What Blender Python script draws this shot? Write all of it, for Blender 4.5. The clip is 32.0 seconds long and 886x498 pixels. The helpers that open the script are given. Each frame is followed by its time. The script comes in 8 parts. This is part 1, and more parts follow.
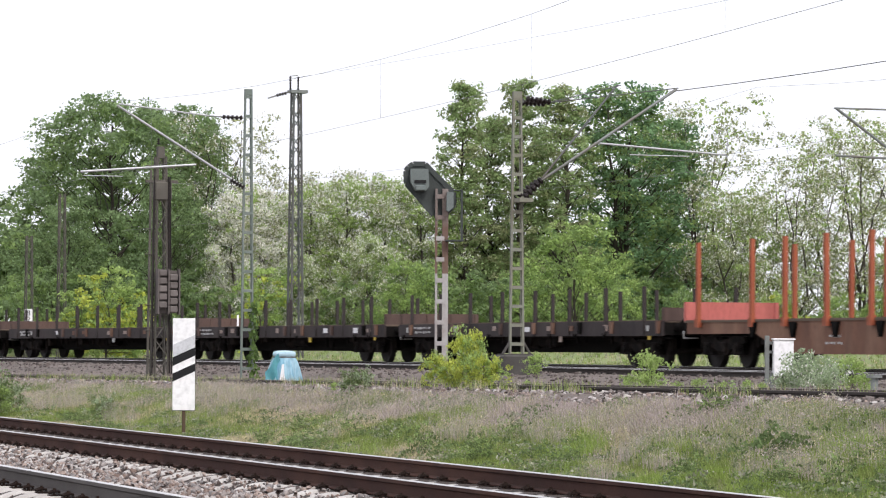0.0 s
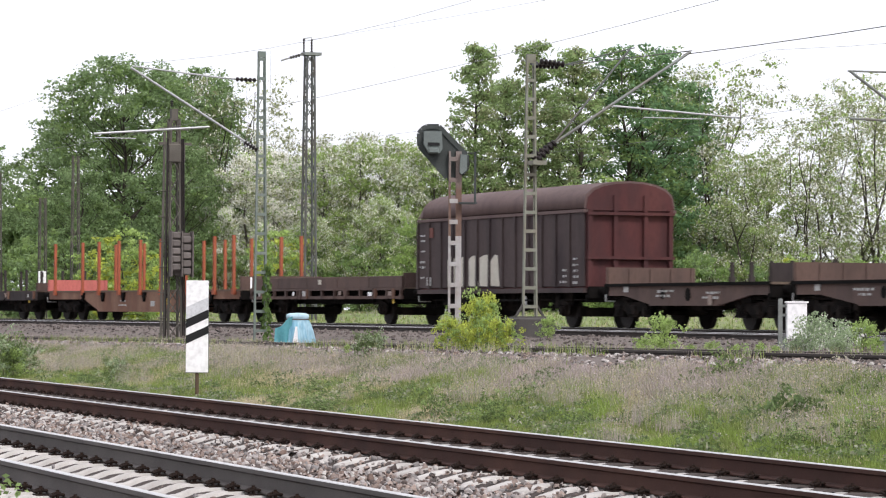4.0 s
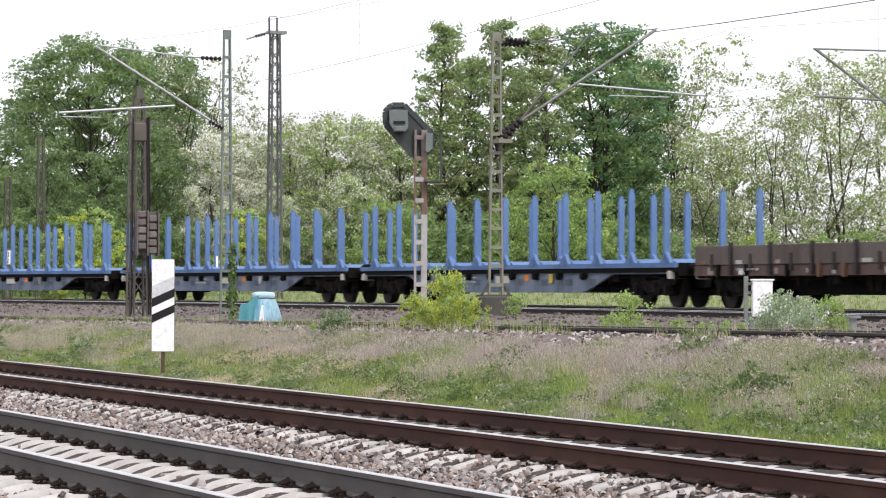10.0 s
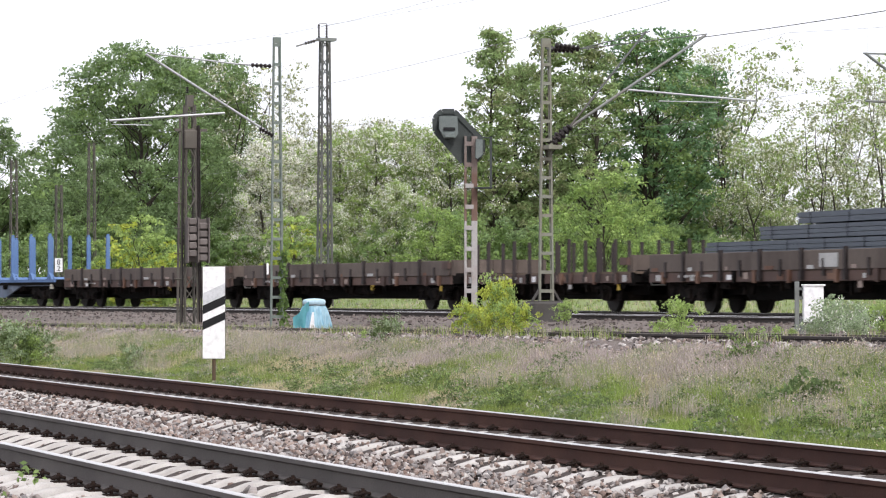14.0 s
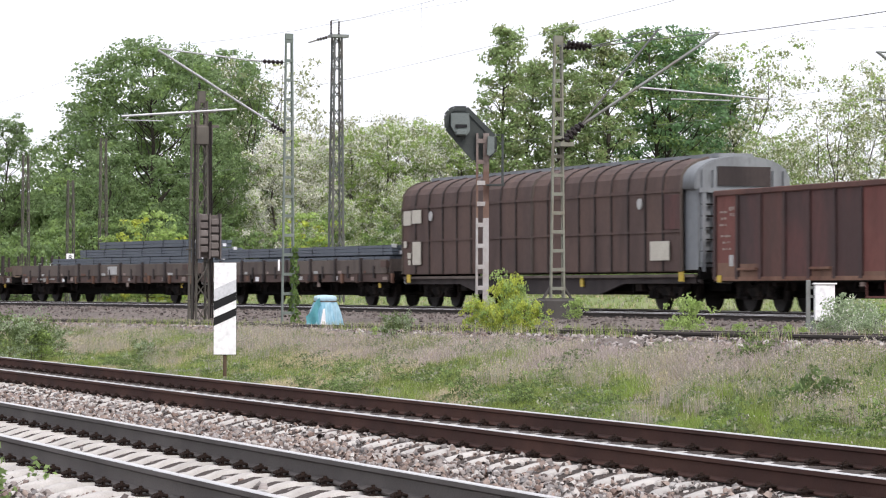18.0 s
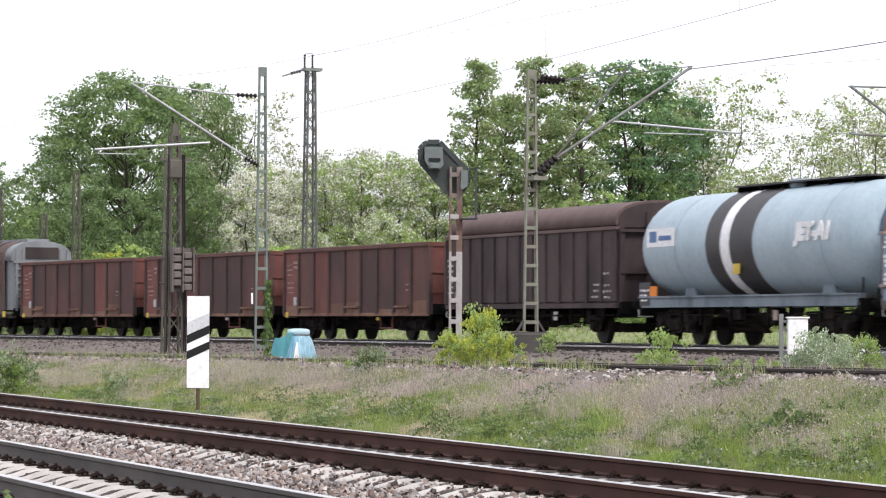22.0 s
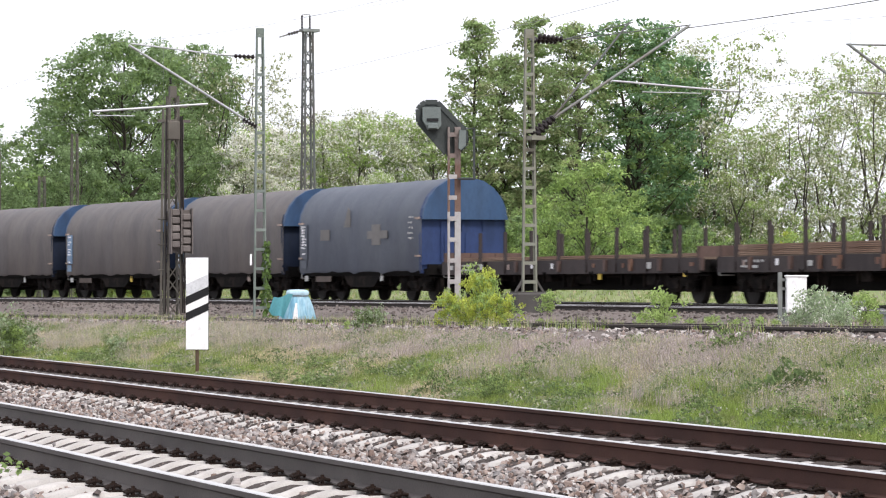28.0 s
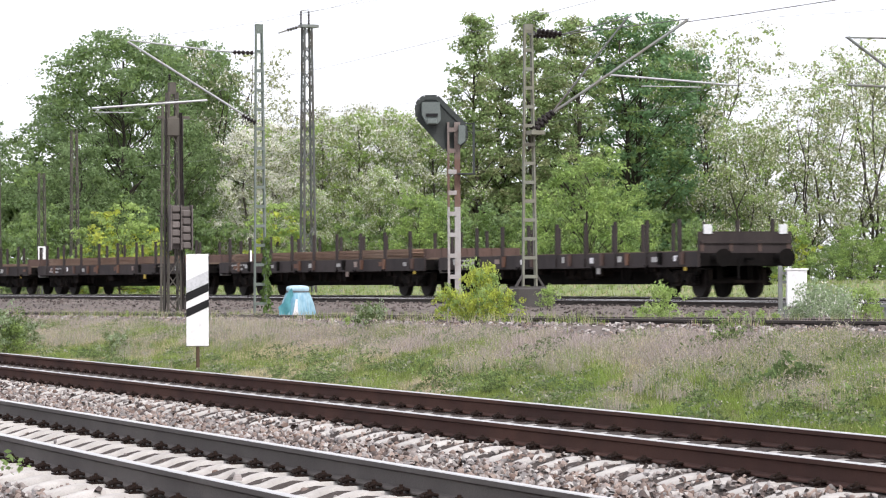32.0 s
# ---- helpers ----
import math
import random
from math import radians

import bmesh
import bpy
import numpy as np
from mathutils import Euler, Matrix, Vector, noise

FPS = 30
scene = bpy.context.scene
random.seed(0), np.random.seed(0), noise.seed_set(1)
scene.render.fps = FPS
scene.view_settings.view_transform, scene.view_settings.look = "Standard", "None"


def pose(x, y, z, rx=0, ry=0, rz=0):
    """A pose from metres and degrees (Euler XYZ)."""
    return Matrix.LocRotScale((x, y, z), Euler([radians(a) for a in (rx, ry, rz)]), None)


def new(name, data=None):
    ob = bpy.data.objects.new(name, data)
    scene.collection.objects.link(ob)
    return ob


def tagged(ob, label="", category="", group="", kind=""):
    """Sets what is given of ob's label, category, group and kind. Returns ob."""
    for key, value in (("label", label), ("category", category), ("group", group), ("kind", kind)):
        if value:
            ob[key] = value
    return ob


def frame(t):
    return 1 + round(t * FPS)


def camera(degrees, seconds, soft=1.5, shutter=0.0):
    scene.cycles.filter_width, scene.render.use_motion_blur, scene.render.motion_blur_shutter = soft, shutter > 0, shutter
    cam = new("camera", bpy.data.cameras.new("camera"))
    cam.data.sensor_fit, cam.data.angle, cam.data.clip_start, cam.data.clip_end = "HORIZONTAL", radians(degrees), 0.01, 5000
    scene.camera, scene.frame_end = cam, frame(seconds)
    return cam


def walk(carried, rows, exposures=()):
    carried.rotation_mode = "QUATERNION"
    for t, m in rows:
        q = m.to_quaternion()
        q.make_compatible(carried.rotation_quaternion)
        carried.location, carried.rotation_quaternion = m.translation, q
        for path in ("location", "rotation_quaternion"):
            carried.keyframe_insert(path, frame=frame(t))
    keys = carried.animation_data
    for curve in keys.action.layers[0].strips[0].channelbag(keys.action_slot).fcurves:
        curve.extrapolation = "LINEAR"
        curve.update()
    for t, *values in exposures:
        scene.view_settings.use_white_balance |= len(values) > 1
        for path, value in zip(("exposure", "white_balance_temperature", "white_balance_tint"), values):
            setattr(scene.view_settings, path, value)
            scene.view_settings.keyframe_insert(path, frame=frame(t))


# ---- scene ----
# The eye stands still and turns by hand: seconds, yaw, pitch, roll in degrees.
EYE = 1.43
cam = camera(15.40, 32.0, soft=1.15, shutter=0.3)
TURNS = [
    (0, 0.296, 1.730, -0.215),
    (0.5, 0.427, 1.730, -0.360),
    (1, 0.551, 1.712, -0.281),
    (1.5, 0.631, 1.728, -0.101),
    (2, 0.616, 1.640, -0.194),
    (2.5, 0.433, 1.390, -0.420),
    (4.5, 0.561, 1.002, -0.249),
    (5, 0.644, 0.831, -0.233),
    (5.5, 0.717, 0.521, -0.079),
    (6, 0.556, 0.305, -0.101),
    (6.5, 0.289, 0.021, -0.064),
    (7, 0.000, 0.000, -0.000),
    (7.5, 0.081, 0.032, 0.277),
    (8, 0.107, 0.029, -0.021),
    (8.5, 0.066, 0.352, -0.123),
    (9, 0.056, 0.563, -0.234),
    (9.5, 0.042, 0.677, -0.019),
    (10, -0.067, 0.699, -0.157),
    (10.5, -0.080, 0.779, -0.243),
    (11, 0.101, 0.903, -0.361),
    (11.5, 0.249, 0.833, -0.439),
    (12, 0.392, 0.718, -0.447),
    (12.5, 0.502, 0.681, -0.231),
    (13, 0.707, 0.726, -0.120),
    (13.5, 0.815, 0.759, -0.063),
    (14, 0.815, 0.809, 0.029),
    (14.5, 0.785, 0.852, -0.160),
    (16.5, 0.986, 0.871, 0.228),
    (17, 0.926, 0.841, 0.228),
    (17.5, 0.929, 0.832, 0.005),
    (18, 1.010, 0.756, -0.219),
    (18.5, 1.075, 0.696, -0.246),
    (19, 1.080, 0.601, -0.164),
    (19.5, 1.185, 0.534, 0.045),
    (20, 1.210, 0.332, 0.148),
    (20.5, 1.167, 0.247, 0.066),
    (21, 0.885, 0.617, 0.006),
    (21.5, 0.602, 0.965, -0.314),
    (22, 0.543, 1.346, -0.258),
    (22.5, 0.513, 1.409, -0.086),
    (23, 0.474, 1.362, 0.016),
    (23.5, 0.475, 1.362, 0.005),
    (24, 0.485, 1.350, -0.100),
    (24.5, 0.578, 1.253, -0.163),
    (25, 0.590, 1.101, -0.043),
    (25.5, 0.448, 1.036, 0.210),
    (27.5, 0.511, 0.720, -0.013),
    (28, 0.523, 0.650, 0.044),
    (28.5, 0.526, 0.636, 0.128),
    (29, 0.405, 0.539, 0.187),
    (29.5, 0.362, 0.441, 0.295),
    (30, 0.378, 0.318, 0.238),
    (30.5, 0.429, 0.340, 0.263),
    (31, 0.506, 0.409, 0.397),
    (31.5, 0.465, 0.429, 0.354),
    (32, 0.527, 0.565, 0.329),
]
walk(cam, [(t, pose(0, 0, EYE, 90 + pitch, roll, yaw)) for t, yaw, pitch, roll in TURNS],
     exposures=[(t, stops, 6420, 15) for t, stops in ((0, 0.2), (4, 0.22), (8, 0.28), (11, 0.32), (18, 0.33), (23, 0.37), (32, 0.41))])

# ---- light: a bright, thinly clouded sky with a soft high sun ----
world = bpy.data.worlds.new("sky")
scene.world = world
world.use_nodes = True
wn = world.node_tree.nodes
wl = world.node_tree.links
sky = wn.new("ShaderNodeTexSky")
sky.sky_type, sky.sun_disc = "NISHITA", False
sky.sun_elevation, sky.sun_rotation = radians(48), radians(150)
sky.dust_density, sky.air_density, sky.ozone_density = 4.0, 1.0, 1.0
cloud = wn.new("ShaderNodeMix")
cloud.data_type = "RGBA"
cloud.inputs[0].default_value = 0.8
cloud.inputs[7].default_value = (10.0, 10.3, 10.8, 1)
wl.new(sky.outputs[0], cloud.inputs[6])
wl.new(cloud.outputs[2], wn["Background"].inputs[0])
wn["Background"].inputs[1].default_value = 0.115
sun_data = bpy.data.lights.new("sun", "SUN")
sun_data.energy, sun_data.angle, sun_data.color = 1.7, radians(14), (1.0, 0.96, 0.9)
sun_ob = new("sun", sun_data)
# the sun stands high behind the eye's right shoulder
sun_ob.rotation_euler = (radians(42), 0, radians(30))


# ---- mesh builder ----
class Shape:
    """Collects boxes, prisms and tubes; becomes one mesh."""

    def __init__(self):
        self.v, self.f, self.smooth = [], [], []

    def add(self, verts, faces, smooth=False):
        n = len(self.v)
        self.v += [tuple(p) for p in verts]
        self.f += [tuple(n + i for i in f) for f in faces]
        self.smooth += [smooth] * len(faces)
        return self

    def box(self, x0, x1, y0, y1, z0, z1):
        return self.add([(x, y, z) for x in (x0, x1) for y in (y0, y1) for z in (z0, z1)],
                        [(0, 1, 3, 2), (4, 6, 7, 5), (0, 4, 5, 1), (2, 3, 7, 6), (0, 2, 6, 4), (1, 5, 7, 3)])

    def block(self, x0, x1, y0, y1, z0, z1, b=0.01):
        """A box with chamfered edges."""
        v, f = [], []
        cx, cy, cz = (x0 + x1) / 2, (y0 + y1) / 2, (z0 + z1) / 2
        hx, hy, hz = (x1 - x0) / 2, (y1 - y0) / 2, (z1 - z0) / 2
        b = min(b, hx * 0.8, hy * 0.8, hz * 0.8)
        idx = {}
        for sx in (-1, 1):
            for sy in (-1, 1):
                for sz in (-1, 1):
                    for a, (px, py, pz) in enumerate(((hx, hy - b, hz - b), (hx - b, hy, hz - b), (hx - b, hy - b, hz))):
                        idx[sx, sy, sz, a] = len(v)
                        v.append((cx + sx * px, cy + sy * py, cz + sz * pz))
        for a in range(3):
            o = [i for i in range(3) if i != a]
            for s in (-1, 1):
                ring = []
                for p, q in ((-1, -1), (1, -1), (1, 1), (-1, 1)):
                    k = [0, 0, 0]
                    k[a], k[o[0]], k[o[1]] = s, p, q
                    ring.append(idx[k[0], k[1], k[2], a])
                f.append(ring)
        for a in range(3):
            o = [i for i in range(3) if i != a]
            for p in (-1, 1):
                for q in (-1, 1):
                    k = [0, 0, 0]
                    k[o[0]], k[o[1]] = p, q
                    k[a] = -1
                    lo = tuple(k)
                    k[a] = 1
                    hi = tuple(k)
                    f.append([idx[(*lo, o[0])], idx[(*hi, o[0])], idx[(*hi, o[1])], idx[(*lo, o[1])]])
        for sx in (-1, 1):
            for sy in (-1, 1):
                for sz in (-1, 1):
                    f.append([idx[sx, sy, sz, 0], idx[sx, sy, sz, 1], idx[sx, sy, sz, 2]])
        return self.add(v, f)

    def beam(self, p, q, w, h=None, up=(0, 0, 1)):
        """A square bar from p to q."""
        h = w if h is None else h
        p, q = Vector(p), Vector(q)
        d = (q - p).normalized()
        a = d.cross(Vector(up))
        if a.length < 1e-4:
            a = d.cross(Vector((1, 0, 0)))
        a.normalize()
        b = a.cross(d)
        v = [e + a * (i * w / 2) + b * (j * h / 2) for e in (p, q) for i, j in ((-1, -1), (1, -1), (1, 1), (-1, 1))]
        return self.add(v, [(0, 1, 2, 3), (7, 6, 5, 4), (0, 4, 5, 1), (1, 5, 6, 2), (2, 6, 7, 3), (3, 7, 4, 0)])

    def tube(self, p, q, r, r2=None, n=10, caps=True):
        r2 = r if r2 is None else r2
        p, q = Vector(p), Vector(q)
        d = (q - p).normalized()
        a = d.cross(Vector((0, 0, 1)))
        if a.length < 1e-3:
            a = d.cross(Vector((1, 0, 0)))
        a.normalize()
        b = d.cross(a)
        v = [c + (a * math.cos(2 * math.pi * i / n) + b * math.sin(2 * math.pi * i / n)) * s for c, s in ((p, r), (q, r2)) for i in range(n)]
        self.add(v, [(i, (i + 1) % n, n + (i + 1) % n, n + i) for i in range(n)], True)
        if caps:
            self.add(v, [tuple(range(n))[::-1], tuple(range(n, 2 * n))])
        return self

    def sweep(self, points, r, n=5):
        """A thin round wire along points, in one piece."""
        v, f = [], []
        for i, p in enumerate(points):
            d = (points[min(i + 1, len(points) - 1)] - points[max(i - 1, 0)]).normalized()
            a = d.cross(Vector((0, 0, 1))).normalized()
            b = d.cross(a)
            v += [p + (a * math.cos(2 * math.pi * j / n) + b * math.sin(2 * math.pi * j / n)) * r for j in range(n)]
        for i in range(len(points) - 1):
            f += [(i * n + j, i * n + (j + 1) % n, (i + 1) * n + (j + 1) % n, (i + 1) * n + j) for j in range(n)]
        return self.add(v, f, True)

    def prism(self, outline, x0, x1, smooth=False, caps=True):
        """An outline of (y, z) drawn out along x."""
        n = len(outline)
        v = [(x, y, z) for x in (x0, x1) for y, z in outline]
        self.add(v, [(i, (i + 1) % n, n + (i + 1) % n, n + i) for i in range(n)], smooth)
        if caps:
            self.add(v, [tuple(range(n))[::-1], tuple(range(n, 2 * n))])
        return self

    def plate(self, outline, y0, y1):
        """An outline of (x, z) drawn out along y."""
        n = len(outline)
        v = [(x, y, z) for y in (y0, y1) for x, z in outline]
        return self.add(v, [(i, (i + 1) % n, n + (i + 1) % n, n + i) for i in range(n)] + [tuple(range(n))[::-1], tuple(range(n, 2 * n))])

    def mesh(self, name, mat):
        me = bpy.data.meshes.new(name)
        me.from_pydata(self.v, [], self.f)
        me.polygons.foreach_set("use_smooth", self.smooth)
        if mat:
            me.materials.append(mat)
        me.update()
        return me


def part(name, shape, material, parent, label="", at=None):
    """Links a shape, or a ready mesh, as one mesh object under a thing or a part."""
    me = shape.mesh(name, material) if isinstance(shape, Shape) else shape
    ob = new(name, me)
    ob.parent = parent
    if at is not None:
        ob.matrix_basis = at
    if label:
        ob["label"] = label
    return ob


def thing(name, m, label, category, group="", kind="", shape=None, material=None):
    """A top-level thing: an Empty at its base, or one mesh."""
    ob = new(name, shape.mesh(name, material) if shape else None)
    ob.matrix_basis = m
    return tagged(ob, label, category, group, kind)


# ---- materials ----
def material(name, color, rough=0.8, metal=0.0, second=None, scale=4.0, amount=0.5, fine=40.0, bump=0.2, island=0.0,
             third=None, third_scale=0.6, third_amount=0.0, stretch=(1, 1, 1), random_amount=0.0, spec=0.25, trans=0.0):
    """A weathered surface: a base colour, blotches of a second, fine grain, a bump, and a shift from piece to piece."""
    m = bpy.data.materials.new(name)
    m.use_nodes = True
    n, l = m.node_tree.nodes, m.node_tree.links
    b = n["Principled BSDF"]
    b.inputs["Roughness"].default_value, b.inputs["Metallic"].default_value = rough, metal
    b.inputs["Specular IOR Level"].default_value = spec
    co = n.new("ShaderNodeTexCoord")
    mp = n.new("ShaderNodeMapping")
    mp.inputs["Scale"].default_value = stretch
    l.new(co.outputs["Object"], mp.inputs[0])

    def noise_at(s, detail=6):
        t = n.new("ShaderNodeTexNoise")
        t.inputs["Scale"].default_value, t.inputs["Detail"].default_value = s, detail
        l.new(mp.outputs[0], t.inputs["Vector"])
        return t.outputs[0]

    def ramp(src, lo, hi):
        r = n.new("ShaderNodeMapRange")
        r.inputs[1].default_value, r.inputs[2].default_value = lo, hi
        l.new(src, r.inputs[0])
        return r.outputs[0]

    def mix(fac, a, c, mode="MIX", k=1.0):
        x = n.new("ShaderNodeMix")
        x.data_type, x.blend_type = "RGBA", mode
        if isinstance(fac, float):
            x.inputs[0].default_value = fac
        else:
            g = n.new("ShaderNodeMath")
            g.operation = "MULTIPLY"
            g.inputs[1].default_value = k
            l.new(fac, g.inputs[0])
            l.new(g.outputs[0], x.inputs[0])
        for i, s in ((6, a), (7, c)):
            if isinstance(s, tuple):
                x.inputs[i].default_value = (*s, 1)
            else:
                l.new(s, x.inputs[i])
        return x.outputs[2]

    col = color
    if second:
        col = mix(ramp(noise_at(scale), 0.38, 0.65), col, second, k=amount)
    if third:
        col = mix(ramp(noise_at(third_scale, 3), 0.45, 0.62), col, third, k=third_amount)
    grain = noise_at(fine, 4)
    dark = tuple(c * 0.55 for c in color)
    col = mix(ramp(grain, 0.45, 0.75), col, dark, k=0.45)
    rnd = None
    if island:
        g = n.new("ShaderNodeNewGeometry")
        rnd, amt = g.outputs["Random Per Island"], island
    if random_amount:
        g = n.new("ShaderNodeObjectInfo")
        rnd, amt = g.outputs["Random"], random_amount
    if rnd is not None:
        h = n.new("ShaderNodeHueSaturation")
        v = n.new("ShaderNodeMapRange")
        v.inputs[3].default_value, v.inputs[4].default_value = 1 - amt, 1 + amt
        l.new(rnd, v.inputs[0])
        l.new(v.outputs[0], h.inputs["Value"])
        l.new(col, h.inputs["Color"])
        col = h.outputs[0]
    if isinstance(col, tuple):
        b.inputs["Base Color"].default_value = (*col, 1)
    else:
        l.new(col, b.inputs["Base Color"])
    if bump:
        bp = n.new("ShaderNodeBump")
        bp.inputs["Strength"].default_value, bp.inputs["Distance"].default_value = bump, 0.02
        l.new(grain, bp.inputs["Height"])
        l.new(bp.outputs[0], b.inputs["Normal"])
    if trans:
        tr = n.new("ShaderNodeBsdfTranslucent")
        ms = n.new("ShaderNodeMixShader")
        ms.inputs[0].default_value = trans
        l.new(col, tr.inputs[0])
        l.new(b.outputs[0], ms.inputs[1])
        l.new(tr.outputs[0], ms.inputs[2])
        l.new(ms.outputs[0], n["Material Output"].inputs[0])
    return m


def ground_material(name, a, b, c, scale=0.8):
    return material(name, a, 0.95, second=b, scale=scale, amount=0.9, third=c, third_scale=scale * 0.25, third_amount=0.8, fine=30, bump=0.6, spec=0.1)


# worn steel, its pale half-metal colour also painting the sky's reflection
M_RAIL_TOP = material("polished rail head", (0.60, 0.59, 0.58), 0.5, 0.5, second=(0.48, 0.465, 0.45), scale=3, fine=80, bump=0.03, stretch=(0.1, 1, 1))
# both web colours are darkened to hold the shade under the rail head
M_RAIL_RUST = material("rusty rail web", (0.066, 0.031, 0.024), 0.9, second=(0.038, 0.021, 0.017), scale=2, third=(0.115, 0.055, 0.038), third_amount=0.5, fine=60)
M_RAIL_GREY = material("grey brown rail web", (0.10, 0.088, 0.082), 0.75, second=(0.062, 0.054, 0.05), scale=2, third=(0.14, 0.125, 0.115), third_amount=0.5, fine=60)
M_SLEEPER = material("weathered concrete", (0.51, 0.485, 0.455), 0.9, second=(0.34, 0.31, 0.285), scale=7, third=(0.53, 0.51, 0.48), third_amount=0.5, fine=90, random_amount=0.12)
M_CLIP = material("rusty clip steel", (0.02, 0.014, 0.012), 0.85, spec=0.1, second=(0.06, 0.036, 0.026), scale=25, fine=90)
def stone_material(name, tones):
    """Broken stone: each piece takes one of several tones."""
    m = material(name, tones[0], 0.9, fine=60, bump=0.4, spec=0.2)
    n, l = m.node_tree.nodes, m.node_tree.links
    g = n.new("ShaderNodeNewGeometry")
    r = n.new("ShaderNodeValToRGB")
    r.color_ramp.interpolation = "CONSTANT"
    for i, c in enumerate(tones):
        e = r.color_ramp.elements[i] if i < 2 else r.color_ramp.elements.new(i / len(tones))
        e.position, e.color = i / len(tones), (*c, 1)
    l.new(g.outputs["Random Per Island"], r.inputs[0])
    t = n.new("ShaderNodeTexNoise")
    t.inputs["Scale"].default_value = 45
    k = n.new("ShaderNodeMix")
    k.data_type, k.blend_type = "RGBA", "MULTIPLY"
    k.inputs[0].default_value = 0.5
    l.new(r.outputs[0], k.inputs[6])
    l.new(t.outputs[0], k.inputs[7])
    l.new(k.outputs[2], n["Principled BSDF"].inputs["Base Color"])
    return m


M_STONE = stone_material("ballast stone", [(0.39, 0.345, 0.32), (0.25, 0.18, 0.15), (0.48, 0.435, 0.41), (0.33, 0.26, 0.225), (0.15, 0.122, 0.112), (0.45, 0.36, 0.31), (0.30, 0.28, 0.27), (0.64, 0.60, 0.565)])
# bed colour kept dark to paint the shade in gaps between loose stones
M_BALLAST = material("ballast bed", (0.10, 0.083, 0.074), 0.95, second=(0.17, 0.145, 0.13), scale=14, fine=50, bump=1.0)
M_GRAVEL = material("old brown gravel", (0.15, 0.125, 0.11), 0.95, second=(0.22, 0.185, 0.165), scale=9, third=(0.10, 0.085, 0.075), third_amount=0.6, fine=28, bump=1.0)
M_EARTH = ground_material("dry grassy earth", (0.25, 0.215, 0.155), (0.17, 0.165, 0.095), (0.30, 0.25, 0.20), 1.2)
M_MEADOW = ground_material("meadow", (0.20, 0.25, 0.10), (0.16, 0.21, 0.08), (0.25, 0.28, 0.13), 0.3)


# ---- the lie of the tracks ----
NEAR = radians(19.6)                       # heading of the two near tracks, turned left of ahead
NEAR_RAILS = (5.35, 6.85, 9.94, 11.44)     # their rails, measured square from the eye
RAIL_TOP = 0.20
PITCH = {5.35: (6.99, 0.58), 9.94: (6.88, 0.62)}   # where the sleepers begin along each near track, and their spacing
RAIL_LIFT = {5.35: 0.0, 6.85: 0.015, 9.94: -0.02, 11.44: 0.02}   # slight cant of the near tracks
TRAIN_TOP = 0.98                           # rail head of the train's track


def near_point(u, s):
    """A point u metres square from the eye and s metres along the near tracks."""
    return Vector((u * math.cos(NEAR) - s * math.sin(NEAR), u * math.sin(NEAR) + s * math.cos(NEAR), 0))


def train_heading(s):
    """The train's track curves gently; it straightens far out on both sides."""
    k = 0.002386
    if s > 60:
        return max(0.392 + k * 60 - (s - 60) * 0.0024, NEAR)
    return 0.392 + k * max(s, -60)


TRAIN_LINE = {0: (-1.137, 99.08)}
for _i in range(0, 640):
    x, y = TRAIN_LINE[_i]
    h = train_heading(_i + 0.5)
    TRAIN_LINE[_i + 1] = (x - math.sin(h), y + math.cos(h))
for _i in range(0, -640, -1):
    x, y = TRAIN_LINE[_i]
    h = train_heading(_i - 0.5)
    TRAIN_LINE[_i - 1] = (x + math.sin(h), y - math.cos(h))


def train_point(s, off=0.0, z=0.0):
    """A point s metres along the wagons' near side, off metres behind it."""
    i = int(math.floor(s))
    r = s - i
    (x0, y0), (x1, y1) = TRAIN_LINE[i], TRAIN_LINE[i + 1]
    h = train_heading(s)
    return Vector((x0 + (x1 - x0) * r + off * math.cos(h), y0 + (y1 - y0) * r + off * math.sin(h), z))


_S = np.arange(-400, 401, 2.0)
_LINE = np.array([train_point(s)[:2] for s in _S])
_HEAD = np.array([train_heading(s) for s in _S])


def offset_from_train(x, y):
    """How far (x, y) lies behind the wagons' near side; before it: minus."""
    d2 = (_LINE[:, 0] - x) ** 2 + (_LINE[:, 1] - y) ** 2
    i = int(np.argmin(d2))
    return (x - _LINE[i, 0]) * math.cos(_HEAD[i]) + (y - _LINE[i, 1]) * math.sin(_HEAD[i])


def along(x, y):
    """How far along the train's line (x, y) lies."""
    return float(_S[int(np.argmin((_LINE[:, 0] - x) ** 2 + (_LINE[:, 1] - y) ** 2))])


def middle_track_z(s):
    """Rail head of the siding, which falls a little away from the eye."""
    s = min(max(s, -80), 90)
    return 0.612 - 0.0041 * s + 1.9e-5 * s * s


def smooth_step(a):
    a = min(max(a, 0.0), 1.0)
    return a * a * (3 - 2 * a)


def ground_height(x, y):
    u = x * math.cos(NEAR) + y * math.sin(NEAR)
    w = offset_from_train(x, y)
    if u < 12.2:
        return -0.095 - 0.2 * smooth_step((4.6 - u) / 2.0)
    if w > 4.5:
        return 0.86 + 0.42 * smooth_step((w - 5) / 9)
    if w > -14.5:
        terrace = middle_track_z(along(x, y)) - 0.21
        return terrace + (0.80 - terrace) * smooth_step((w + 10) / 4.5)
    return bank_height(x, y, u, w)


def bank_height(x, y, u, w):
    """The bank that climbs from the near tracks to the siding."""
    terrace = middle_track_z(along(x, y)) - 0.21
    up = (u - 12.2) / ((u - 12.2) + (-14.5 - w) + 1e-6)
    return -0.03 + (terrace + 0.03) * (0.25 * up + 0.75 * up * up) + 0.05 * noise.noise((x * 0.7, y * 0.7, 3))


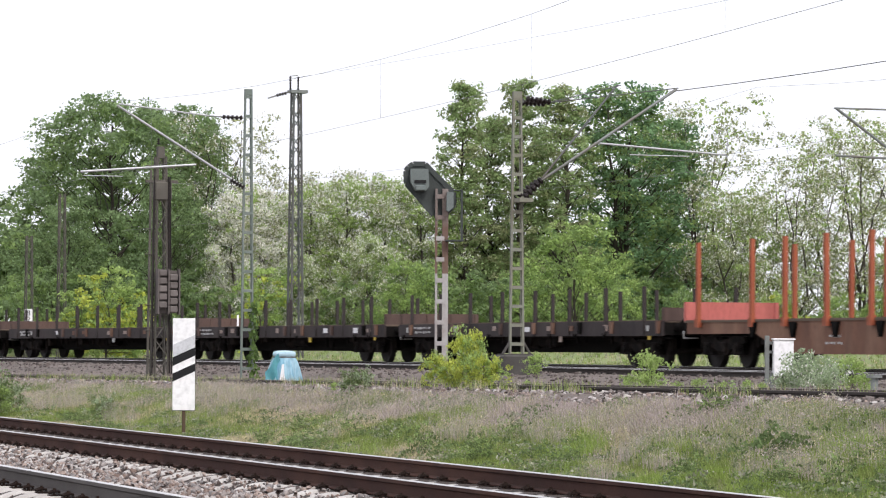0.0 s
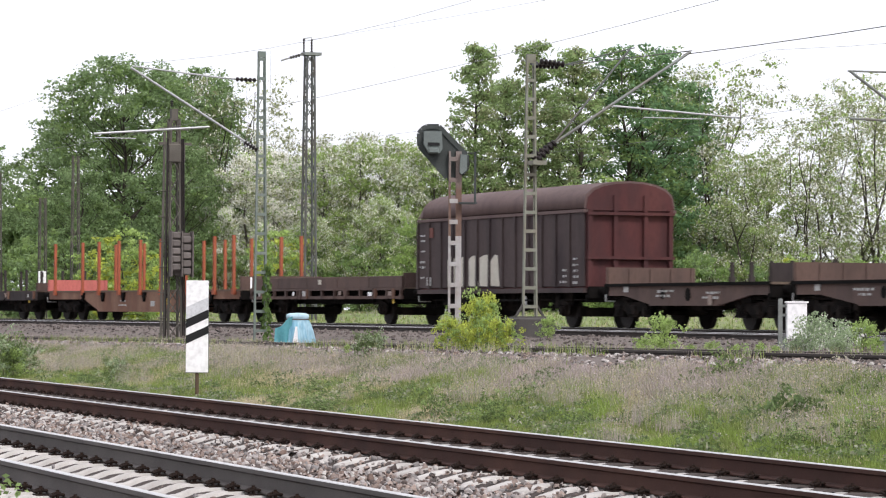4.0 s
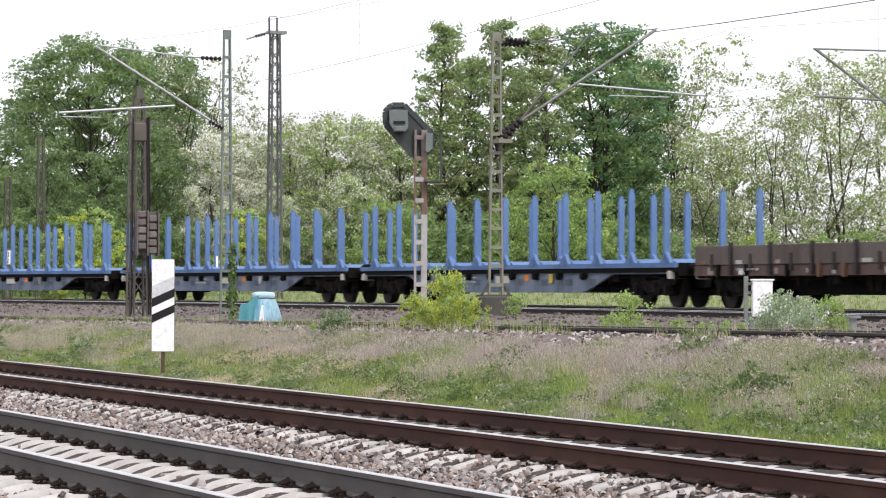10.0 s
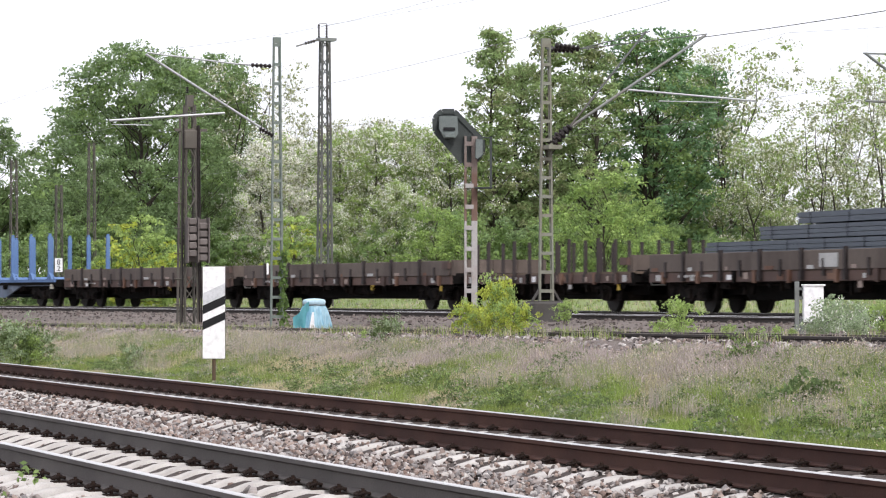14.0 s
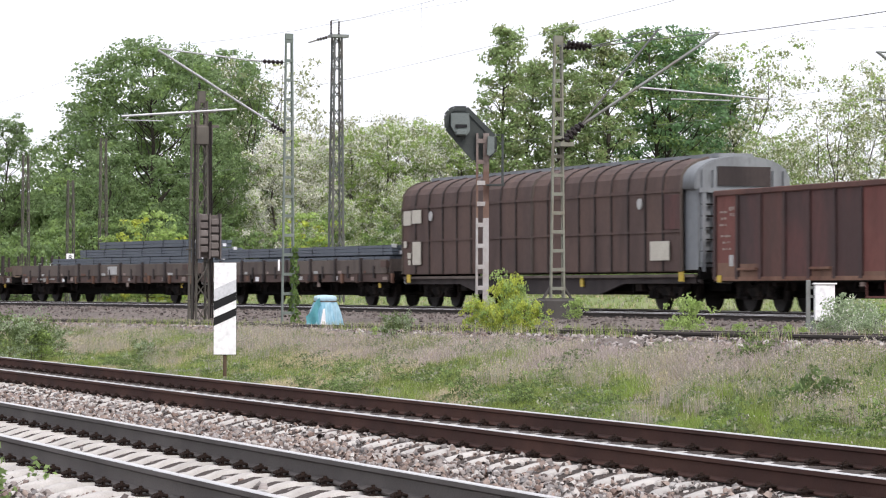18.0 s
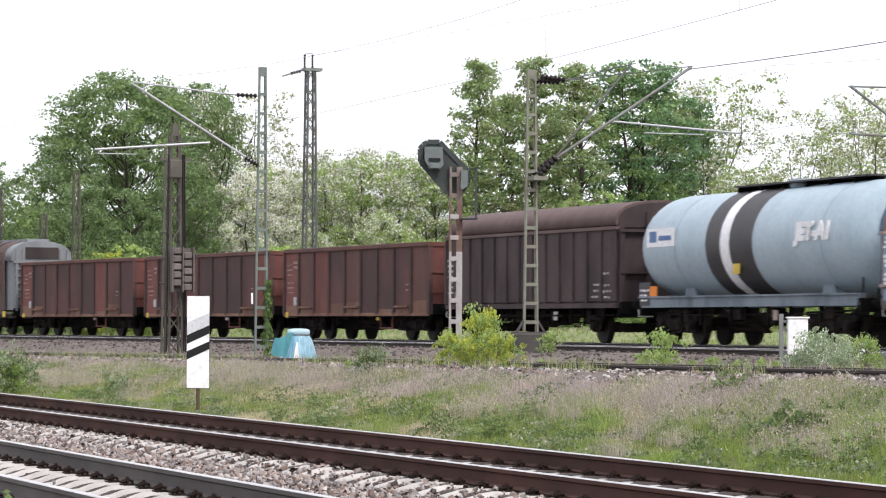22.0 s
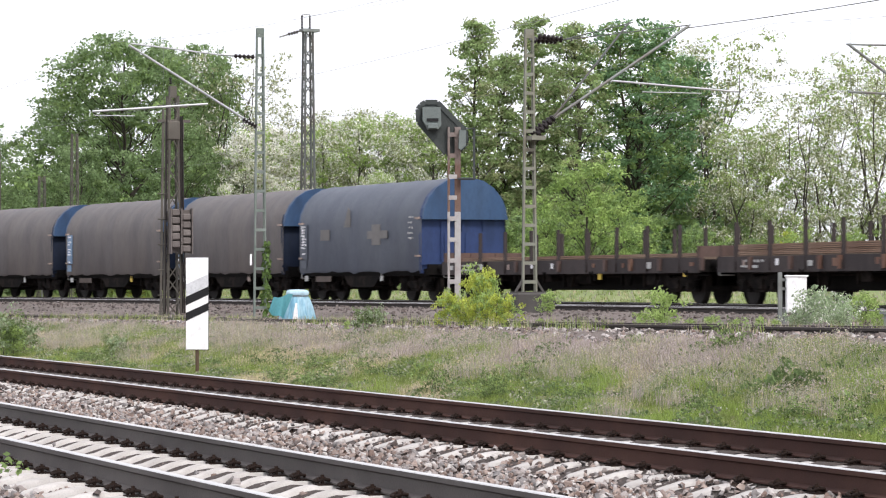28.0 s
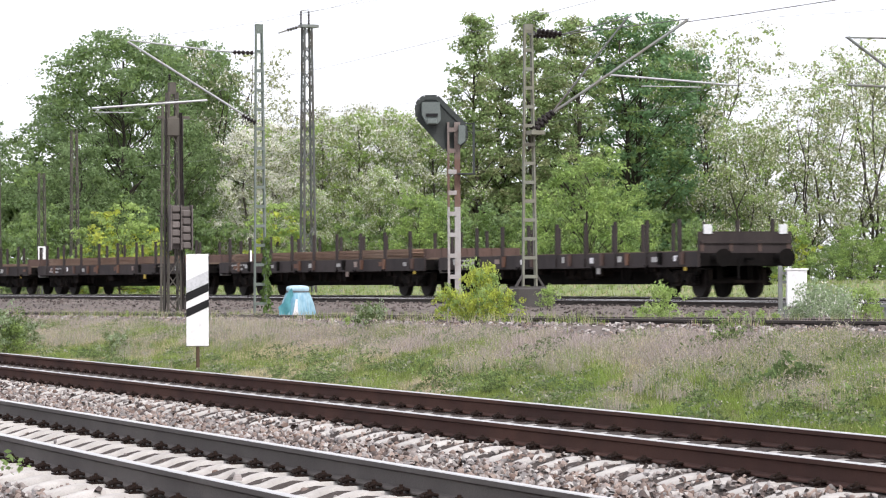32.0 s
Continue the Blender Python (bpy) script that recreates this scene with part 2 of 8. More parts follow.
def ground_sheet():
    """One sheet from behind the eye to the horizon, finer where the camera sees it."""
    ys = [-400, -150, -60, -25, -10, 0] + [2 + 1.0 * i for i in range(0, 160)] + [166, 175, 190, 210, 240, 300, 400, 600, 1000, 2000, 4000]
    xs = [-3000, -1200, -500, -250, -130, -80, -60] + [-50 + 1.0 * i for i in range(0, 100)] + [55, 65, 80, 120, 250, 500, 1200, 3000]
    verts = [(x, y, ground_height(x, y)) for y in ys for x in xs]
    nx = len(xs)
    kinds = []
    faces = []
    for j in range(len(ys) - 1):
        for i in range(nx - 1):
            faces.append((j * nx + i, j * nx + i + 1, (j + 1) * nx + i + 1, (j + 1) * nx + i))
            x, y = (xs[i] + xs[i + 1]) / 2, (ys[j] + ys[j + 1]) / 2
            u = x * math.cos(NEAR) + y * math.sin(NEAR)
            w = offset_from_train(x, y)
            kinds.append(0 if u < 12.6 else 3 if w > 4.8 else 2 if w > -15.2 else 1)
    me = bpy.data.meshes.new("ground")
    me.from_pydata(verts, [], faces)
    for m in (M_BALLAST, M_EARTH, M_GRAVEL, M_MEADOW):
        me.materials.append(m)
    me.polygons.foreach_set("material_index", kinds)
    me.polygons.foreach_set("use_smooth", [True] * len(faces))
    me.update()
    return tagged(new("ground", me), "railway ground of ballast, dry grass and a green meadow", "ground", kind="structure")


ground = ground_sheet()


# ---- rails and sleepers ----
RAIL_OUTLINE = [(-0.075, -0.172), (0.075, -0.172), (0.075, -0.160), (0.010, -0.142), (0.009, -0.052), (0.036, -0.038), (0.036, -0.006),
                (0.030, 0.0), (-0.030, 0.0), (-0.036, -0.006), (-0.036, -0.038), (-0.009, -0.052), (-0.010, -0.142), (-0.075, -0.160)]


def swept_rail(points, mat, head=None):
    """A rail of true section along points; its running face is bright."""
    n = len(RAIL_OUTLINE)
    verts, faces, kinds = [], [], []
    for i, p in enumerate(points):
        d = (points[min(i + 1, len(points) - 1)] - points[max(i - 1, 0)]).normalized()
        side = Vector((d.y, -d.x, 0))
        verts += [tuple(p + side * a + Vector((0, 0, b))) for a, b in RAIL_OUTLINE]
    for i in range(len(points) - 1):
        for j in range(n):
            k = (j + 1) % n
            faces.append((i * n + j, i * n + k, (i + 1) * n + k, (i + 1) * n + j))
            kinds.append(1 if j in (6, 7, 8) else 0)
    me = bpy.data.meshes.new("rail")
    me.from_pydata(verts, [], faces)
    me.materials.append(mat)
    me.materials.append(head or M_RAIL_TOP)
    me.polygons.foreach_set("material_index", kinds)
    me.update()
    return me


# ---- track things ----
def near_track(name, rails, web, label):
    """Two rails on concrete sleepers with their clips."""
    first, pitch = PITCH[rails[0]]
    track = tagged(new(name), label, "railway track", kind="structure")
    for u in rails:
        pts = [near_point(u, s) + Vector((0, 0, RAIL_TOP + RAIL_LIFT[u])) for s in range(-80, 420, 10)]
        part("rail", swept_rail(pts, web), None, track)
    mid = (rails[0] + rails[1]) / 2
    turn = math.degrees(NEAR)
    lift = (RAIL_LIFT[rails[0]] + RAIL_LIFT[rails[1]]) / 2
    cant = -math.degrees(math.atan((RAIL_LIFT[rails[1]] - RAIL_LIFT[rails[0]]) / 1.5))
    for i in range(0, 150):
        s = first + i * pitch
        jig = random.uniform(-0.012, 0.012)
        sl = part("sleeper", SLEEPER, None, track, at=Matrix.Translation(near_point(mid, s + jig)) @ pose(0, 0, lift, 0, 0, turn + random.uniform(-0.5, 0.5)) @ pose(0, 0, 0, 0, cant, 0))
        for side in (-0.75, 0.75):
            if i < 110:
                part("fastening", FASTENING, None, sl, at=pose(side, 0, 0))
    far = Shape()
    for i in range(150, 420):
        p = near_point(mid, first + i * pitch)
        d = Vector((math.cos(NEAR), math.sin(NEAR), 0)) * 1.3
        far.beam(p - d - Vector((0, 0, 0.07)), p + d - Vector((0, 0, 0.07)), 0.26, 0.2)
    tagged(part("far_sleepers", far, M_SLEEPER, track), kind="stuff")
    return track


SLEEPER_TOP = []


def sleeper_mesh():
    """A concrete sleeper: high under the rails, waisted and lower in the middle, sloping ends."""
    half = [(0.0, 0.10, -0.052), (0.18, 0.10, -0.05), (0.34, 0.11, -0.03), (0.44, 0.125, 0.004), (0.52, 0.14, 0.02), (0.98, 0.145, 0.022), (1.08, 0.14, 0.01), (1.24, 0.13, -0.03), (1.30, 0.11, -0.07)]
    stations = [(-x, w, z) for x, w, z in half[:0:-1]] + half
    SLEEPER_TOP.extend((x, z) for x, w, z in stations)
    v, f = [], []
    for x, w, z in stations:
        v += [(x, -w, -0.2), (x, -w * 0.92, z - 0.05), (x, -w * 0.72, z - 0.008), (x, -w * 0.4, z), (x, w * 0.4, z), (x, w * 0.72, z - 0.008), (x, w * 0.92, z - 0.05), (x, w, -0.2)]
    for i in range(len(stations) - 1):
        f += [(8 * i + j, 8 * i + j + 1, 8 * i + j + 9, 8 * i + j + 8) for j in range(7)]
    f += [tuple(range(7, -1, -1)), tuple(8 * (len(stations) - 1) + j for j in range(8))]
    return Shape().add(v, f, True).mesh("sleeper", M_SLEEPER)


def fastening_mesh():
    """Ribbed plate, two bolts and bent clips on both sides of the rail foot."""
    s = Shape().box(-0.17, 0.17, -0.07, 0.07, 0.018, 0.03)
    for side in (-1, 1):
        s.tube((side * 0.12, 0, 0.03), (side * 0.12, 0, 0.092), 0.014, n=7)
        s.tube((side * 0.12, 0, 0.062), (side * 0.12, 0, 0.078), 0.026, n=6)
        loop = [Vector((side * a, b, c)) for a, b, c in ((0.075, 0.0, 0.05), (0.085, -0.05, 0.058), (0.13, -0.066, 0.062), (0.165, -0.045, 0.05), (0.155, 0.0, 0.045),
                                                          (0.165, 0.045, 0.05), (0.13, 0.066, 0.062), (0.085, 0.05, 0.058), (0.075, 0.0, 0.055))]
        for p, q in zip(loop, loop[1:]):
            s.tube(p, q, 0.012, n=6)
    return s.mesh("fastening", M_CLIP)


SLEEPER, FASTENING = sleeper_mesh(), fastening_mesh()
near_track("track_1", NEAR_RAILS[:2], M_RAIL_GREY, "track with grey-brown rails on pale concrete sleepers")
near_track("track_2", NEAR_RAILS[2:], M_RAIL_RUST, "track with rusty brown rails on pale concrete sleepers")

M_WOOD_SLEEPER = material("tarred sleeper", (0.10, 0.085, 0.075), 0.9, second=(0.16, 0.14, 0.125), scale=6, fine=60, stretch=(1, 0.2, 1), random_amount=0.2)
M_RAIL_DULL = material("dull brown rail head", (0.15, 0.125, 0.11), 0.7, 0.1, second=(0.10, 0.082, 0.072), scale=2, fine=60, stretch=(0.2, 1, 1))
M_RAIL_OLD = material("old dark rail", (0.045, 0.036, 0.032), 0.7, 0.2, second=(0.03, 0.024, 0.021), scale=2, fine=60)


def far_track(name, off, z, lo, hi, label, web, head=None):
    track = tagged(new(name), label, "railway track", kind="structure")
    for o in (off - 0.75, off + 0.75):
        part("rail", swept_rail([train_point(s, o, z(s)) for s in range(lo, hi, 3)], web, head), None, track)
    i = 0
    s = -60.0
    while s < 62:
        p = train_point(s, off, z(s) - 0.19)
        part("sleeper", SLEEPER_WOOD, None, track, at=Matrix.Translation(p) @ pose(0, 0, 0, 0, 0, math.degrees(train_heading(s))))
        s += 0.65
    return track


SLEEPER_WOOD = Shape().block(-1.3, 1.3, -0.13, 0.13, -0.16, 0.0, 0.015).mesh("sleeper", M_WOOD_SLEEPER)
far_track("track_3", -12.4, middle_track_z, -140, 160, "old siding with dull rails in brown gravel and weeds", M_RAIL_OLD, M_RAIL_DULL)
far_track("track_4", -2.95, lambda s: TRAIN_TOP - 0.02, -200, 260, "main line track with dark rails in brown ballast", M_RAIL_OLD)
far_track("track_5", 1.35, lambda s: TRAIN_TOP, -200, 260, "main line track that carries the goods train", M_RAIL_OLD)


# ---- ballast stones ----
def stones(name, count, size, place, mat, label):
    """Loose broken stones, thousands in one mesh: lopsided blocks with a flat crown."""
    base = np.array([(-1, -1, -0.7), (1, -1, -0.7), (1, 1, -0.7), (-1, 1, -0.7), (-0.55, -0.55, 0.9), (0.55, -0.5, 0.8), (0.5, 0.6, 1.0), (-0.6, 0.5, 0.7)], float)
    sides = np.array([(4, 5, 6, 7), (0, 1, 5, 4), (1, 2, 6, 5), (2, 3, 7, 6), (3, 0, 4, 7)])
    rng = np.random.RandomState(7 + count % 97)
    at = np.array([place(rng) for _ in range(count)])
    q = base[None] * (size * rng.uniform(0.55, 1.15, (count, 8, 1)) * rng.uniform(0.5, 1.35, (count, 1, 1))) * rng.uniform(0.65, 1.25, (count, 1, 3))
    a, tilt, roll = rng.uniform(0, 6.28, (count, 1)), rng.uniform(-1.1, 1.1, (count, 1)), rng.uniform(-0.9, 0.9, (count, 1))
    c, s, ct, st, cr_, sr_ = np.cos(a), np.sin(a), np.cos(tilt), np.sin(tilt), np.cos(roll), np.sin(roll)
    x0, z0 = q[..., 0] * cr_ + q[..., 2] * sr_, q[..., 2] * cr_ - q[..., 0] * sr_
    x, y, z = x0, q[..., 1] * ct - z0 * st, q[..., 1] * st + z0 * ct
    V = np.stack([x * c - y * s, x * s + y * c, z], 2) + at[:, None, :]
    F = (sides[None] + 8 * np.arange(count)[:, None, None]).reshape(-1, 4)
    me = bpy.data.meshes.new(name)
    me.vertices.add(count * 8)
    me.vertices.foreach_set("co", V.reshape(-1))
    me.loops.add(F.size)
    me.loops.foreach_set("vertex_index", F.reshape(-1).astype(np.int32))
    me.polygons.add(len(F))
    me.polygons.foreach_set("loop_start", np.arange(0, F.size, 4, dtype=np.int32))
    me.materials.append(mat)
    me.update()
    return tagged(new(name, me), label, "ballast", kind="stuff")


def near_stone(rng):
    """Beside and between the near tracks, thinner on the sleepers."""
    while True:
        s = 11 + 62 * rng.uniform() ** 1.35
        u = rng.uniform(2.6, 12.3)
        on = 0.0
        for a, b in (NEAR_RAILS[:2], NEAR_RAILS[2:]):
            m = (a + b) / 2
            if abs(u - a) < 0.13 or abs(u - b) < 0.13:
                on = 2
            elif abs(u - m) < 1.33:
                k = ((s - PITCH[a][0]) / PITCH[a][1]) % 1
                on = 1 if min(k, 1 - k) < 0.24 else 0
        if on == 0 or (on == 1 and rng.uniform() < 0.006):
            p = near_point(u, s)
            crown = -0.035 + (0.03 if on == 1 else 0.0)
            if on == 0:
                for a, b in (NEAR_RAILS[:2], NEAR_RAILS[2:]):
                    d = abs(u - (a + b) / 2)
                    if d < 1.3:
                        crown = (-0.09 if d < 0.82 else -0.01 if d < 1.05 else -0.035) if a > 8 else (-0.095 if d < 0.4 else -0.035 if d < 1.05 else -0.055)
            if u > 12.0 or u < 3.6:
                crown -= 0.05
            if 9.0 < u < 9.45:
                crown -= 0.05
            return p.x, p.y, crown + rng.uniform(-0.045, 0.02)


def crib_beds():
    """Ballast packed between the sleepers, just below their tops."""
    bed = Shape()
    for a, b in (NEAR_RAILS[:2], NEAR_RAILS[2:]):
        m = (a + b) / 2
        for i in range(0, 150):
            s0 = PITCH[a][0] + i * PITCH[a][1] + 0.11
            prof = [(x, z - ((0.02 if a > 8 else 0.05) if abs(x) > 0.9 else -0.014 if a > 8 else 0.02)) for x, z in SLEEPER_TOP]
            v = []
            for k in range(5):
                for x, z in prof:
                    p = near_point(m + x, s0 + (PITCH[a][1] - 0.22) * k / 4)
                    v.append((p.x, p.y, z + RAIL_LIFT[a] + (RAIL_LIFT[b] - RAIL_LIFT[a]) * (x + 0.75) / 1.5 + random.uniform(-0.004, 0.004) - (0.012 if k in (0, 4) else 0)))
            n = len(prof)
            bed.add(v, [(k * n + j, k * n + j + 1, (k + 1) * n + j + 1, (k + 1) * n + j) for k in range(4) for j in range(n - 1)])
    tagged(new("crib_ballast", bed.mesh("crib_ballast", M_CRIB)), "ballast packed between the sleepers, its colour darkened for shade", "ballast", kind="stuff")


# darker than the stones: the shade between sleepers is put into this bed
M_CRIB = material("dark crib ballast", (0.065, 0.053, 0.047), 0.95, second=(0.11, 0.09, 0.08), scale=22, fine=50, bump=1.0)
crib_beds()
stones("ballast_stones", 88000, 0.0245, near_stone, M_STONE, "grey and reddish-brown crushed ballast stones")


def far_stone(rng):
    s = rng.uniform(-64, 55)
    o = rng.choice([rng.uniform(-15.2, -10.2), rng.uniform(-10.5, 4.2)])
    p = train_point(s, o)
    z = ground_height(p.x, p.y)
    if abs(o + 12.4) < 1.75:
        z = max(z, middle_track_z(s) - 0.095)
    if abs(o + 0.8) < 4.2:
        z = max(z, TRAIN_TOP - 0.15)
    return p.x, p.y, z + rng.uniform(-0.015, 0.015)


M_STONE_DARK = stone_material("dark ballast stone", [(0.19, 0.16, 0.145), (0.13, 0.105, 0.095), (0.25, 0.215, 0.195), (0.16, 0.13, 0.115), (0.10, 0.085, 0.078), (0.22, 0.19, 0.175)])
stones("gravel_stones", 30000, 0.038, far_stone, M_STONE_DARK, "brown weathered gravel round the far tracks")


def verge_stone(rng):
    s = rng.uniform(-66, 40)
    o = rng.uniform(-15.4, -13.6)
    p = train_point(s, o)
    z = ground_height(p.x, p.y)
    if o > -14.6:
        z = max(z, middle_track_z(s) - 0.095 - 0.14 * min(max((-14.15 - o) / 0.45, 0), 1))
    return p.x, p.y, z + rng.uniform(-0.015, 0.012)


stones("verge_gravel", 10000, 0.034, verge_stone, M_STONE, "pale grey gravel along the siding")
# raised shoulders of ballast under the far tracks
for off, zf, wide in ((-0.8, lambda s: TRAIN_TOP - 0.15, 4.2), (-12.4, lambda s: middle_track_z(s) - 0.095, 1.75)):
    bed = Shape()
    for s in range(-150, 200, 3):
        a, b = train_point(s, off - wide), train_point(s + 3, off - wide)
        c, d = train_point(s, off + wide), train_point(s + 3, off + wide)
        e, g = train_point(s, off - wide - 0.45), train_point(s + 3, off - wide - 0.45)
        za, zb = zf(s), zf(s + 3)
        bed.add([(*a.xy, za), (*b.xy, zb), (*d.xy, zb), (*c.xy, za), (*e.xy, za - 0.14), (*g.xy, zb - 0.14)], [(0, 3, 2, 1), (4, 0, 1, 5)])
    tagged(new("ballast_bed", bed.mesh("ballast_bed", M_GRAVEL)), "bed of brown ballast under old tracks", "ballast", kind="structure")


# ---- wagons ----
def paint(name, c, second, third, amt=0.5, rough=0.75, rnd=0.0):
    return material(name, c, rough, second=second, scale=2.4, amount=0.85, third=third, third_scale=0.8, third_amount=min(amt * 1.3, 1.0), fine=16, bump=0.2,
                    stretch=(1, 1, 0.35), random_amount=rnd)


M_BROWN = paint("old brown wagon paint", (0.105, 0.07, 0.06), (0.075, 0.05, 0.043), (0.14, 0.088, 0.07))
M_BROWN_DUST = paint("dusty brown wagon paint", (0.116, 0.092, 0.078), (0.079, 0.062, 0.054), (0.162, 0.132, 0.111))
M_DARKBROWN = paint("dark brown wagon paint", (0.045, 0.036, 0.035), (0.028, 0.023, 0.023), (0.065, 0.051, 0.048))
M_PLUM = paint("plum brown wagon paint", (0.06, 0.043, 0.043), (0.038, 0.028, 0.029), (0.085, 0.062, 0.058), 0.6)
M_ROOF = paint("brown roof paint", (0.13, 0.088, 0.082), (0.105, 0.07, 0.067), (0.16, 0.11, 0.10))
M_RED = paint("faded oxide red paint", (0.165, 0.06, 0.05), (0.115, 0.05, 0.042), (0.21, 0.085, 0.068))
M_REDBROWN = paint("rusty red brown panel", (0.10, 0.052, 0.047), (0.14, 0.06, 0.053), (0.072, 0.044, 0.041), 0.7)
M_ORANGE = paint("rust orange stake paint", (0.36, 0.095, 0.045), (0.26, 0.08, 0.045), (0.42, 0.14, 0.08))
M_RUSTSILL = paint("rust orange sill", (0.2, 0.10, 0.065), (0.13, 0.07, 0.05), (0.26, 0.15, 0.10), 0.7)
M_OXIDE = paint("dull oxide red end wall", (0.088, 0.029, 0.029), (0.055, 0.024, 0.025), (0.115, 0.04, 0.037))
M_PINK = paint("faded pink red board", (0.52, 0.15, 0.13), (0.42, 0.13, 0.11), (0.58, 0.2, 0.17))
M_BLUE = paint("light blue stake paint", (0.115, 0.198, 0.375), (0.09, 0.16, 0.31), (0.15, 0.24, 0.41))
M_BLUESILL = paint("grimy grey blue sill", (0.145, 0.185, 0.25), (0.07, 0.088, 0.118), (0.21, 0.245, 0.30), 0.7)
M_GRIMEBLUE = paint("sooty blue grey steel", (0.10, 0.115, 0.14), (0.05, 0.055, 0.065), (0.14, 0.16, 0.19), 0.7)
# near-black base for running gear and underframes; M_GEAR adds brown dust patches
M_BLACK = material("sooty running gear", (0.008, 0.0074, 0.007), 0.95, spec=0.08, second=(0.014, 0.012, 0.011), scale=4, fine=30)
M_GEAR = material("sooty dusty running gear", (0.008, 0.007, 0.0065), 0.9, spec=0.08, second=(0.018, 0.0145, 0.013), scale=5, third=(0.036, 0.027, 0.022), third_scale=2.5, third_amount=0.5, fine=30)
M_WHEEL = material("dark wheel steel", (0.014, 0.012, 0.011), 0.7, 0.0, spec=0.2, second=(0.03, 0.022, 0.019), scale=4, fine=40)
M_DECK = material("weathered deck planks", (0.16, 0.12, 0.09), 0.9, second=(0.11, 0.085, 0.065), scale=3, fine=50, stretch=(0.3, 2, 1))
M_WHITE = material("white lettering paint", (0.52, 0.52, 0.50), 0.6, second=(0.32, 0.32, 0.31), scale=3, fine=30)
M_LETTER = material("bright white lettering", (0.85, 0.85, 0.85), 0.5, fine=10, bump=0)
M_CREAM = material("cream panel", (0.6, 0.57, 0.48), 0.6, second=(0.5, 0.46, 0.38), scale=3, fine=30)
M_YELLOW = material("yellow paint", (0.62, 0.45, 0.06), 0.6, second=(0.5, 0.35, 0.06), scale=3, fine=30)
M_ORANGE_PLATE = material("orange plate", (0.8, 0.24, 0.02), 0.5, fine=30)
M_TANK = paint("pale blue grey tank paint", (0.373, 0.476, 0.531), (0.324, 0.414, 0.462), (0.428, 0.511, 0.552), 0.4, 0.4)
M_TARP = material("grey brown tarpaulin", (0.112, 0.10, 0.096), 0.55, second=(0.082, 0.074, 0.073), scale=1.3, amount=0.8, third=(0.14, 0.12, 0.108), third_scale=0.9, third_amount=0.7, fine=9, bump=0.35, stretch=(1, 1, 0.3))
M_TARP_PALE = paint("worn pale tarpaulin", (0.19, 0.18, 0.17), (0.16, 0.15, 0.14), (0.21, 0.2, 0.19))
M_FADED = material("faded lettering paint", (0.36, 0.29, 0.25), 0.8, second=(0.24, 0.17, 0.145), scale=6, fine=30)
M_OLDRUST = paint("mottled rust", (0.17, 0.09, 0.06), (0.11, 0.06, 0.045), (0.22, 0.13, 0.09), 0.7)
M_TARP_BLUE = paint("dark grey blue tarpaulin", (0.085, 0.098, 0.125), (0.07, 0.08, 0.104), (0.105, 0.118, 0.14), 0.5, 0.55)
M_ENDBLUE = paint("deep blue end wall", (0.026, 0.048, 0.135), (0.018, 0.035, 0.09), (0.03, 0.052, 0.125), 0.5, 0.6)
# end blue darkened to near black: the recess shade is in the colour
M_ENDSHADE = paint("grimy dark blue end wall", (0.011, 0.018, 0.038), (0.008, 0.012, 0.022), (0.015, 0.025, 0.052), 0.5, 0.7)
M_HOOPBLUE = paint("worn mid blue hoop", (0.036, 0.078, 0.16), (0.026, 0.05, 0.10), (0.05, 0.095, 0.175), 0.6, 0.6)
M_LABELBLUE = paint("pale blue label field", (0.17, 0.27, 0.40), (0.12, 0.20, 0.32), (0.22, 0.31, 0.42), 0.6, 0.6)
M_ENDGREY = paint("grey end wall", (0.21, 0.225, 0.235), (0.165, 0.175, 0.185), (0.26, 0.275, 0.285), 0.5, 0.6)
M_STEELBAR = material("blue grey steel bars", (0.115, 0.135, 0.16), 0.5, 0.4, second=(0.08, 0.094, 0.112), scale=2, fine=20, stretch=(0.1, 1, 1))
M_BAREND = material("bright sawn bar end", (0.75, 0.76, 0.78), 0.4, 0.3, fine=30)
M_TIMBER = material("rusty plates", (0.26, 0.17, 0.12), 0.8, second=(0.18, 0.11, 0.08), scale=2, third=(0.36, 0.27, 0.2), third_amount=0.6, fine=20, stretch=(0.3, 1, 1))


def wheel_mesh():
    s = Shape()
    s.tube((0, -0.065, 0), (0, 0.065, 0), 0.45, n=24)
    s.tube((0, 0.065, 0), (0, 0.09, 0), 0.48, n=24)
    s.tube((0, -0.075, 0), (0, -0.06, 0), 0.36, n=20)
    s.tube((0, -0.13, 0), (0, -0.06, 0), 0.12, n=12)
    return s.mesh("wheel", M_WHEEL)


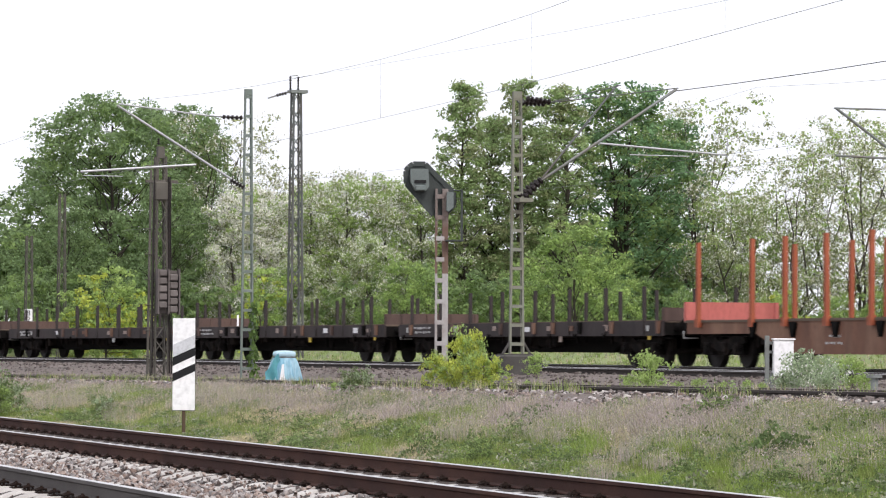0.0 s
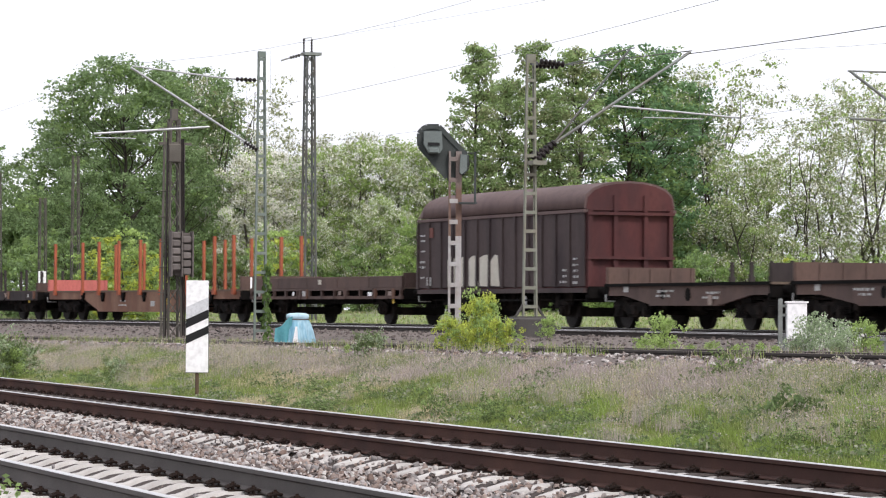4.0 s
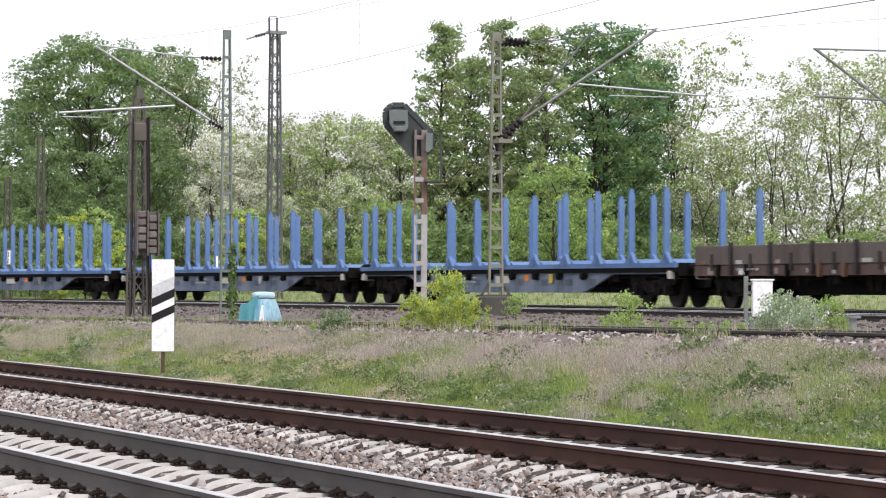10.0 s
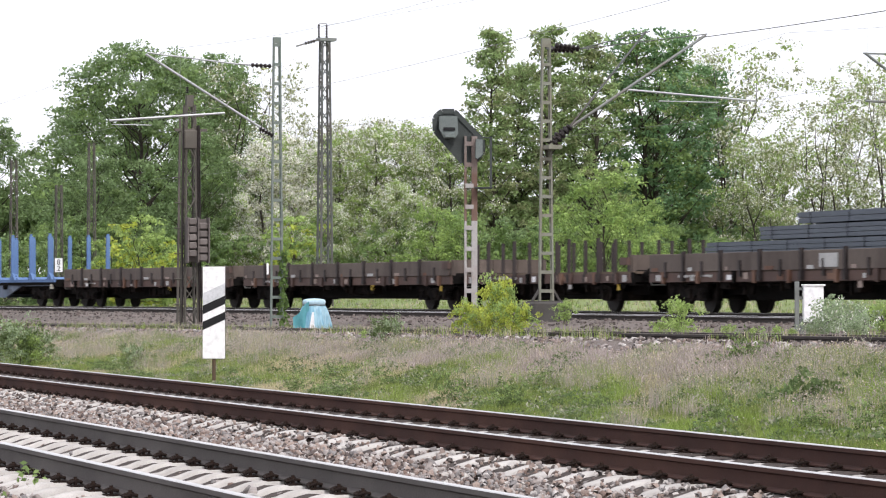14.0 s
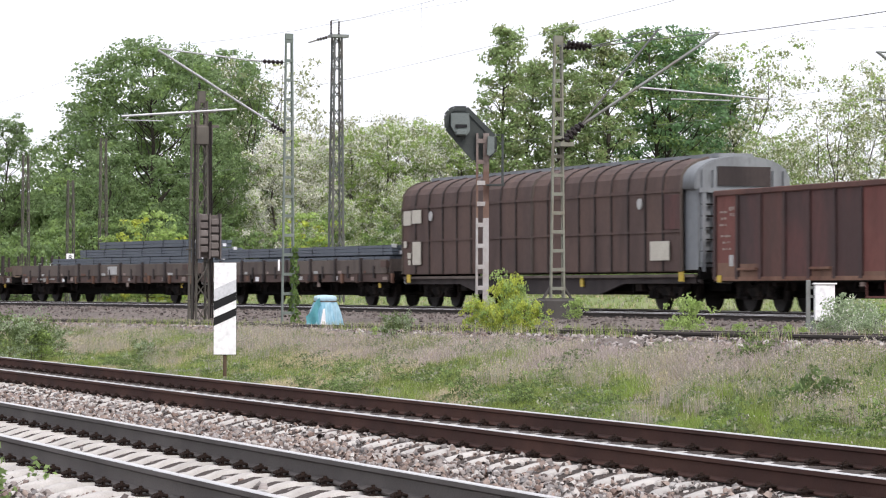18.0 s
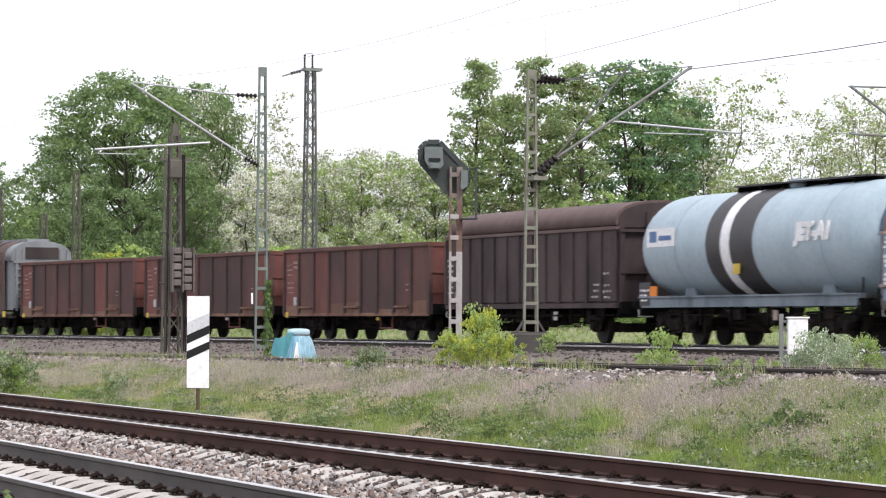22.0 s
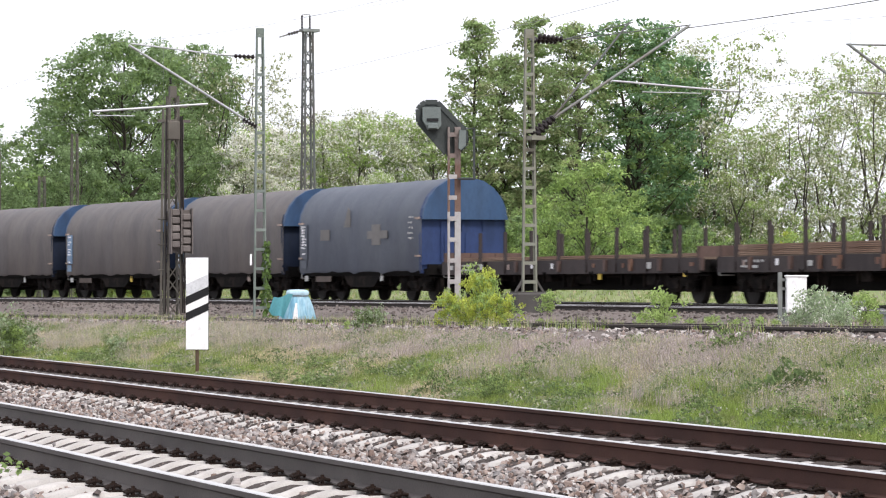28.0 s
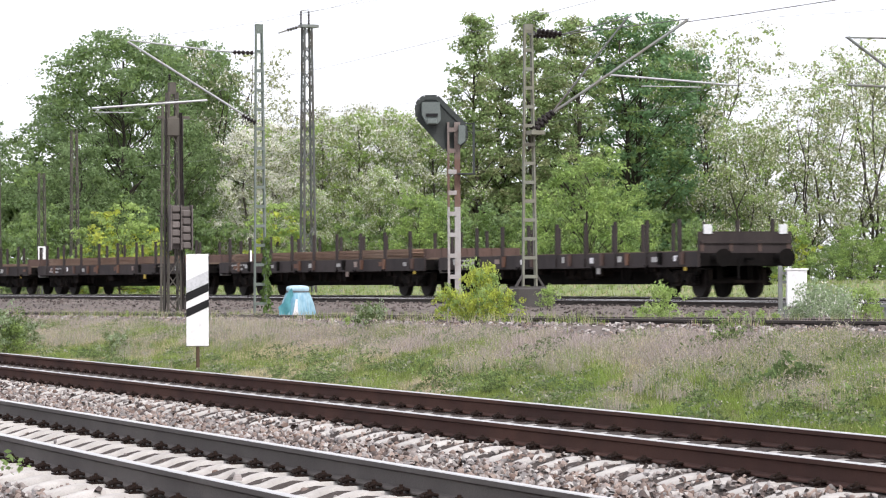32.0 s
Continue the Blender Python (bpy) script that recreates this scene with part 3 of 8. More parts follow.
def bogie_frame_mesh():
    """Pressed side frames with axle boxes, nested springs, a bolster, brake blocks and hanging pipes."""
    s = Shape()
    for y in (-0.99, 0.99):
        s.plate([(-1.35, 0.62), (-1.25, 0.76), (-0.5, 0.78), (-0.3, 0.66), (0.3, 0.66), (0.5, 0.78), (1.25, 0.76), (1.35, 0.62), (1.1, 0.53), (0.5, 0.46),
                 (0.25, 0.30), (-0.25, 0.30), (-0.5, 0.46), (-1.1, 0.53)], y - 0.05, y + 0.05)
        o = -0.06 if y < 0 else 0.06
        s.block(-0.28, 0.28, y + o - 0.05, y + o + 0.05, 0.36, 0.62, 0.03)
        for x in (-0.9, 0.9):
            s.block(x - 0.17, x + 0.17, y - 0.1, y + 0.1, 0.3, 0.62, 0.03)
            s.tube((x, y + o, 0.45), (x, y + 2.2 * o, 0.45), 0.11, n=12)
            for d in (-0.25, 0.25):
                for k in range(4):
                    s.tube((x + d, y, 0.36 + k * 0.06), (x + d, y, 0.395 + k * 0.06), 0.085, n=8)
                s.box(x + d - 0.1, x + d + 0.1, y - 0.08, y + 0.08, 0.31, 0.36)
            for d in (-0.53, 0.53):
                s.box(x + d - 0.04, x + d + 0.04, y * 0.76 - 0.06, y * 0.76 + 0.06, 0.3, 0.72)
    s.box(-0.25, 0.25, -1.0, 1.0, 0.42, 0.7)
    for x in (-1.42, -0.4, 0.4, 1.42):
        s.box(x - 0.04, x + 0.04, -0.8, 0.8, 0.36, 0.44)
    for x in (-0.9, 0.9):
        s.tube((x, -0.9, 0.45), (x, 0.9, 0.45), 0.08, n=8)
    s.tube((-1.2, -1.08, 0.8), (1.2, -1.08, 0.84), 0.025, n=6)
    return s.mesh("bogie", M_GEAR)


def axle_guard_mesh():
    """Springs, guards and axle of a two-axled wagon."""
    s = Shape()
    for y in (-0.98, 0.98):
        s.plate([(-0.55, 0.95), (0.55, 0.95), (0.3, 0.4), (0.16, 0.3), (-0.16, 0.3), (-0.3, 0.4)], y - 0.02, y + 0.02)
        s.block(-0.16, 0.16, y - 0.1, y + 0.1, 0.32, 0.6, 0.03)
        s.plate([(-0.62, 0.64), (0.62, 0.64), (0.3, 0.70), (0.12, 0.76), (-0.12, 0.76), (-0.3, 0.70)], y - 0.13, y - 0.01)
    s.tube((0, -0.9, 0.45), (0, 0.9, 0.45), 0.08, n=8)
    for y in (-0.98, 0.98):
        for k in range(5):
            s.box(-0.62 + k * 0.11, 0.62 - k * 0.11, y - 0.12, y - 0.02, 0.62 + k * 0.028, 0.64 + k * 0.028)
        for d in (-0.62, 0.62):
            s.beam((d, y - 0.07, 0.64), (d * 1.12, y - 0.07, 0.92), 0.05)
        s.tube((0, y - 0.1, 0.46), (0, y - 0.17, 0.46), 0.12, n=12)
    for x in (-0.55, 0.55):
        s.box(x - 0.05, x + 0.05, -0.82, 0.82, 0.3, 0.55)
    return s.mesh("axle_guard", M_GEAR)


def buffer_mesh():
    s = Shape()
    s.tube((0, 0, 0), (0.3, 0, 0), 0.11, 0.09, n=12)
    s.tube((0.3, 0, 0), (0.55, 0, 0), 0.07, n=10)
    s.tube((0.55, 0, 0), (0.6, 0, 0), 0.225, n=18)
    return s.mesh("buffer", M_BLACK)


WHEEL, BOGIE, GUARD, BUFFER = wheel_mesh(), bogie_frame_mesh(), axle_guard_mesh(), buffer_mesh()
TRAIN = []


def wagon(name, q0, q1, label, bogies=True, inset=None):
    """The wagon's Empty, its running gear, buffers and coupling. x runs towards the train's tail, -y to the eye."""
    w = thing(name, pose(0, 0, 0), label, "goods wagon", group="wagons of the goods train")
    length = q1 - q0
    half = length / 2
    TRAIN.append((w, (q0 + q1) / 2, length))
    if bogies:
        c = half - (inset or 2.55)
        for x in (-c, c):
            b = part("bogie", BOGIE, None, w, at=pose(x, 0, 0))
            for dx in (-0.9, 0.9):
                for y, turn in ((-0.75, 0), (0.75, 180)):
                    part("wheel", WHEEL, None, b, at=pose(dx, y, 0.45, 0, 0, turn))
    else:
        c = half - (inset or 2.9)
        for x in (-c, c):
            b = part("axle_guard", GUARD, None, w, at=pose(x, 0, 0))
            for y, turn in ((-0.75, 0), (0.75, 180)):
                part("wheel", WHEEL, None, b, at=pose(0, y, 0.45, 0, 0, turn))
    for sx in (-1, 1):
        for y in (-0.875, 0.875):
            part("buffer", BUFFER, None, w, at=pose(sx * (half - 0.62), y, 1.0, 0, 0, 0 if sx > 0 else 180))
        hook = Shape().box(min(sx * (half - 0.6), sx * (half - 0.05)), max(sx * (half - 0.6), sx * (half - 0.05)), -0.04, 0.04, 0.93, 1.0)
        hook.tube((sx * (half - 0.3), -0.35, 0.95), (sx * (half - 0.3), -0.35, 0.45), 0.03, n=6)
        part("coupling", hook, M_BLACK, w)
        part("headstock", Shape().box(min(sx * (half - 0.75), sx * (half - 0.6)), max(sx * (half - 0.75), sx * (half - 0.6)), -1.25, 1.25, 0.8, 1.12), M_BLACK, w)
        yard = Shape().tube((sx * (half - 0.68), -1.3, 0.72), (sx * (half - 0.68), -0.9, 0.72), 0.02, n=6)
        yard.tube((sx * (half - 0.68), -1.3, 0.72), (sx * (half - 0.68), -1.3, 0.9), 0.02, n=6)
        part("shunter_rail", yard, M_WHITE if sx < 0 else M_BLACK, w)
    return w, half - 0.62


def bars(w, name, x, z, rows, width, mat=None, gap=0.16, high=0.07, y=-1.362, seed=0):
    """Unreadable lettering: short bars on a near side."""
    r = random.Random(seed + int(abs(x) * 100))
    s = Shape()
    for i in range(rows):
        a = x + r.uniform(0, 0.3) * width
        end = x + width * r.uniform(0.7, 1.0)
        if rows > 3 and r.random() < 0.2:
            continue
        while a < end:
            b = a + r.uniform(0.05, 0.2)
            s.box(a, min(b, end), y - 0.006, y + 0.006, z - i * gap - high * r.uniform(0.6, 1.0), z - i * gap)
            a = b + r.uniform(0.04, 0.12)
    return tagged(part(name, s, mat or M_WHITE, w), kind="stuff")


def panel(w, x0, x1, z0, z1, mat, y=-1.364, name="label_plate"):
    return part(name, Shape().box(x0, x1, y - 0.008, y + 0.008, z0, z1), mat, w)


def stake_mesh(z0, z1, thick, flare, mat):
    s = Shape()
    if flare:
        s.plate([(-flare, 0), (flare, 0), (thick * 0.75, 0.32), (thick * 0.6, z1 - z0), (-thick * 0.6, z1 - z0), (-thick * 0.75, 0.32)], -0.05, 0.05)
        s.box(-thick * 0.75, thick * 0.75, -0.08, 0.08, 0, z1 - z0 - 0.1)
    else:
        s.box(-thick / 2, thick / 2, -0.045, 0.045, 0, z1 - z0)
        s.box(-thick / 2 - 0.03, thick / 2 + 0.03, -0.07, 0.07, 0, 0.22)
    return s.mesh("stake", mat)


STAKES = {}


def stakes(w, xs, z0, z1, thick, flare, mat, sides=(-1.3, 1.3), lean=0.0):
    key = (z0, z1, thick, flare, mat.name)
    if key not in STAKES:
        STAKES[key] = stake_mesh(*key[:4], mat)
    r = random.Random(len(TRAIN))
    for x in xs:
        for y in sides:
            part("stake", STAKES[key], None, w, at=pose(x, y, z0, 0, r.uniform(-lean, lean), 0))


def end_flap(w, x, z0, z1, mat, ribs=4):
    s = Shape().box(x - 0.04, x + 0.04, -1.28, 1.28, z0, z1)
    for i in range(ribs):
        y = -1.2 + 2.4 * i / (ribs - 1)
        s.box(x - 0.075, x + 0.075, y - 0.05, y + 0.05, z0, z1 - 0.02)
    return part("end_flap", s, mat, w)


def deck_planks(w, b, z, mat=None):
    """Planks across the wagon, in one part."""
    s = Shape()
    x = -b
    r = random.Random(5)
    while x < b - 0.1:
        s.box(x, x + 0.205, -1.27, 1.27, z - 0.06, z + r.uniform(-0.006, 0.006))
        x += 0.215
    return tagged(part("deck", s, mat or M_DECK, w), kind="stuff")


def straight_sill(w, b, z0, z1, mat):
    for y in (-1.28, 1.28):
        part("side_sill", Shape().box(-b, b, y - 0.05, y + 0.05, z0, z1), mat, w)
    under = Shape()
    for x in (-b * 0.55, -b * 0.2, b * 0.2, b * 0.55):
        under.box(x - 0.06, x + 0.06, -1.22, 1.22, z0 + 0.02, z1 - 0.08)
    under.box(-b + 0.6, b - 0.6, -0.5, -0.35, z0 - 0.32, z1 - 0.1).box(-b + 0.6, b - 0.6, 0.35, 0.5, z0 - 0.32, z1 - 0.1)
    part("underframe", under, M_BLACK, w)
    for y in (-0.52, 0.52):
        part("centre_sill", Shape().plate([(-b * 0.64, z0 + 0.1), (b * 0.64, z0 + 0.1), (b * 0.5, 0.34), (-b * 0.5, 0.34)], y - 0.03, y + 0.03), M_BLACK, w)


def belly_sill(w, b, z1, zb, mat, shallow=0.3, flat=0.42, slope=0.16):
    """Fish-bellied side sills: deep between the bogies."""
    for y in (-1.2, 1.2):
        part("side_sill", Shape().plate([(-b, z1), (b, z1), (b, z1 - shallow), (b * (flat + slope), z1 - shallow), (b * flat, zb), (-b * flat, zb),
                                         (-b * (flat + slope), z1 - shallow), (-b, z1 - shallow)], y - 0.04, y + 0.04), mat, w)
        s = Shape().box(-b * flat, b * flat, y - 0.09, y + 0.09, zb - 0.02, zb + 0.02)
        part("sill_flange", s, mat, w)
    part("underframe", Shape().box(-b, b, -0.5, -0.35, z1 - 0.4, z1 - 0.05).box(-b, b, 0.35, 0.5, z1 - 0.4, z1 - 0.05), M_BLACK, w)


def gear(w, b, seed):
    """Brake gear that hangs below the frame: cylinder, reservoir, rods, levers, pipe and hangers."""
    r = random.Random(seed)
    o = r.uniform(-0.4, 0.4)
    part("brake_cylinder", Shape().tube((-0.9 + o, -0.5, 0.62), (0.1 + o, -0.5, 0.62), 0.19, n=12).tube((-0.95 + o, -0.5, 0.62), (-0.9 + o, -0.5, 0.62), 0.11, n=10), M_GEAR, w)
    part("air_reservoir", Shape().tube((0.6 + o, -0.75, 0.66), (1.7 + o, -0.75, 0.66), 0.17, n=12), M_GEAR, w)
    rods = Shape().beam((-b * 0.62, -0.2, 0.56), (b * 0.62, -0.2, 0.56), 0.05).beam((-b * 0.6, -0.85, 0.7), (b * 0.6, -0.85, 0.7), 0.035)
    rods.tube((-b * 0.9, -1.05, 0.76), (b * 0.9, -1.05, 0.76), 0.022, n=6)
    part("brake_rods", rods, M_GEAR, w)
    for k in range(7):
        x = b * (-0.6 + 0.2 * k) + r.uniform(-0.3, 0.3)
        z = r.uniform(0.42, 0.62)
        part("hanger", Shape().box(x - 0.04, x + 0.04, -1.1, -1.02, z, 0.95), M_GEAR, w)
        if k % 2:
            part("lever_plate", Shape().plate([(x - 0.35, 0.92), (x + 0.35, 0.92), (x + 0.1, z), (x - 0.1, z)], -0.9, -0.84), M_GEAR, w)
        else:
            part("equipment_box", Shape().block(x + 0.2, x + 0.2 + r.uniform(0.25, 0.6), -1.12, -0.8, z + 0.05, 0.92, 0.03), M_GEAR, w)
    part("load_lever_plate", Shape().box(b * 0.3, b * 0.3 + 0.22, -1.3, -1.27, 0.62, 0.86), r.choice([M_FADED, M_WHITE, M_YELLOW]), w)


def fittings(w, b, z, seed, n=6):
    """Stake pockets, lashing rings, plates and small marks along a sill."""
    r = random.Random(seed)
    for i in range(n):
        x = -b + 2 * b * (i + 0.5 + r.uniform(-0.3, 0.3)) / n
        panel(w, x, x + r.choice([0.15, 0.25, 0.35]), z - r.uniform(0.05, 0.1), z + r.uniform(0.04, 0.1), r.choice([M_WHITE, M_WHITE, M_LETTER, M_FADED, M_OLDRUST]), y=-1.345)
        d = x + r.uniform(0.4, 0.9)
        part("stake_pocket", Shape().plate([(d - 0.09, z + 0.15), (d + 0.09, z + 0.15), (d + 0.06, z - 0.16), (d - 0.06, z - 0.16)], -1.4, -1.33), r.choice([M_BROWN, M_OLDRUST, M_BLACK]), w)
        if r.random() < 0.6:
            d = x + r.uniform(-0.6, 0.3)
            part("lashing_ring", Shape().tube((d, -1.36, z - 0.16), (d + 0.1, -1.36, z - 0.28), 0.018, n=5).tube((d + 0.1, -1.36, z - 0.28), (d + 0.2, -1.36, z - 0.16), 0.018, n=5), M_BLACK, w)
    panel(w, b - 0.88, b - 0.72, z - 0.32, z - 0.16, M_YELLOW, y=-1.30, name="brake_handle_plate")


# stake flats, dark and sooty, with low end flaps
def stake_flat(q0, q1, seed, label, stake_top=2.05, flap=1.5, dark=M_DARKBROWN, flapmat=M_BROWN, far_boards=False, n=8):
    w, b = wagon("stake_flat_wagon", q0, q1, label)
    straight_sill(w, b, 0.78, 1.16, dark)
    deck_planks(w, b, 1.18)
    xs = [-b + 1.1 + (2 * b - 2.2) * i / (n - 1) for i in range(n)]
    stakes(w, xs, 0.82, stake_top, 0.075, 0, M_DARKBROWN, lean=1.5)
    end_flap(w, -b + 0.06, 1.16, flap, flapmat)
    end_flap(w, b - 0.06, 1.16, flap, flapmat)
    fittings(w, b, 1.0, seed, 9)
    bars(w, "lettering", -b + 1.3, 1.08, 2, 1.6, gap=0.13, y=-1.345, seed=seed)
    gear(w, b, seed)
    return w, b


stake_flat(-341.6, -321.9, 1, "sooty dark stake flat wagon, empty, with low end flaps")
stake_flat(-321.9, -302.2, 2, "sooty dark stake flat wagon, empty, with low end flaps")
stake_flat(-302.2, -282.5, 3, "sooty dark stake flat wagon, empty, with low end flaps")
stake_flat(-282.5, -262.1, 4, "sooty dark stake flat wagon, empty, with low end flaps")

# the timber wagon with rust-orange stakes and a pink end flap
w, b = wagon("timber_wagon", -262.1, -240.0, "empty timber wagon with rust-orange stakes and a pink end flap")
belly_sill(w, b, 1.12, 0.36, M_RUSTSILL)
deck_planks(w, b, 1.16)
stakes(w, [-b + 1.0, -b + 4.3, -b + 6.2, -b + 8.5, -b + 10.8, -b + 13.0, -b + 15.6, -b + 18.4, b - 0.6], 0.98, 3.08, 0.13, 0, M_ORANGE, lean=1.0)
end_flap(w, -b + 0.06, 1.14, 1.62, M_PINK, 2)
end_flap(w, b - 0.06, 1.14, 1.62, M_BROWN, 3)
for i in range(7):
    part("stake_bracket", Shape().plate([(-0.18, 0), (0.18, 0), (0.05, -0.35), (-0.05, -0.35)], -0.06, 0.06), M_BLACK, w, at=pose(-b + 4.3 + i * 2.3, -1.26, 1.08))
bars(w, "lettering", -2.2, 0.78, 2, 1.2, seed=2, y=-1.245)
panel(w, 1.4, 1.8, 0.55, 0.75, M_WHITE, y=-1.25)
gear(w, b, 3)

# low-sided two-axled wagon with an open truss under its boards
w, b = wagon("low_sided_wagon", -240.0, -225.0, "two-axled brown low-sided wagon, empty", bogies=False, inset=3.0)
for y in (-1.32, 1.32):
    for i in range(5):
        x0 = -b + 2 * b * i / 5
        part("side_board", Shape().block(x0 + 0.02, x0 + 2 * b / 5 - 0.02, y - 0.03, y + 0.03, 1.16, 1.52, 0.01), M_BROWN, w)
    part("lower_rail", Shape().box(-b, b, y - 0.04, y + 0.04, 0.8, 0.9), M_BROWN, w)
    part("upper_rail", Shape().box(-b, b, y - 0.05, y + 0.05, 1.08, 1.16), M_BROWN, w)
    for i in range(13):
        x = -b + 0.1 + (2 * b - 0.2) * i / 12
        part("strut", Shape().box(x - 0.05, x + 0.05, y - 0.06, y + 0.03, 0.84, 1.14), M_BROWN, w)
deck_planks(w, b, 1.16)
end_flap(w, -b + 0.05, 1.16, 1.62, M_BROWN, 3)
end_flap(w, b - 0.05, 1.16, 1.62, M_BROWN, 3)
fittings(w, b, 0.98, 4, 6)
panel(w, -0.3, -0.05, 1.28, 1.44, M_CREAM, y=-1.36)
part("underframe", Shape().box(-b, b, -0.5, -0.35, 0.65, 1.1).box(-b, b, 0.35, 0.5, 0.65, 1.1), M_BLACK, w)


# covered wagons with sliding walls
def arch(half, z_eave, z_top, n=10):
    """Half outline of a curved roof from the near eave over the top."""
    pts = []
    for i in range(n + 1):
        a = math.pi * i / n
        pts.append((-half * math.cos(a), z_eave + (z_top - z_eave) * math.sin(a) ** 0.62))
    return pts


def covered_two_axle(q0, q1, label, graffiti, endmat, low=0.0):
    w, b = wagon("covered_wagon", q0, q1, label, bogies=False, inset=2.8)
    e = b - 0.12
    body = Shape().box(-e, e, -1.27, 1.27, 1.05, 3.22 - low)
    part("body_shell", body, endmat, w)
    n = 13
    for y in (-1.31, 1.31):
        for i in range(n):
            x0 = -e + 2 * e * i / n
            part("wall_panel", Shape().block(x0 + 0.03, x0 + 2 * e / n - 0.03, y - 0.025, y + 0.025, 1.12, 3.12 - low, 0.012), M_PLUM, w)
            part("panel_rib", Shape().plate([(x0 - 0.07, 1.1), (x0 + 0.07, 1.1), (x0 + 0.045, 3.12 - low), (x0 - 0.045, 3.12 - low)], y - 0.075, y + 0.075), M_PLUM, w)
        part("door_rail", Shape().box(-e - 0.05, e + 0.05, y - 0.07, y + 0.07, 3.13 - low, 3.22 - low), M_ROOF, w)
        part("sill", Shape().box(-e, e, y - 0.06, y + 0.06, 0.95, 1.08), M_PLUM, w)
    outline = arch(1.36, 3.25 - low, 4.0 - 1.7 * low)
    roof = Shape().prism(outline, -e + 0.35, e, smooth=True)
    # the roof's hipped end towards the train's head
    roof.add([(-e, y, 3.25 - low + (z - 3.25 + low) * 0.35) for y, z in outline] + [(-e + 0.35, y, z) for y, z in outline],
             [(i, i + 1, len(outline) + i + 1, len(outline) + i) for i in range(len(outline) - 1)], True)
    part("roof", roof, M_ROOF, w)
    # the end wall towards the tail: posts, rails and a gable
    part("gable", Shape().prism([(y * 0.96, z - 0.06) for y, z in outline], e, e + 0.05), endmat, w)
    for y in (-1.2, -0.45, 0.45, 1.2):
        part("end_post", Shape().box(e, e + 0.12, y - 0.06, y + 0.06, 1.1, (3.6 if abs(y) < 1 else 3.2) - low), endmat, w)
    for z in (1.9, 3.1 - low):
        part("end_rail", Shape().box(e, e + 0.16, -1.3, 1.3, z - 0.04, z + 0.04), endmat, w)
    bars(w, "lettering", -e + 0.15, 2.75, 9, 0.5, seed=3)
    panel(w, -e + 0.95, -e + 1.3, 2.65, 2.95, M_RED)
    panel(w, -e + 0.8, -e + 1.15, 1.2, 1.45, M_WHITE)
    bars(w, "lettering", e - 1.6, 1.6, 3, 0.6, seed=5)
    bars(w, "lettering", e - 0.8, 1.9, 5, 0.5, seed=6)
    if graffiti:
        r = random.Random(3)
        for i in range(5):
            x0 = -e + 2.5 + i * 0.85
            part("worn_paint_patch", Shape().plate([(x0, 1.17), (x0 + r.uniform(0.55, 0.75), 1.15), (x0 + r.uniform(0.5, 0.7), r.uniform(1.9, 2.1)),
                                                    (x0 + 0.3, r.uniform(2.0, 2.12)), (x0 - 0.02, r.uniform(1.8, 2.05))], -1.345, -1.338), M_CREAM, w)
    part("underframe", Shape().box(-b, b, -0.5, -0.35, 0.7, 1.0).box(-b, b, 0.35, 0.5, 0.7, 1.0), M_BLACK, w)
    part("running_board", Shape().box(-e * 0.4, e * 0.4, -1.3, -1.1, 0.72, 0.78), M_BLACK, w)
    gear(w, b, 5)
    return w


covered_two_axle(-225.0, -210.9, "two-axled dark brown covered wagon with pale worn patches", True, M_OXIDE)


# short flats with a deep belly and ribbed end flaps
def belly_flat(q0, q1, seed, label):
    w, b = wagon("belly_flat_wagon", q0, q1, label, inset=1.9)
    belly_sill(w, b, 1.14, 0.62, M_BROWN, 0.28, 0.42, 0.35)
    part("deck_edge", Shape().box(-b, b, -1.32, -1.24, 1.1, 1.18), M_BLACK, w)
    deck_planks(w, b, 1.17)
    end_flap(w, -b + 0.06, 1.15, 1.62, M_BROWN, 5)
    end_flap(w, b - 0.06, 1.15, 1.62, M_DARKBROWN, 5)
    stakes(w, [-b + 2.5 + i * (2 * b - 3) / 6 for i in range(6)], 1.15, 1.75, 0.09, 0, M_DARKBROWN, sides=(1.27,))
    bars(w, "lettering", -b + 3.2, 1.0, 2, 1.3, gap=0.12, seed=seed, y=-1.25)
    bars(w, "lettering", 1.0, 0.95, 2, 1.2, gap=0.12, seed=seed + 3, y=-1.25)
    panel(w, -b + 1.2, -b + 1.5, 0.95, 1.12, M_WHITE, y=-1.26)
    part("sill_opening", Shape().tube((0.2, -1.25, 0.88), (0.2, -1.238, 0.88), 0.17, n=14), M_BLACK, w)
    part("sill_opening", Shape().tube((-1.4, -1.25, 0.9), (-1.4, -1.238, 0.9), 0.14, n=14), M_BLACK, w)
    gear(w, b, seed)


belly_flat(-210.9, -199.4, 1, "brown flat wagon with bellied sill and ribbed end flaps, empty")
belly_flat(-199.4, -185.7, 2, "brown flat wagon with bellied sill and ribbed end flaps, empty")


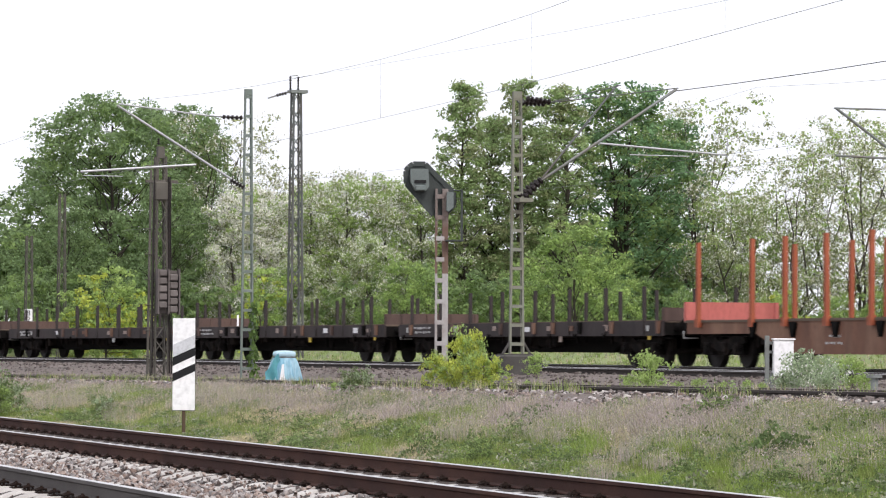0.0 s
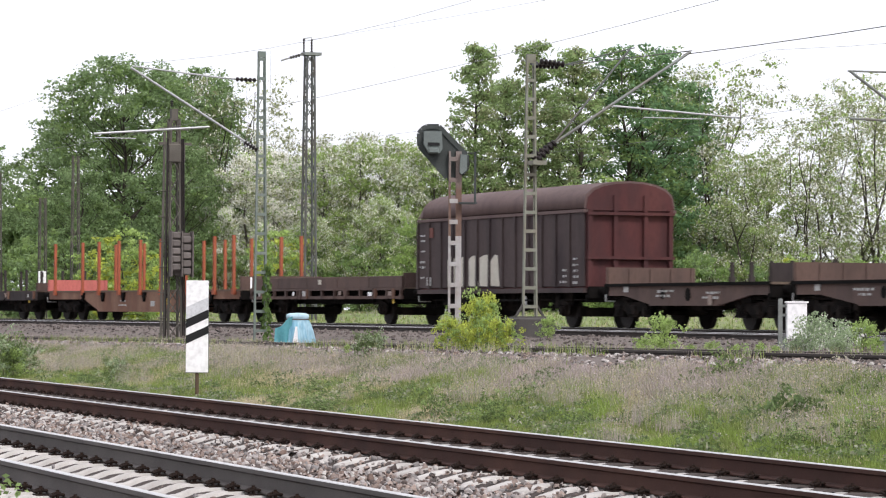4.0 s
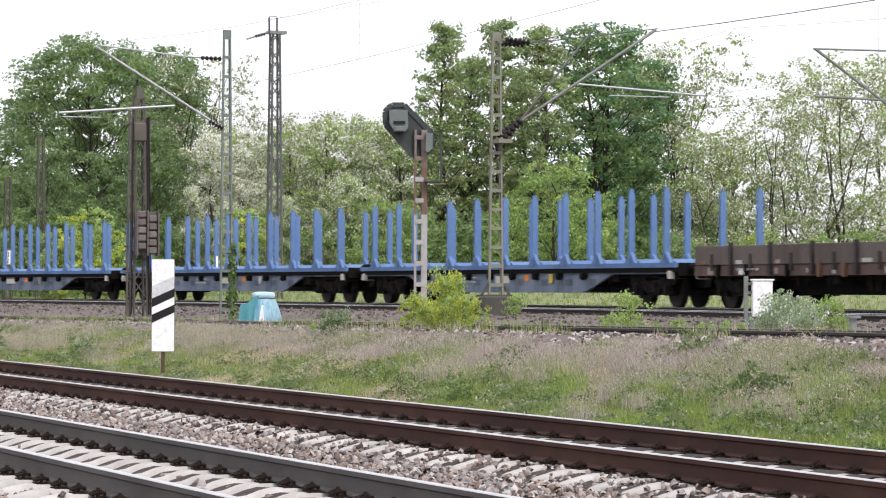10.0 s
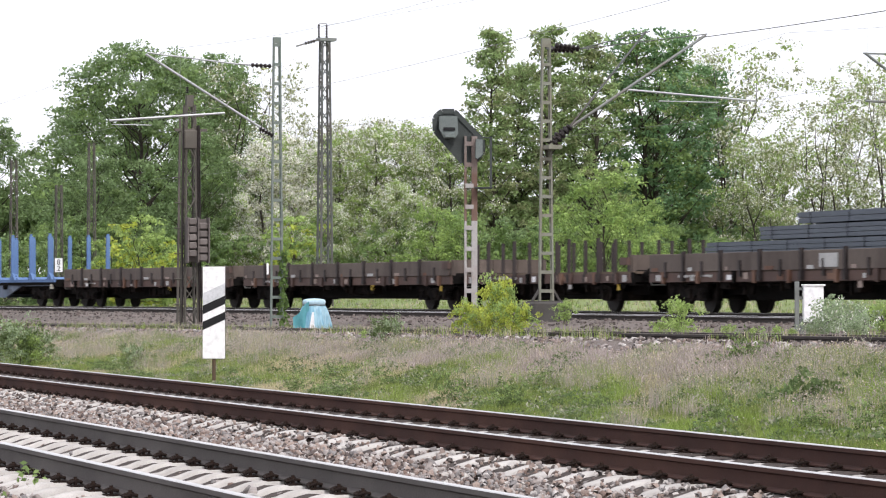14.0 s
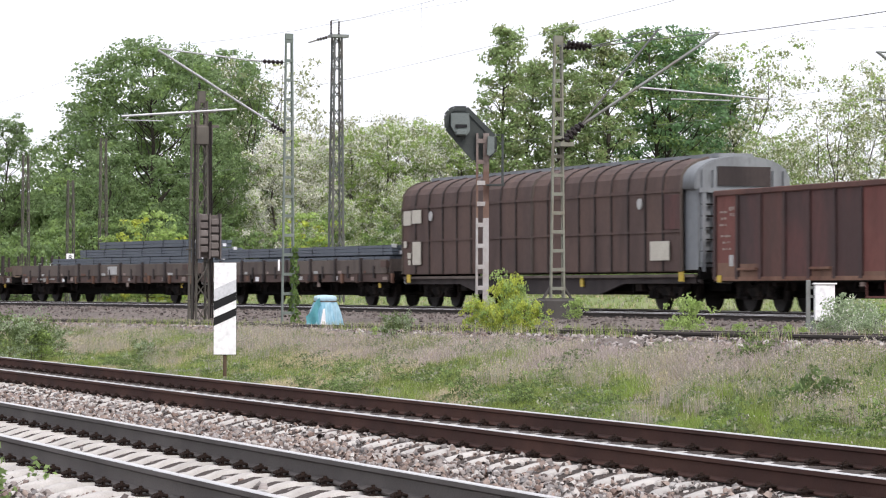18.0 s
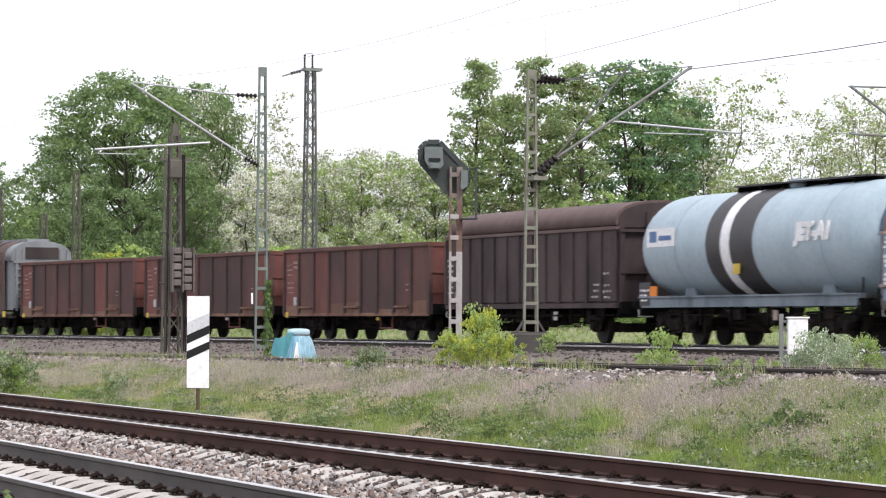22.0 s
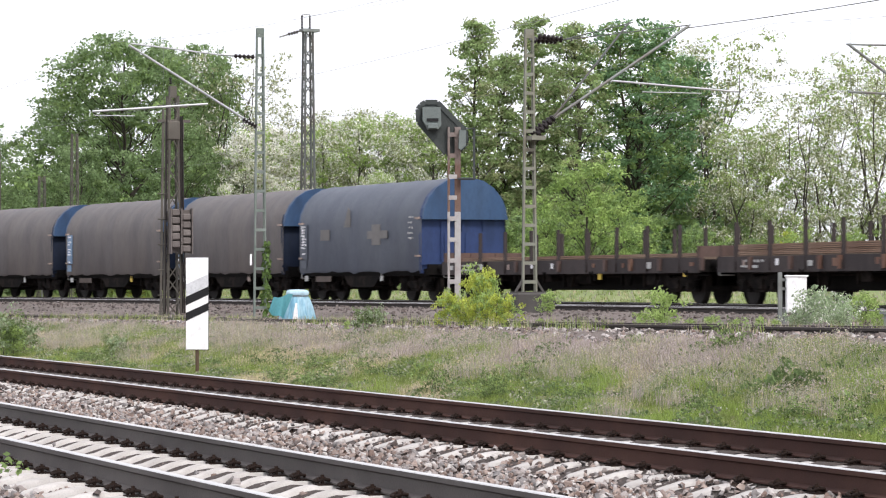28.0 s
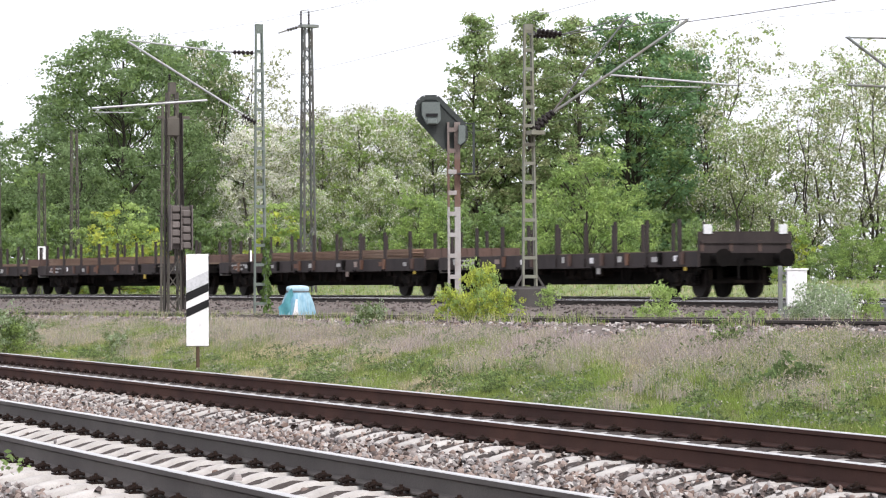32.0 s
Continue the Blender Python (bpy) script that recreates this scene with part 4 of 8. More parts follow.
# blue timber wagons
def blue_timber(q0, q1, seed):
    w, b = wagon("timber_wagon", q0, q1, "empty timber wagon with tall light-blue flared stakes")
    belly_sill(w, b, 0.9, 0.38, M_BLUESILL, 0.06, 0.50, 0.15)
    # near-black strip along the sill, just below the blue deck edge
    for y in (-1.26, 1.26):
        part("sooty_channel", Shape().box(-b, b, y - 0.05, y + 0.05, 0.88, 1.0), M_BLACK, w)
    part("deck_edge", Shape().box(-b, b, -1.34, -1.2, 1.0, 1.12), M_BLUE, w)
    part("deck_edge", Shape().box(-b, b, 1.2, 1.34, 1.0, 1.12), M_BLUE, w)
    part("deck", Shape().box(-b, b, -1.2, 1.2, 1.0, 1.07), M_BLUE, w)
    n = 11
    xs = [-b + 1.2 + (2 * b - 1.75) * i / (n - 1) for i in range(n)]
    stakes(w, xs, 1.08, 3.02, 0.06, 0.33, M_BLUE)
    for x in xs:
        part("bunk", Shape().plate([(x - 0.5, 1.08), (x + 0.5, 1.08), (x + 0.12, 1.22), (x - 0.12, 1.22)], -1.22, 1.22), M_BLUE, w)
    for i in range(8):
        x = -b * 0.5 + b * i / 7
        part("lashing_winch", Shape().tube((x, -1.36, 0.8), (x, -1.2, 0.8), 0.1, n=10).box(x - 0.16, x + 0.16, -1.3, -1.2, 0.72, 0.95), M_BLACK, w)
        panel(w, x + 0.35, x + 0.75, 0.55, 0.72, M_GRIMEBLUE, y=-1.246, name="grime_patch")
    panel(w, -0.5, 0.5, 0.62, 0.82, M_CREAM, y=-1.25)
    panel(w, 1.6, 1.9, 0.68, 0.84, M_ORANGE_PLATE, y=-1.25)
    bars(w, "lettering", -3.2, 0.8, 2, 1.4, gap=0.12, seed=seed, y=-1.25)
    part("end_lamp_bracket", Shape().box(-b + 0.2, -b + 0.4, -1.35, -1.25, 0.72, 0.92), M_CREAM, w)
    part("end_lamp_bracket", Shape().box(b - 0.4, b - 0.2, -1.35, -1.25, 0.72, 0.92), M_CREAM, w)
    gear(w, b, seed)


blue_timber(-185.7, -162.75, 1)
blue_timber(-162.75, -139.8, 2)
blue_timber(-139.8, -115.8, 3)


# brown wagons with drop sides and stakes
def drop_side(q0, q1, seed, label, boards=True, bogies=True, n=8, near_gap=False):
    w, b = wagon("drop_sided_wagon", q0, q1, label, bogies=bogies)
    straight_sill(w, b, 0.78, 1.02, M_BROWN)
    deck_planks(w, b, 1.08)
    for y in (-1.33, 1.33):
        for i in range(n):
            x0 = -b + 2 * b * i / n
            if boards:
                part("drop_side", Shape().block(x0 + 0.09, x0 + 2 * b / n - 0.09, y - 0.03, y + 0.03, 1.04, 1.5, 0.012), M_BROWN_DUST, w)
                part("hinge", Shape().box(x0 + b / n - 0.06, x0 + b / n + 0.06, y - 0.06, y + 0.05, 0.9, 1.3), M_DARKBROWN, w)
                part("tally_plate", Shape().box(x0 + 0.3, x0 + 0.3 + 0.12 * (1 + (i * 7 + seed) % 4), y - 0.045, y + 0.045, 1.06, 1.15), (M_FADED, M_WHITE, M_OLDRUST)[(i * 5 + seed) % 3], w)
    stakes(w, [-b + 2 * b * i / n for i in range(1, n)], 0.8, 1.56 if boards else 2.0, 0.11 if boards else 0.07, 0, M_DARKBROWN, sides=(-1.36, 1.36))
    if not boards:
        stakes(w, [-b + 2 * b * (i + 0.5) / n for i in range(n)], 0.8, 1.95, 0.06, 0, M_DARKBROWN)
    end_flap(w, -b + 0.05, 1.05, 1.52, M_BROWN_DUST, 4)
    end_flap(w, b - 0.05, 1.05, 1.52, M_BROWN_DUST, 4)
    fittings(w, b, 0.9, seed, 10)
    bars(w, "lettering", -b + 2.0, 0.96, 1, 2.4, seed=seed, y=-1.37)
    part("brake_wheel_box", Shape().box(b - 0.5, b - 0.05, -1.4, -1.1, 1.25, 1.45), M_BROWN, w)
    gear(w, b, seed)
    return w, b


drop_side(-115.8, -96.3, 11, "brown drop-sided wagon with short stakes, empty")
drop_side(-96.3, -76.3, 12, "brown drop-sided wagon with short stakes, empty")
drop_side(-76.3, -62.9, 13, "short brown flat wagon with thin stakes, sides folded down", boards=False, bogies=False, n=6)
G4 = drop_side(-62.9, -42.5, 14, "brown drop-sided wagon loaded with bundles of steel bars")
G5 = drop_side(-42.5, -23.15, 15, "brown drop-sided wagon loaded with bundles of steel bars")


def steel_bundles(w, layers, seed):
    """Bundles of long square bars, strapped, with bright sawn ends towards the tail. They ride on the wagon as parts of its load."""
    r = random.Random(seed)
    for x0, x1, y0, y1, z0, z1 in layers:
        n = max(2, int((y1 - y0) / 0.2))
        m = max(2, int((z1 - z0) / 0.1))
        bundle = part("bar_bundle", Shape().box(x0 + 0.8, x0 + 0.9, y0, y1, z0 - 0.01, z0 - 0.002), M_BLACK, w, "strapped bundle of blue-grey steel bars on a bearer")
        x = x0 + 0.8
        while x < x1 - 0.3:
            part("strap", Shape().box(x, x + 0.035, y0 - 0.006, y1 - 0.006, z0 - 0.006, z1 - 0.002), M_BLACK, bundle)
            x += 2.1
        for i in range(n):
            for j in range(m):
                a, c = y0 + (y1 - y0) * i / n, z0 + (z1 - z0) * j / m
                part("bar", Shape().box(x0 + r.uniform(0, 0.12), x1 - r.uniform(0, 0.15), a, a + (y1 - y0) / n - 0.012, c, c + (z1 - z0) / m - 0.012), M_STEELBAR, bundle)
        for i in range(n):
            for j in range(m):
                if r.random() < 0.2:
                    a, c = y0 + (y1 - y0) * i / n, z0 + (z1 - z0) * j / m
                    part("bar_end", Shape().box(x1 - 0.16, x1 + 0.012, a + 0.02, a + 0.15, c + 0.015, c + 0.13), M_BAREND, bundle)


steel_bundles(G4[0], [(-6.4, 9.2, -1.1, -0.1, 1.1, 1.78), (-6.4, 9.3, 0.1, 1.1, 1.1, 1.78), (-3.2, 9.0, -1.05, -0.15, 1.8, 2.12), (-3.2, 9.2, 0.15, 1.05, 1.8, 2.12),
                      (-1.2, 8.4, -0.95, 0.9, 2.15, 2.42)], 1)
steel_bundles(G5[0], [(-8.2, 8.7, -1.1, -0.1, 1.1, 1.62), (-8.2, 8.6, 0.1, 1.1, 1.1, 1.62), (-7.6, 8.7, -1.05, -0.1, 1.66, 1.98), (-7.5, 8.5, 0.12, 1.05, 1.66, 1.98)], 2)
for w_, b_ in (G4, G5):
    panel(w_, 1.0, 2.0, 1.1, 1.42, M_WHITE, y=-1.375) if w_ is G4[0] else None

# the long sliding-wall wagon
w, b = wagon("sliding_wall_wagon", -23.15, 0.0, "long brown sliding-wall wagon with ribbed curved roof and grey end", inset=3.0)
e = b - 0.1
part("body_shell", Shape().box(-e, e, -1.25, 1.25, 1.05, 3.15), M_ENDGREY, w)
out = arch(1.38, 3.12, 3.98, 14)
part("roof", Shape().prism(out, -e, e, smooth=True), M_ENDGREY, w)
wall_out = [(-1.36, 1.02), (-1.38, 3.12)] + [(y, z + 0.03) for y, z in out[:6]]
for x0, x1 in ((-e, -0.05), (0.05, e - 0.75)):
    for sgn in (1, -1):
        pts = [(sgn * y, z) for y, z in wall_out]
        s = Shape()
        n = len(pts)
        s.add([(x, y, z) for x in (x0, x1) for y, z in pts] + [(x, y * 0.97, z - 0.02) for x in (x0, x1) for y, z in pts],
              [(i, i + 1, n + i + 1, n + i) for i in range(n - 1)] + [(2 * n + i, 2 * n + i + 1, 3 * n + i + 1, 3 * n + i) for i in range(n - 1)] +
              [(i, i + 1, 2 * n + i + 1, 2 * n + i) for i in range(n - 1)] + [(n + i, n + i + 1, 3 * n + i + 1, 3 * n + i) for i in range(n - 1)])
        part("sliding_wall", s, M_BROWN, w)
        nr = 9
        for k in range(nr + 1):
            x = x0 + (x1 - x0) * k / nr
            r_ = Shape()
            for (ya, za), (yb, zb) in zip(pts, pts[1:]):
                r_.beam((x, ya * 1.008, za), (x, yb * 1.008, zb), 0.06, 0.05, up=(1, 0, 0))
            part("wall_rib", r_, M_DARKBROWN if 0 < k < nr else M_BROWN_DUST, w)
        part("waist_rail", Shape().box(x0, x1, sgn * 1.38 - 0.025, sgn * 1.38 + 0.025, 2.02, 2.08), M_BROWN, w)
        part("eave_rail", Shape().box(x0, x1, sgn * 1.385 - 0.03, sgn * 1.385 + 0.03, 3.06, 3.14), M_BROWN, w)
part("roof_ridge", Shape().box(-e + 0.2, e - 0.4, -0.5, 0.5, 3.95, 4.06), M_ENDGREY, w)
part("gable", Shape().prism([(y * 0.98, z - 0.02) for y, z in out], e, e + 0.06), M_ENDGREY, w)
part("end_hatch", Shape().box(e + 0.06, e + 0.1, -0.75, 0.75, 3.2, 3.7), M_DARKBROWN, w)
for y in (-1.15, -0.85, 0.85, 1.15):
    part("end_post", Shape().box(e, e + 0.14, y - 0.05, y + 0.05, 1.0, 3.6), M_ENDGREY, w)
for i in range(7):
    part("ladder_rung", Shape().box(e + 0.05, e + 0.12, -1.2, -0.8, 1.2 + i * 0.3, 1.24 + i * 0.3), M_BLACK, w)
part("end_rail", Shape().box(e, e + 0.16, -1.3, 1.3, 3.02, 3.14), M_ENDGREY, w)
part("lower_rail", Shape().box(-e, e, -1.36, -1.28, 0.86, 0.94), M_BROWN_DUST, w)
belly_sill(w, b, 0.9, 0.42, M_DARKBROWN, 0.2, 0.42, 0.14)
for x0, x1, z0, z1 in ((-e + 0.15, -e + 0.85, 2.55, 3.0), (-e + 0.95, -e + 1.75, 2.6, 3.02), (-e + 1.0, -e + 1.75, 1.3, 2.02), (-e + 0.55, -e + 0.85, 1.5, 1.68),
                       (-e + 0.2, -e + 0.45, 1.85, 2.05), (-e + 0.6, -e + 0.85, 1.3, 1.45), (e - 2.6, e - 1.4, 1.3, 1.8)):
    panel(w, x0, x1, z0, z1, M_CREAM, y=-1.42)
for x in (-e + 2.6, e - 3.3):
    part("round_mark", Shape().tube((x, -1.43, 2.8), (x, -1.40, 2.8), 0.15, n=16), M_WHITE, w)
panel(w, e - 1.75, e - 0.8, 2.1, 3.0, M_REDBROWN, y=-1.40, name="repainted_patch")
for x in (-e + 0.4, e - 0.9):
    panel(w, x, x + 0.3, 0.75, 1.0, M_YELLOW, y=-1.38)
gear(w, b, 9)


M_PANEL_DARK = paint("dark weathered red brown panel", (0.078, 0.047, 0.044), (0.108, 0.053, 0.048), (0.06, 0.041, 0.039), 0.7)
M_PANEL_WARM = paint("warm rusty panel", (0.118, 0.058, 0.048), (0.085, 0.05, 0.043), (0.14, 0.07, 0.055), 0.7)


# open box wagons
def open_box(q0, q1, seed, label, end_panel):
    w, b = wagon("open_box_wagon", q0, q1, label)
    e = b - 0.05
    floor = Shape().box(-e, e, -1.3, 1.3, 1.0, 1.06)
    part("floor_plate", floor, M_REDBROWN, w)
    n = 9
    r = random.Random(seed)
    for y in (-1.32, 1.32):
        for i in range(n):
            x0, x1 = -e + 2 * e * i / n, -e + 2 * e * (i + 1) / n
            m = end_panel if i in (0,) else M_RED if (seed == 1 and i in (6,)) or r.random() < 0.08 else M_REDBROWN
            if m is M_REDBROWN:
                m = r.choice([M_REDBROWN, M_REDBROWN, M_PANEL_DARK, M_PANEL_WARM])
            part("side_panel", Shape().block(x0, x1, y - 0.02, y + 0.02, 0.82, 2.92, 0.006), m, w)
            if r.random() < 0.7:
                part("rust_streak", Shape().block(x0 + 0.12, x1 - 0.12, y - 0.024, y + 0.024, 0.84, r.uniform(0.95, 1.25), 0.004), M_OLDRUST, w)
        for i in range(n + 1):
            x = -e + 2 * e * i / n
            part("side_post", Shape().plate([(x - 0.09, 0.8), (x + 0.09, 0.8), (x + 0.06, 2.9), (x - 0.06, 2.9)], y - 0.07, y + 0.07),
                 M_PANEL_DARK, w)
        part("top_rail", Shape().block(-e - 0.05, e + 0.05, y - 0.08, y + 0.08, 2.88, 3.02, 0.02), M_PANEL_WARM, w)
        part("bottom_rail", Shape().box(-e, e, y - 0.06, y + 0.06, 0.76, 0.86), M_RUSTSILL, w)
        for i in (1, 4, 7):
            x0 = -e + 2 * e * i / n
            part("door_bar", Shape().box(x0 + 0.15, x0 + 1.25, y - 0.11, y + 0.11, 1.02, 1.08), M_RUSTSILL, w)
    for x in (-e, e):
        part("end_wall", Shape().box(x - 0.04, x + 0.04, -1.3, 1.3, 0.8, 2.95), end_panel, w)
        part("end_rail", Shape().box(x - 0.08, x + 0.08, -1.32, 1.32, 2.88, 3.0), M_RED, w)
        for y in (-0.6, 0.0, 0.6):
            part("end_post", Shape().box(x - 0.1, x + 0.1, y - 0.05, y + 0.05, 0.85, 2.9), end_panel, w)
        for z in (1.5, 2.1):
            part("end_rib", Shape().box(x - 0.09, x + 0.09, -1.28, 1.28, z - 0.04, z + 0.04), end_panel, w)
    bars(w, "lettering", -e + 0.25, 2.5, 3, 0.5, M_FADED, high=0.06, seed=seed, y=-1.35)
    bars(w, "lettering", -e + 0.85, 2.6, 2, 0.5, M_FADED, high=0.1, seed=seed + 2, y=-1.35)
    bars(w, "lettering", -e + 0.3, 1.9, 3, 0.7, M_FADED, high=0.06, seed=seed + 5, y=-1.35)
    bars(w, "lettering", e - 1.9, 1.75, 2, 0.3, M_FADED, high=0.06, seed=seed + 8, y=-1.35)
    panel(w, -e + 0.9, -e + 1.15, 1.12, 1.4, M_WHITE, y=-1.35)
    panel(w, -e + 0.25, -e + 0.5, 0.72, 0.9, M_YELLOW, y=-1.4)
    straight_sill(w, b, 0.72, 0.98, M_BLACK)
    step = Shape()
    for x in (e - 4.2, e - 3.2):
        step.beam((x, -1.25, 0.8), (x + 0.12, -1.3, 0.38), 0.04)
    step.beam((e - 4.1, -1.3, 0.38), (e - 3.0, -1.3, 0.38), 0.04)
    part("step", step, M_RED, w)
    gear(w, b, seed)


open_box(0.0, 14.08, 1, "rusty red-brown open box wagon with ribbed sides", M_RED)
open_box(14.08, 28.17, 2, "rusty red-brown open box wagon with ribbed sides", M_RED)
open_box(28.17, 42.25, 3, "rusty red-brown open box wagon with ribbed sides", M_RED)
covered_two_axle(42.25, 56.25, "two-axled dark brown covered wagon with curved roof", False, M_PLUM, low=0.1)

# the tank wagon
w, b = wagon("tank_wagon", 56.25, 70.35, "pale blue-grey tank wagon with black and white bands")
cz, cr = 2.5, 1.36
prof = [(-b - 0.3, 0.0), (-b - 0.28, 0.42), (-b - 0.2, 0.8), (-b - 0.04, 1.08), (-b + 0.18, 1.25), (-b + 0.5, 1.33), (-b + 1.0, cr)]
prof = prof + [(-x, r_) for x, r_ in prof[::-1]]
s = Shape()
N = 36
for i, (x, r_) in enumerate(prof):
    r_ = max(r_, 0.01)
    s.v += [(x, r_ * math.cos(2 * math.pi * j / N), cz + r_ * math.sin(2 * math.pi * j / N)) for j in range(N)]
for i in range(len(prof) - 1):
    for j in range(N):
        s.f.append((i * N + j, i * N + (j + 1) % N, (i + 1) * N + (j + 1) % N, (i + 1) * N + j))
        s.smooth.append(True)
part("tank", s, M_TANK, w)
M_TANKSEAM = material("grimy weld seam", (0.28, 0.34, 0.37), 0.6, second=(0.2, 0.24, 0.26), scale=3, fine=20)
M_TANKSILL = paint("grimy blue grey sill", (0.17, 0.215, 0.25), (0.09, 0.105, 0.12), (0.22, 0.26, 0.29), 0.7)
M_TANKBLACK = material("sooty black band", (0.045, 0.043, 0.046), 0.5, second=(0.07, 0.065, 0.062), scale=2, fine=20)


def band(w, x0, x1, r, mat):
    s = Shape()
    s.add([(x, r * math.cos(2 * math.pi * j / N), cz + r * math.sin(2 * math.pi * j / N)) for x in (x0, x1) for j in range(N)],
          [(j, (j + 1) % N, N + (j + 1) % N, N + j) for j in range(N)], True)
    part("tank_band", s, mat, w)


band(w, -1.95, -1.05, cr + 0.006, M_TANKBLACK)
band(w, -1.05, -0.5, cr + 0.007, M_LETTER)
band(w, -0.5, 0.85, cr + 0.006, M_TANKBLACK)
for x in (-3.9, 4.6):
    band(w, x, x + 0.05, cr + 0.004, M_TANKSEAM)
panel(w, -b + 0.75, -b + 2.55, 2.5, 2.98, M_LETTER, y=-1.366, name="logo_plate")
panel(w, -b + 0.95, -b + 1.4, 2.62, 2.9, M_BLUE, y=-1.374, name="logo_mark")
panel(w, -b + 1.55, -b + 2.35, 2.66, 2.78, M_BLUE, y=-1.374, name="logo_mark")
txt = bpy.data.curves.new("tank_lettering", "FONT")
txt.body, txt.size, txt.extrude = "JET-A1", 0.6, 0.012
txt.offset, txt.shear = 0.045, 0.15
txt.materials.append(M_LETTER)
lettering = new("tank_lettering", txt)
lettering.parent = w
lettering.matrix_basis = pose(3.3, -1.375, 2.5, 90, 0, 0)
lettering.scale = (1.08, 0.9, 1)
panel(w, -0.45, -0.05, 1.75, 2.0, M_YELLOW, y=-1.27, name="hazard_mark")
part("walkway", Shape().box(-2.2, b - 1.2, -0.45, 0.45, 3.93, 3.97), M_TANKBLACK, w)
for x in [-2.1 + i * 1.3 for i in range(6)]:
    part("walkway_bracket", Shape().box(x - 0.03, x + 0.03, -0.4, 0.4, 3.72, 3.94), M_BLACK, w)
part("manhole", Shape().tube((0.8, 0, 3.75), (0.8, 0, 4.04), 0.3, n=16), M_TANK, w)
for y in (-1.18, 1.18):
    part("side_sill", Shape().box(-b, b, y - 0.07, y + 0.07, 0.95, 1.22).box(-b, b, y - 0.12, y + 0.12, 1.2, 1.24), M_TANKSILL, w)
for x in (-b + 2.4, b - 2.4):
    part("saddle", Shape().plate([(x - 0.4, 1.2), (x + 0.4, 1.2), (x + 0.25, 1.5), (x - 0.25, 1.5)], -0.85, 0.85), M_TANKSILL, w)
part("orange_plate", Shape().box(-b + 0.75, -b + 1.2, -1.28, -1.26, 1.2, 1.5), M_ORANGE_PLATE, w)
part("data_board", Shape().box(-b, -b + 0.7, -1.26, -1.22, 1.0, 1.6), M_TANKBLACK, w)
bars(w, "lettering", -b + 0.02, 1.55, 4, 0.66, M_LETTER, seed=4, y=-1.27, gap=0.13)
part("ladder", Shape().beam((b - 0.35, -1.0, 1.1), (b - 0.9, -0.7, 3.6), 0.04).beam((b - 0.35, -0.6, 1.1), (b - 0.9, -0.4, 3.6), 0.04), M_BLACK, w)
gear(w, b, 4)


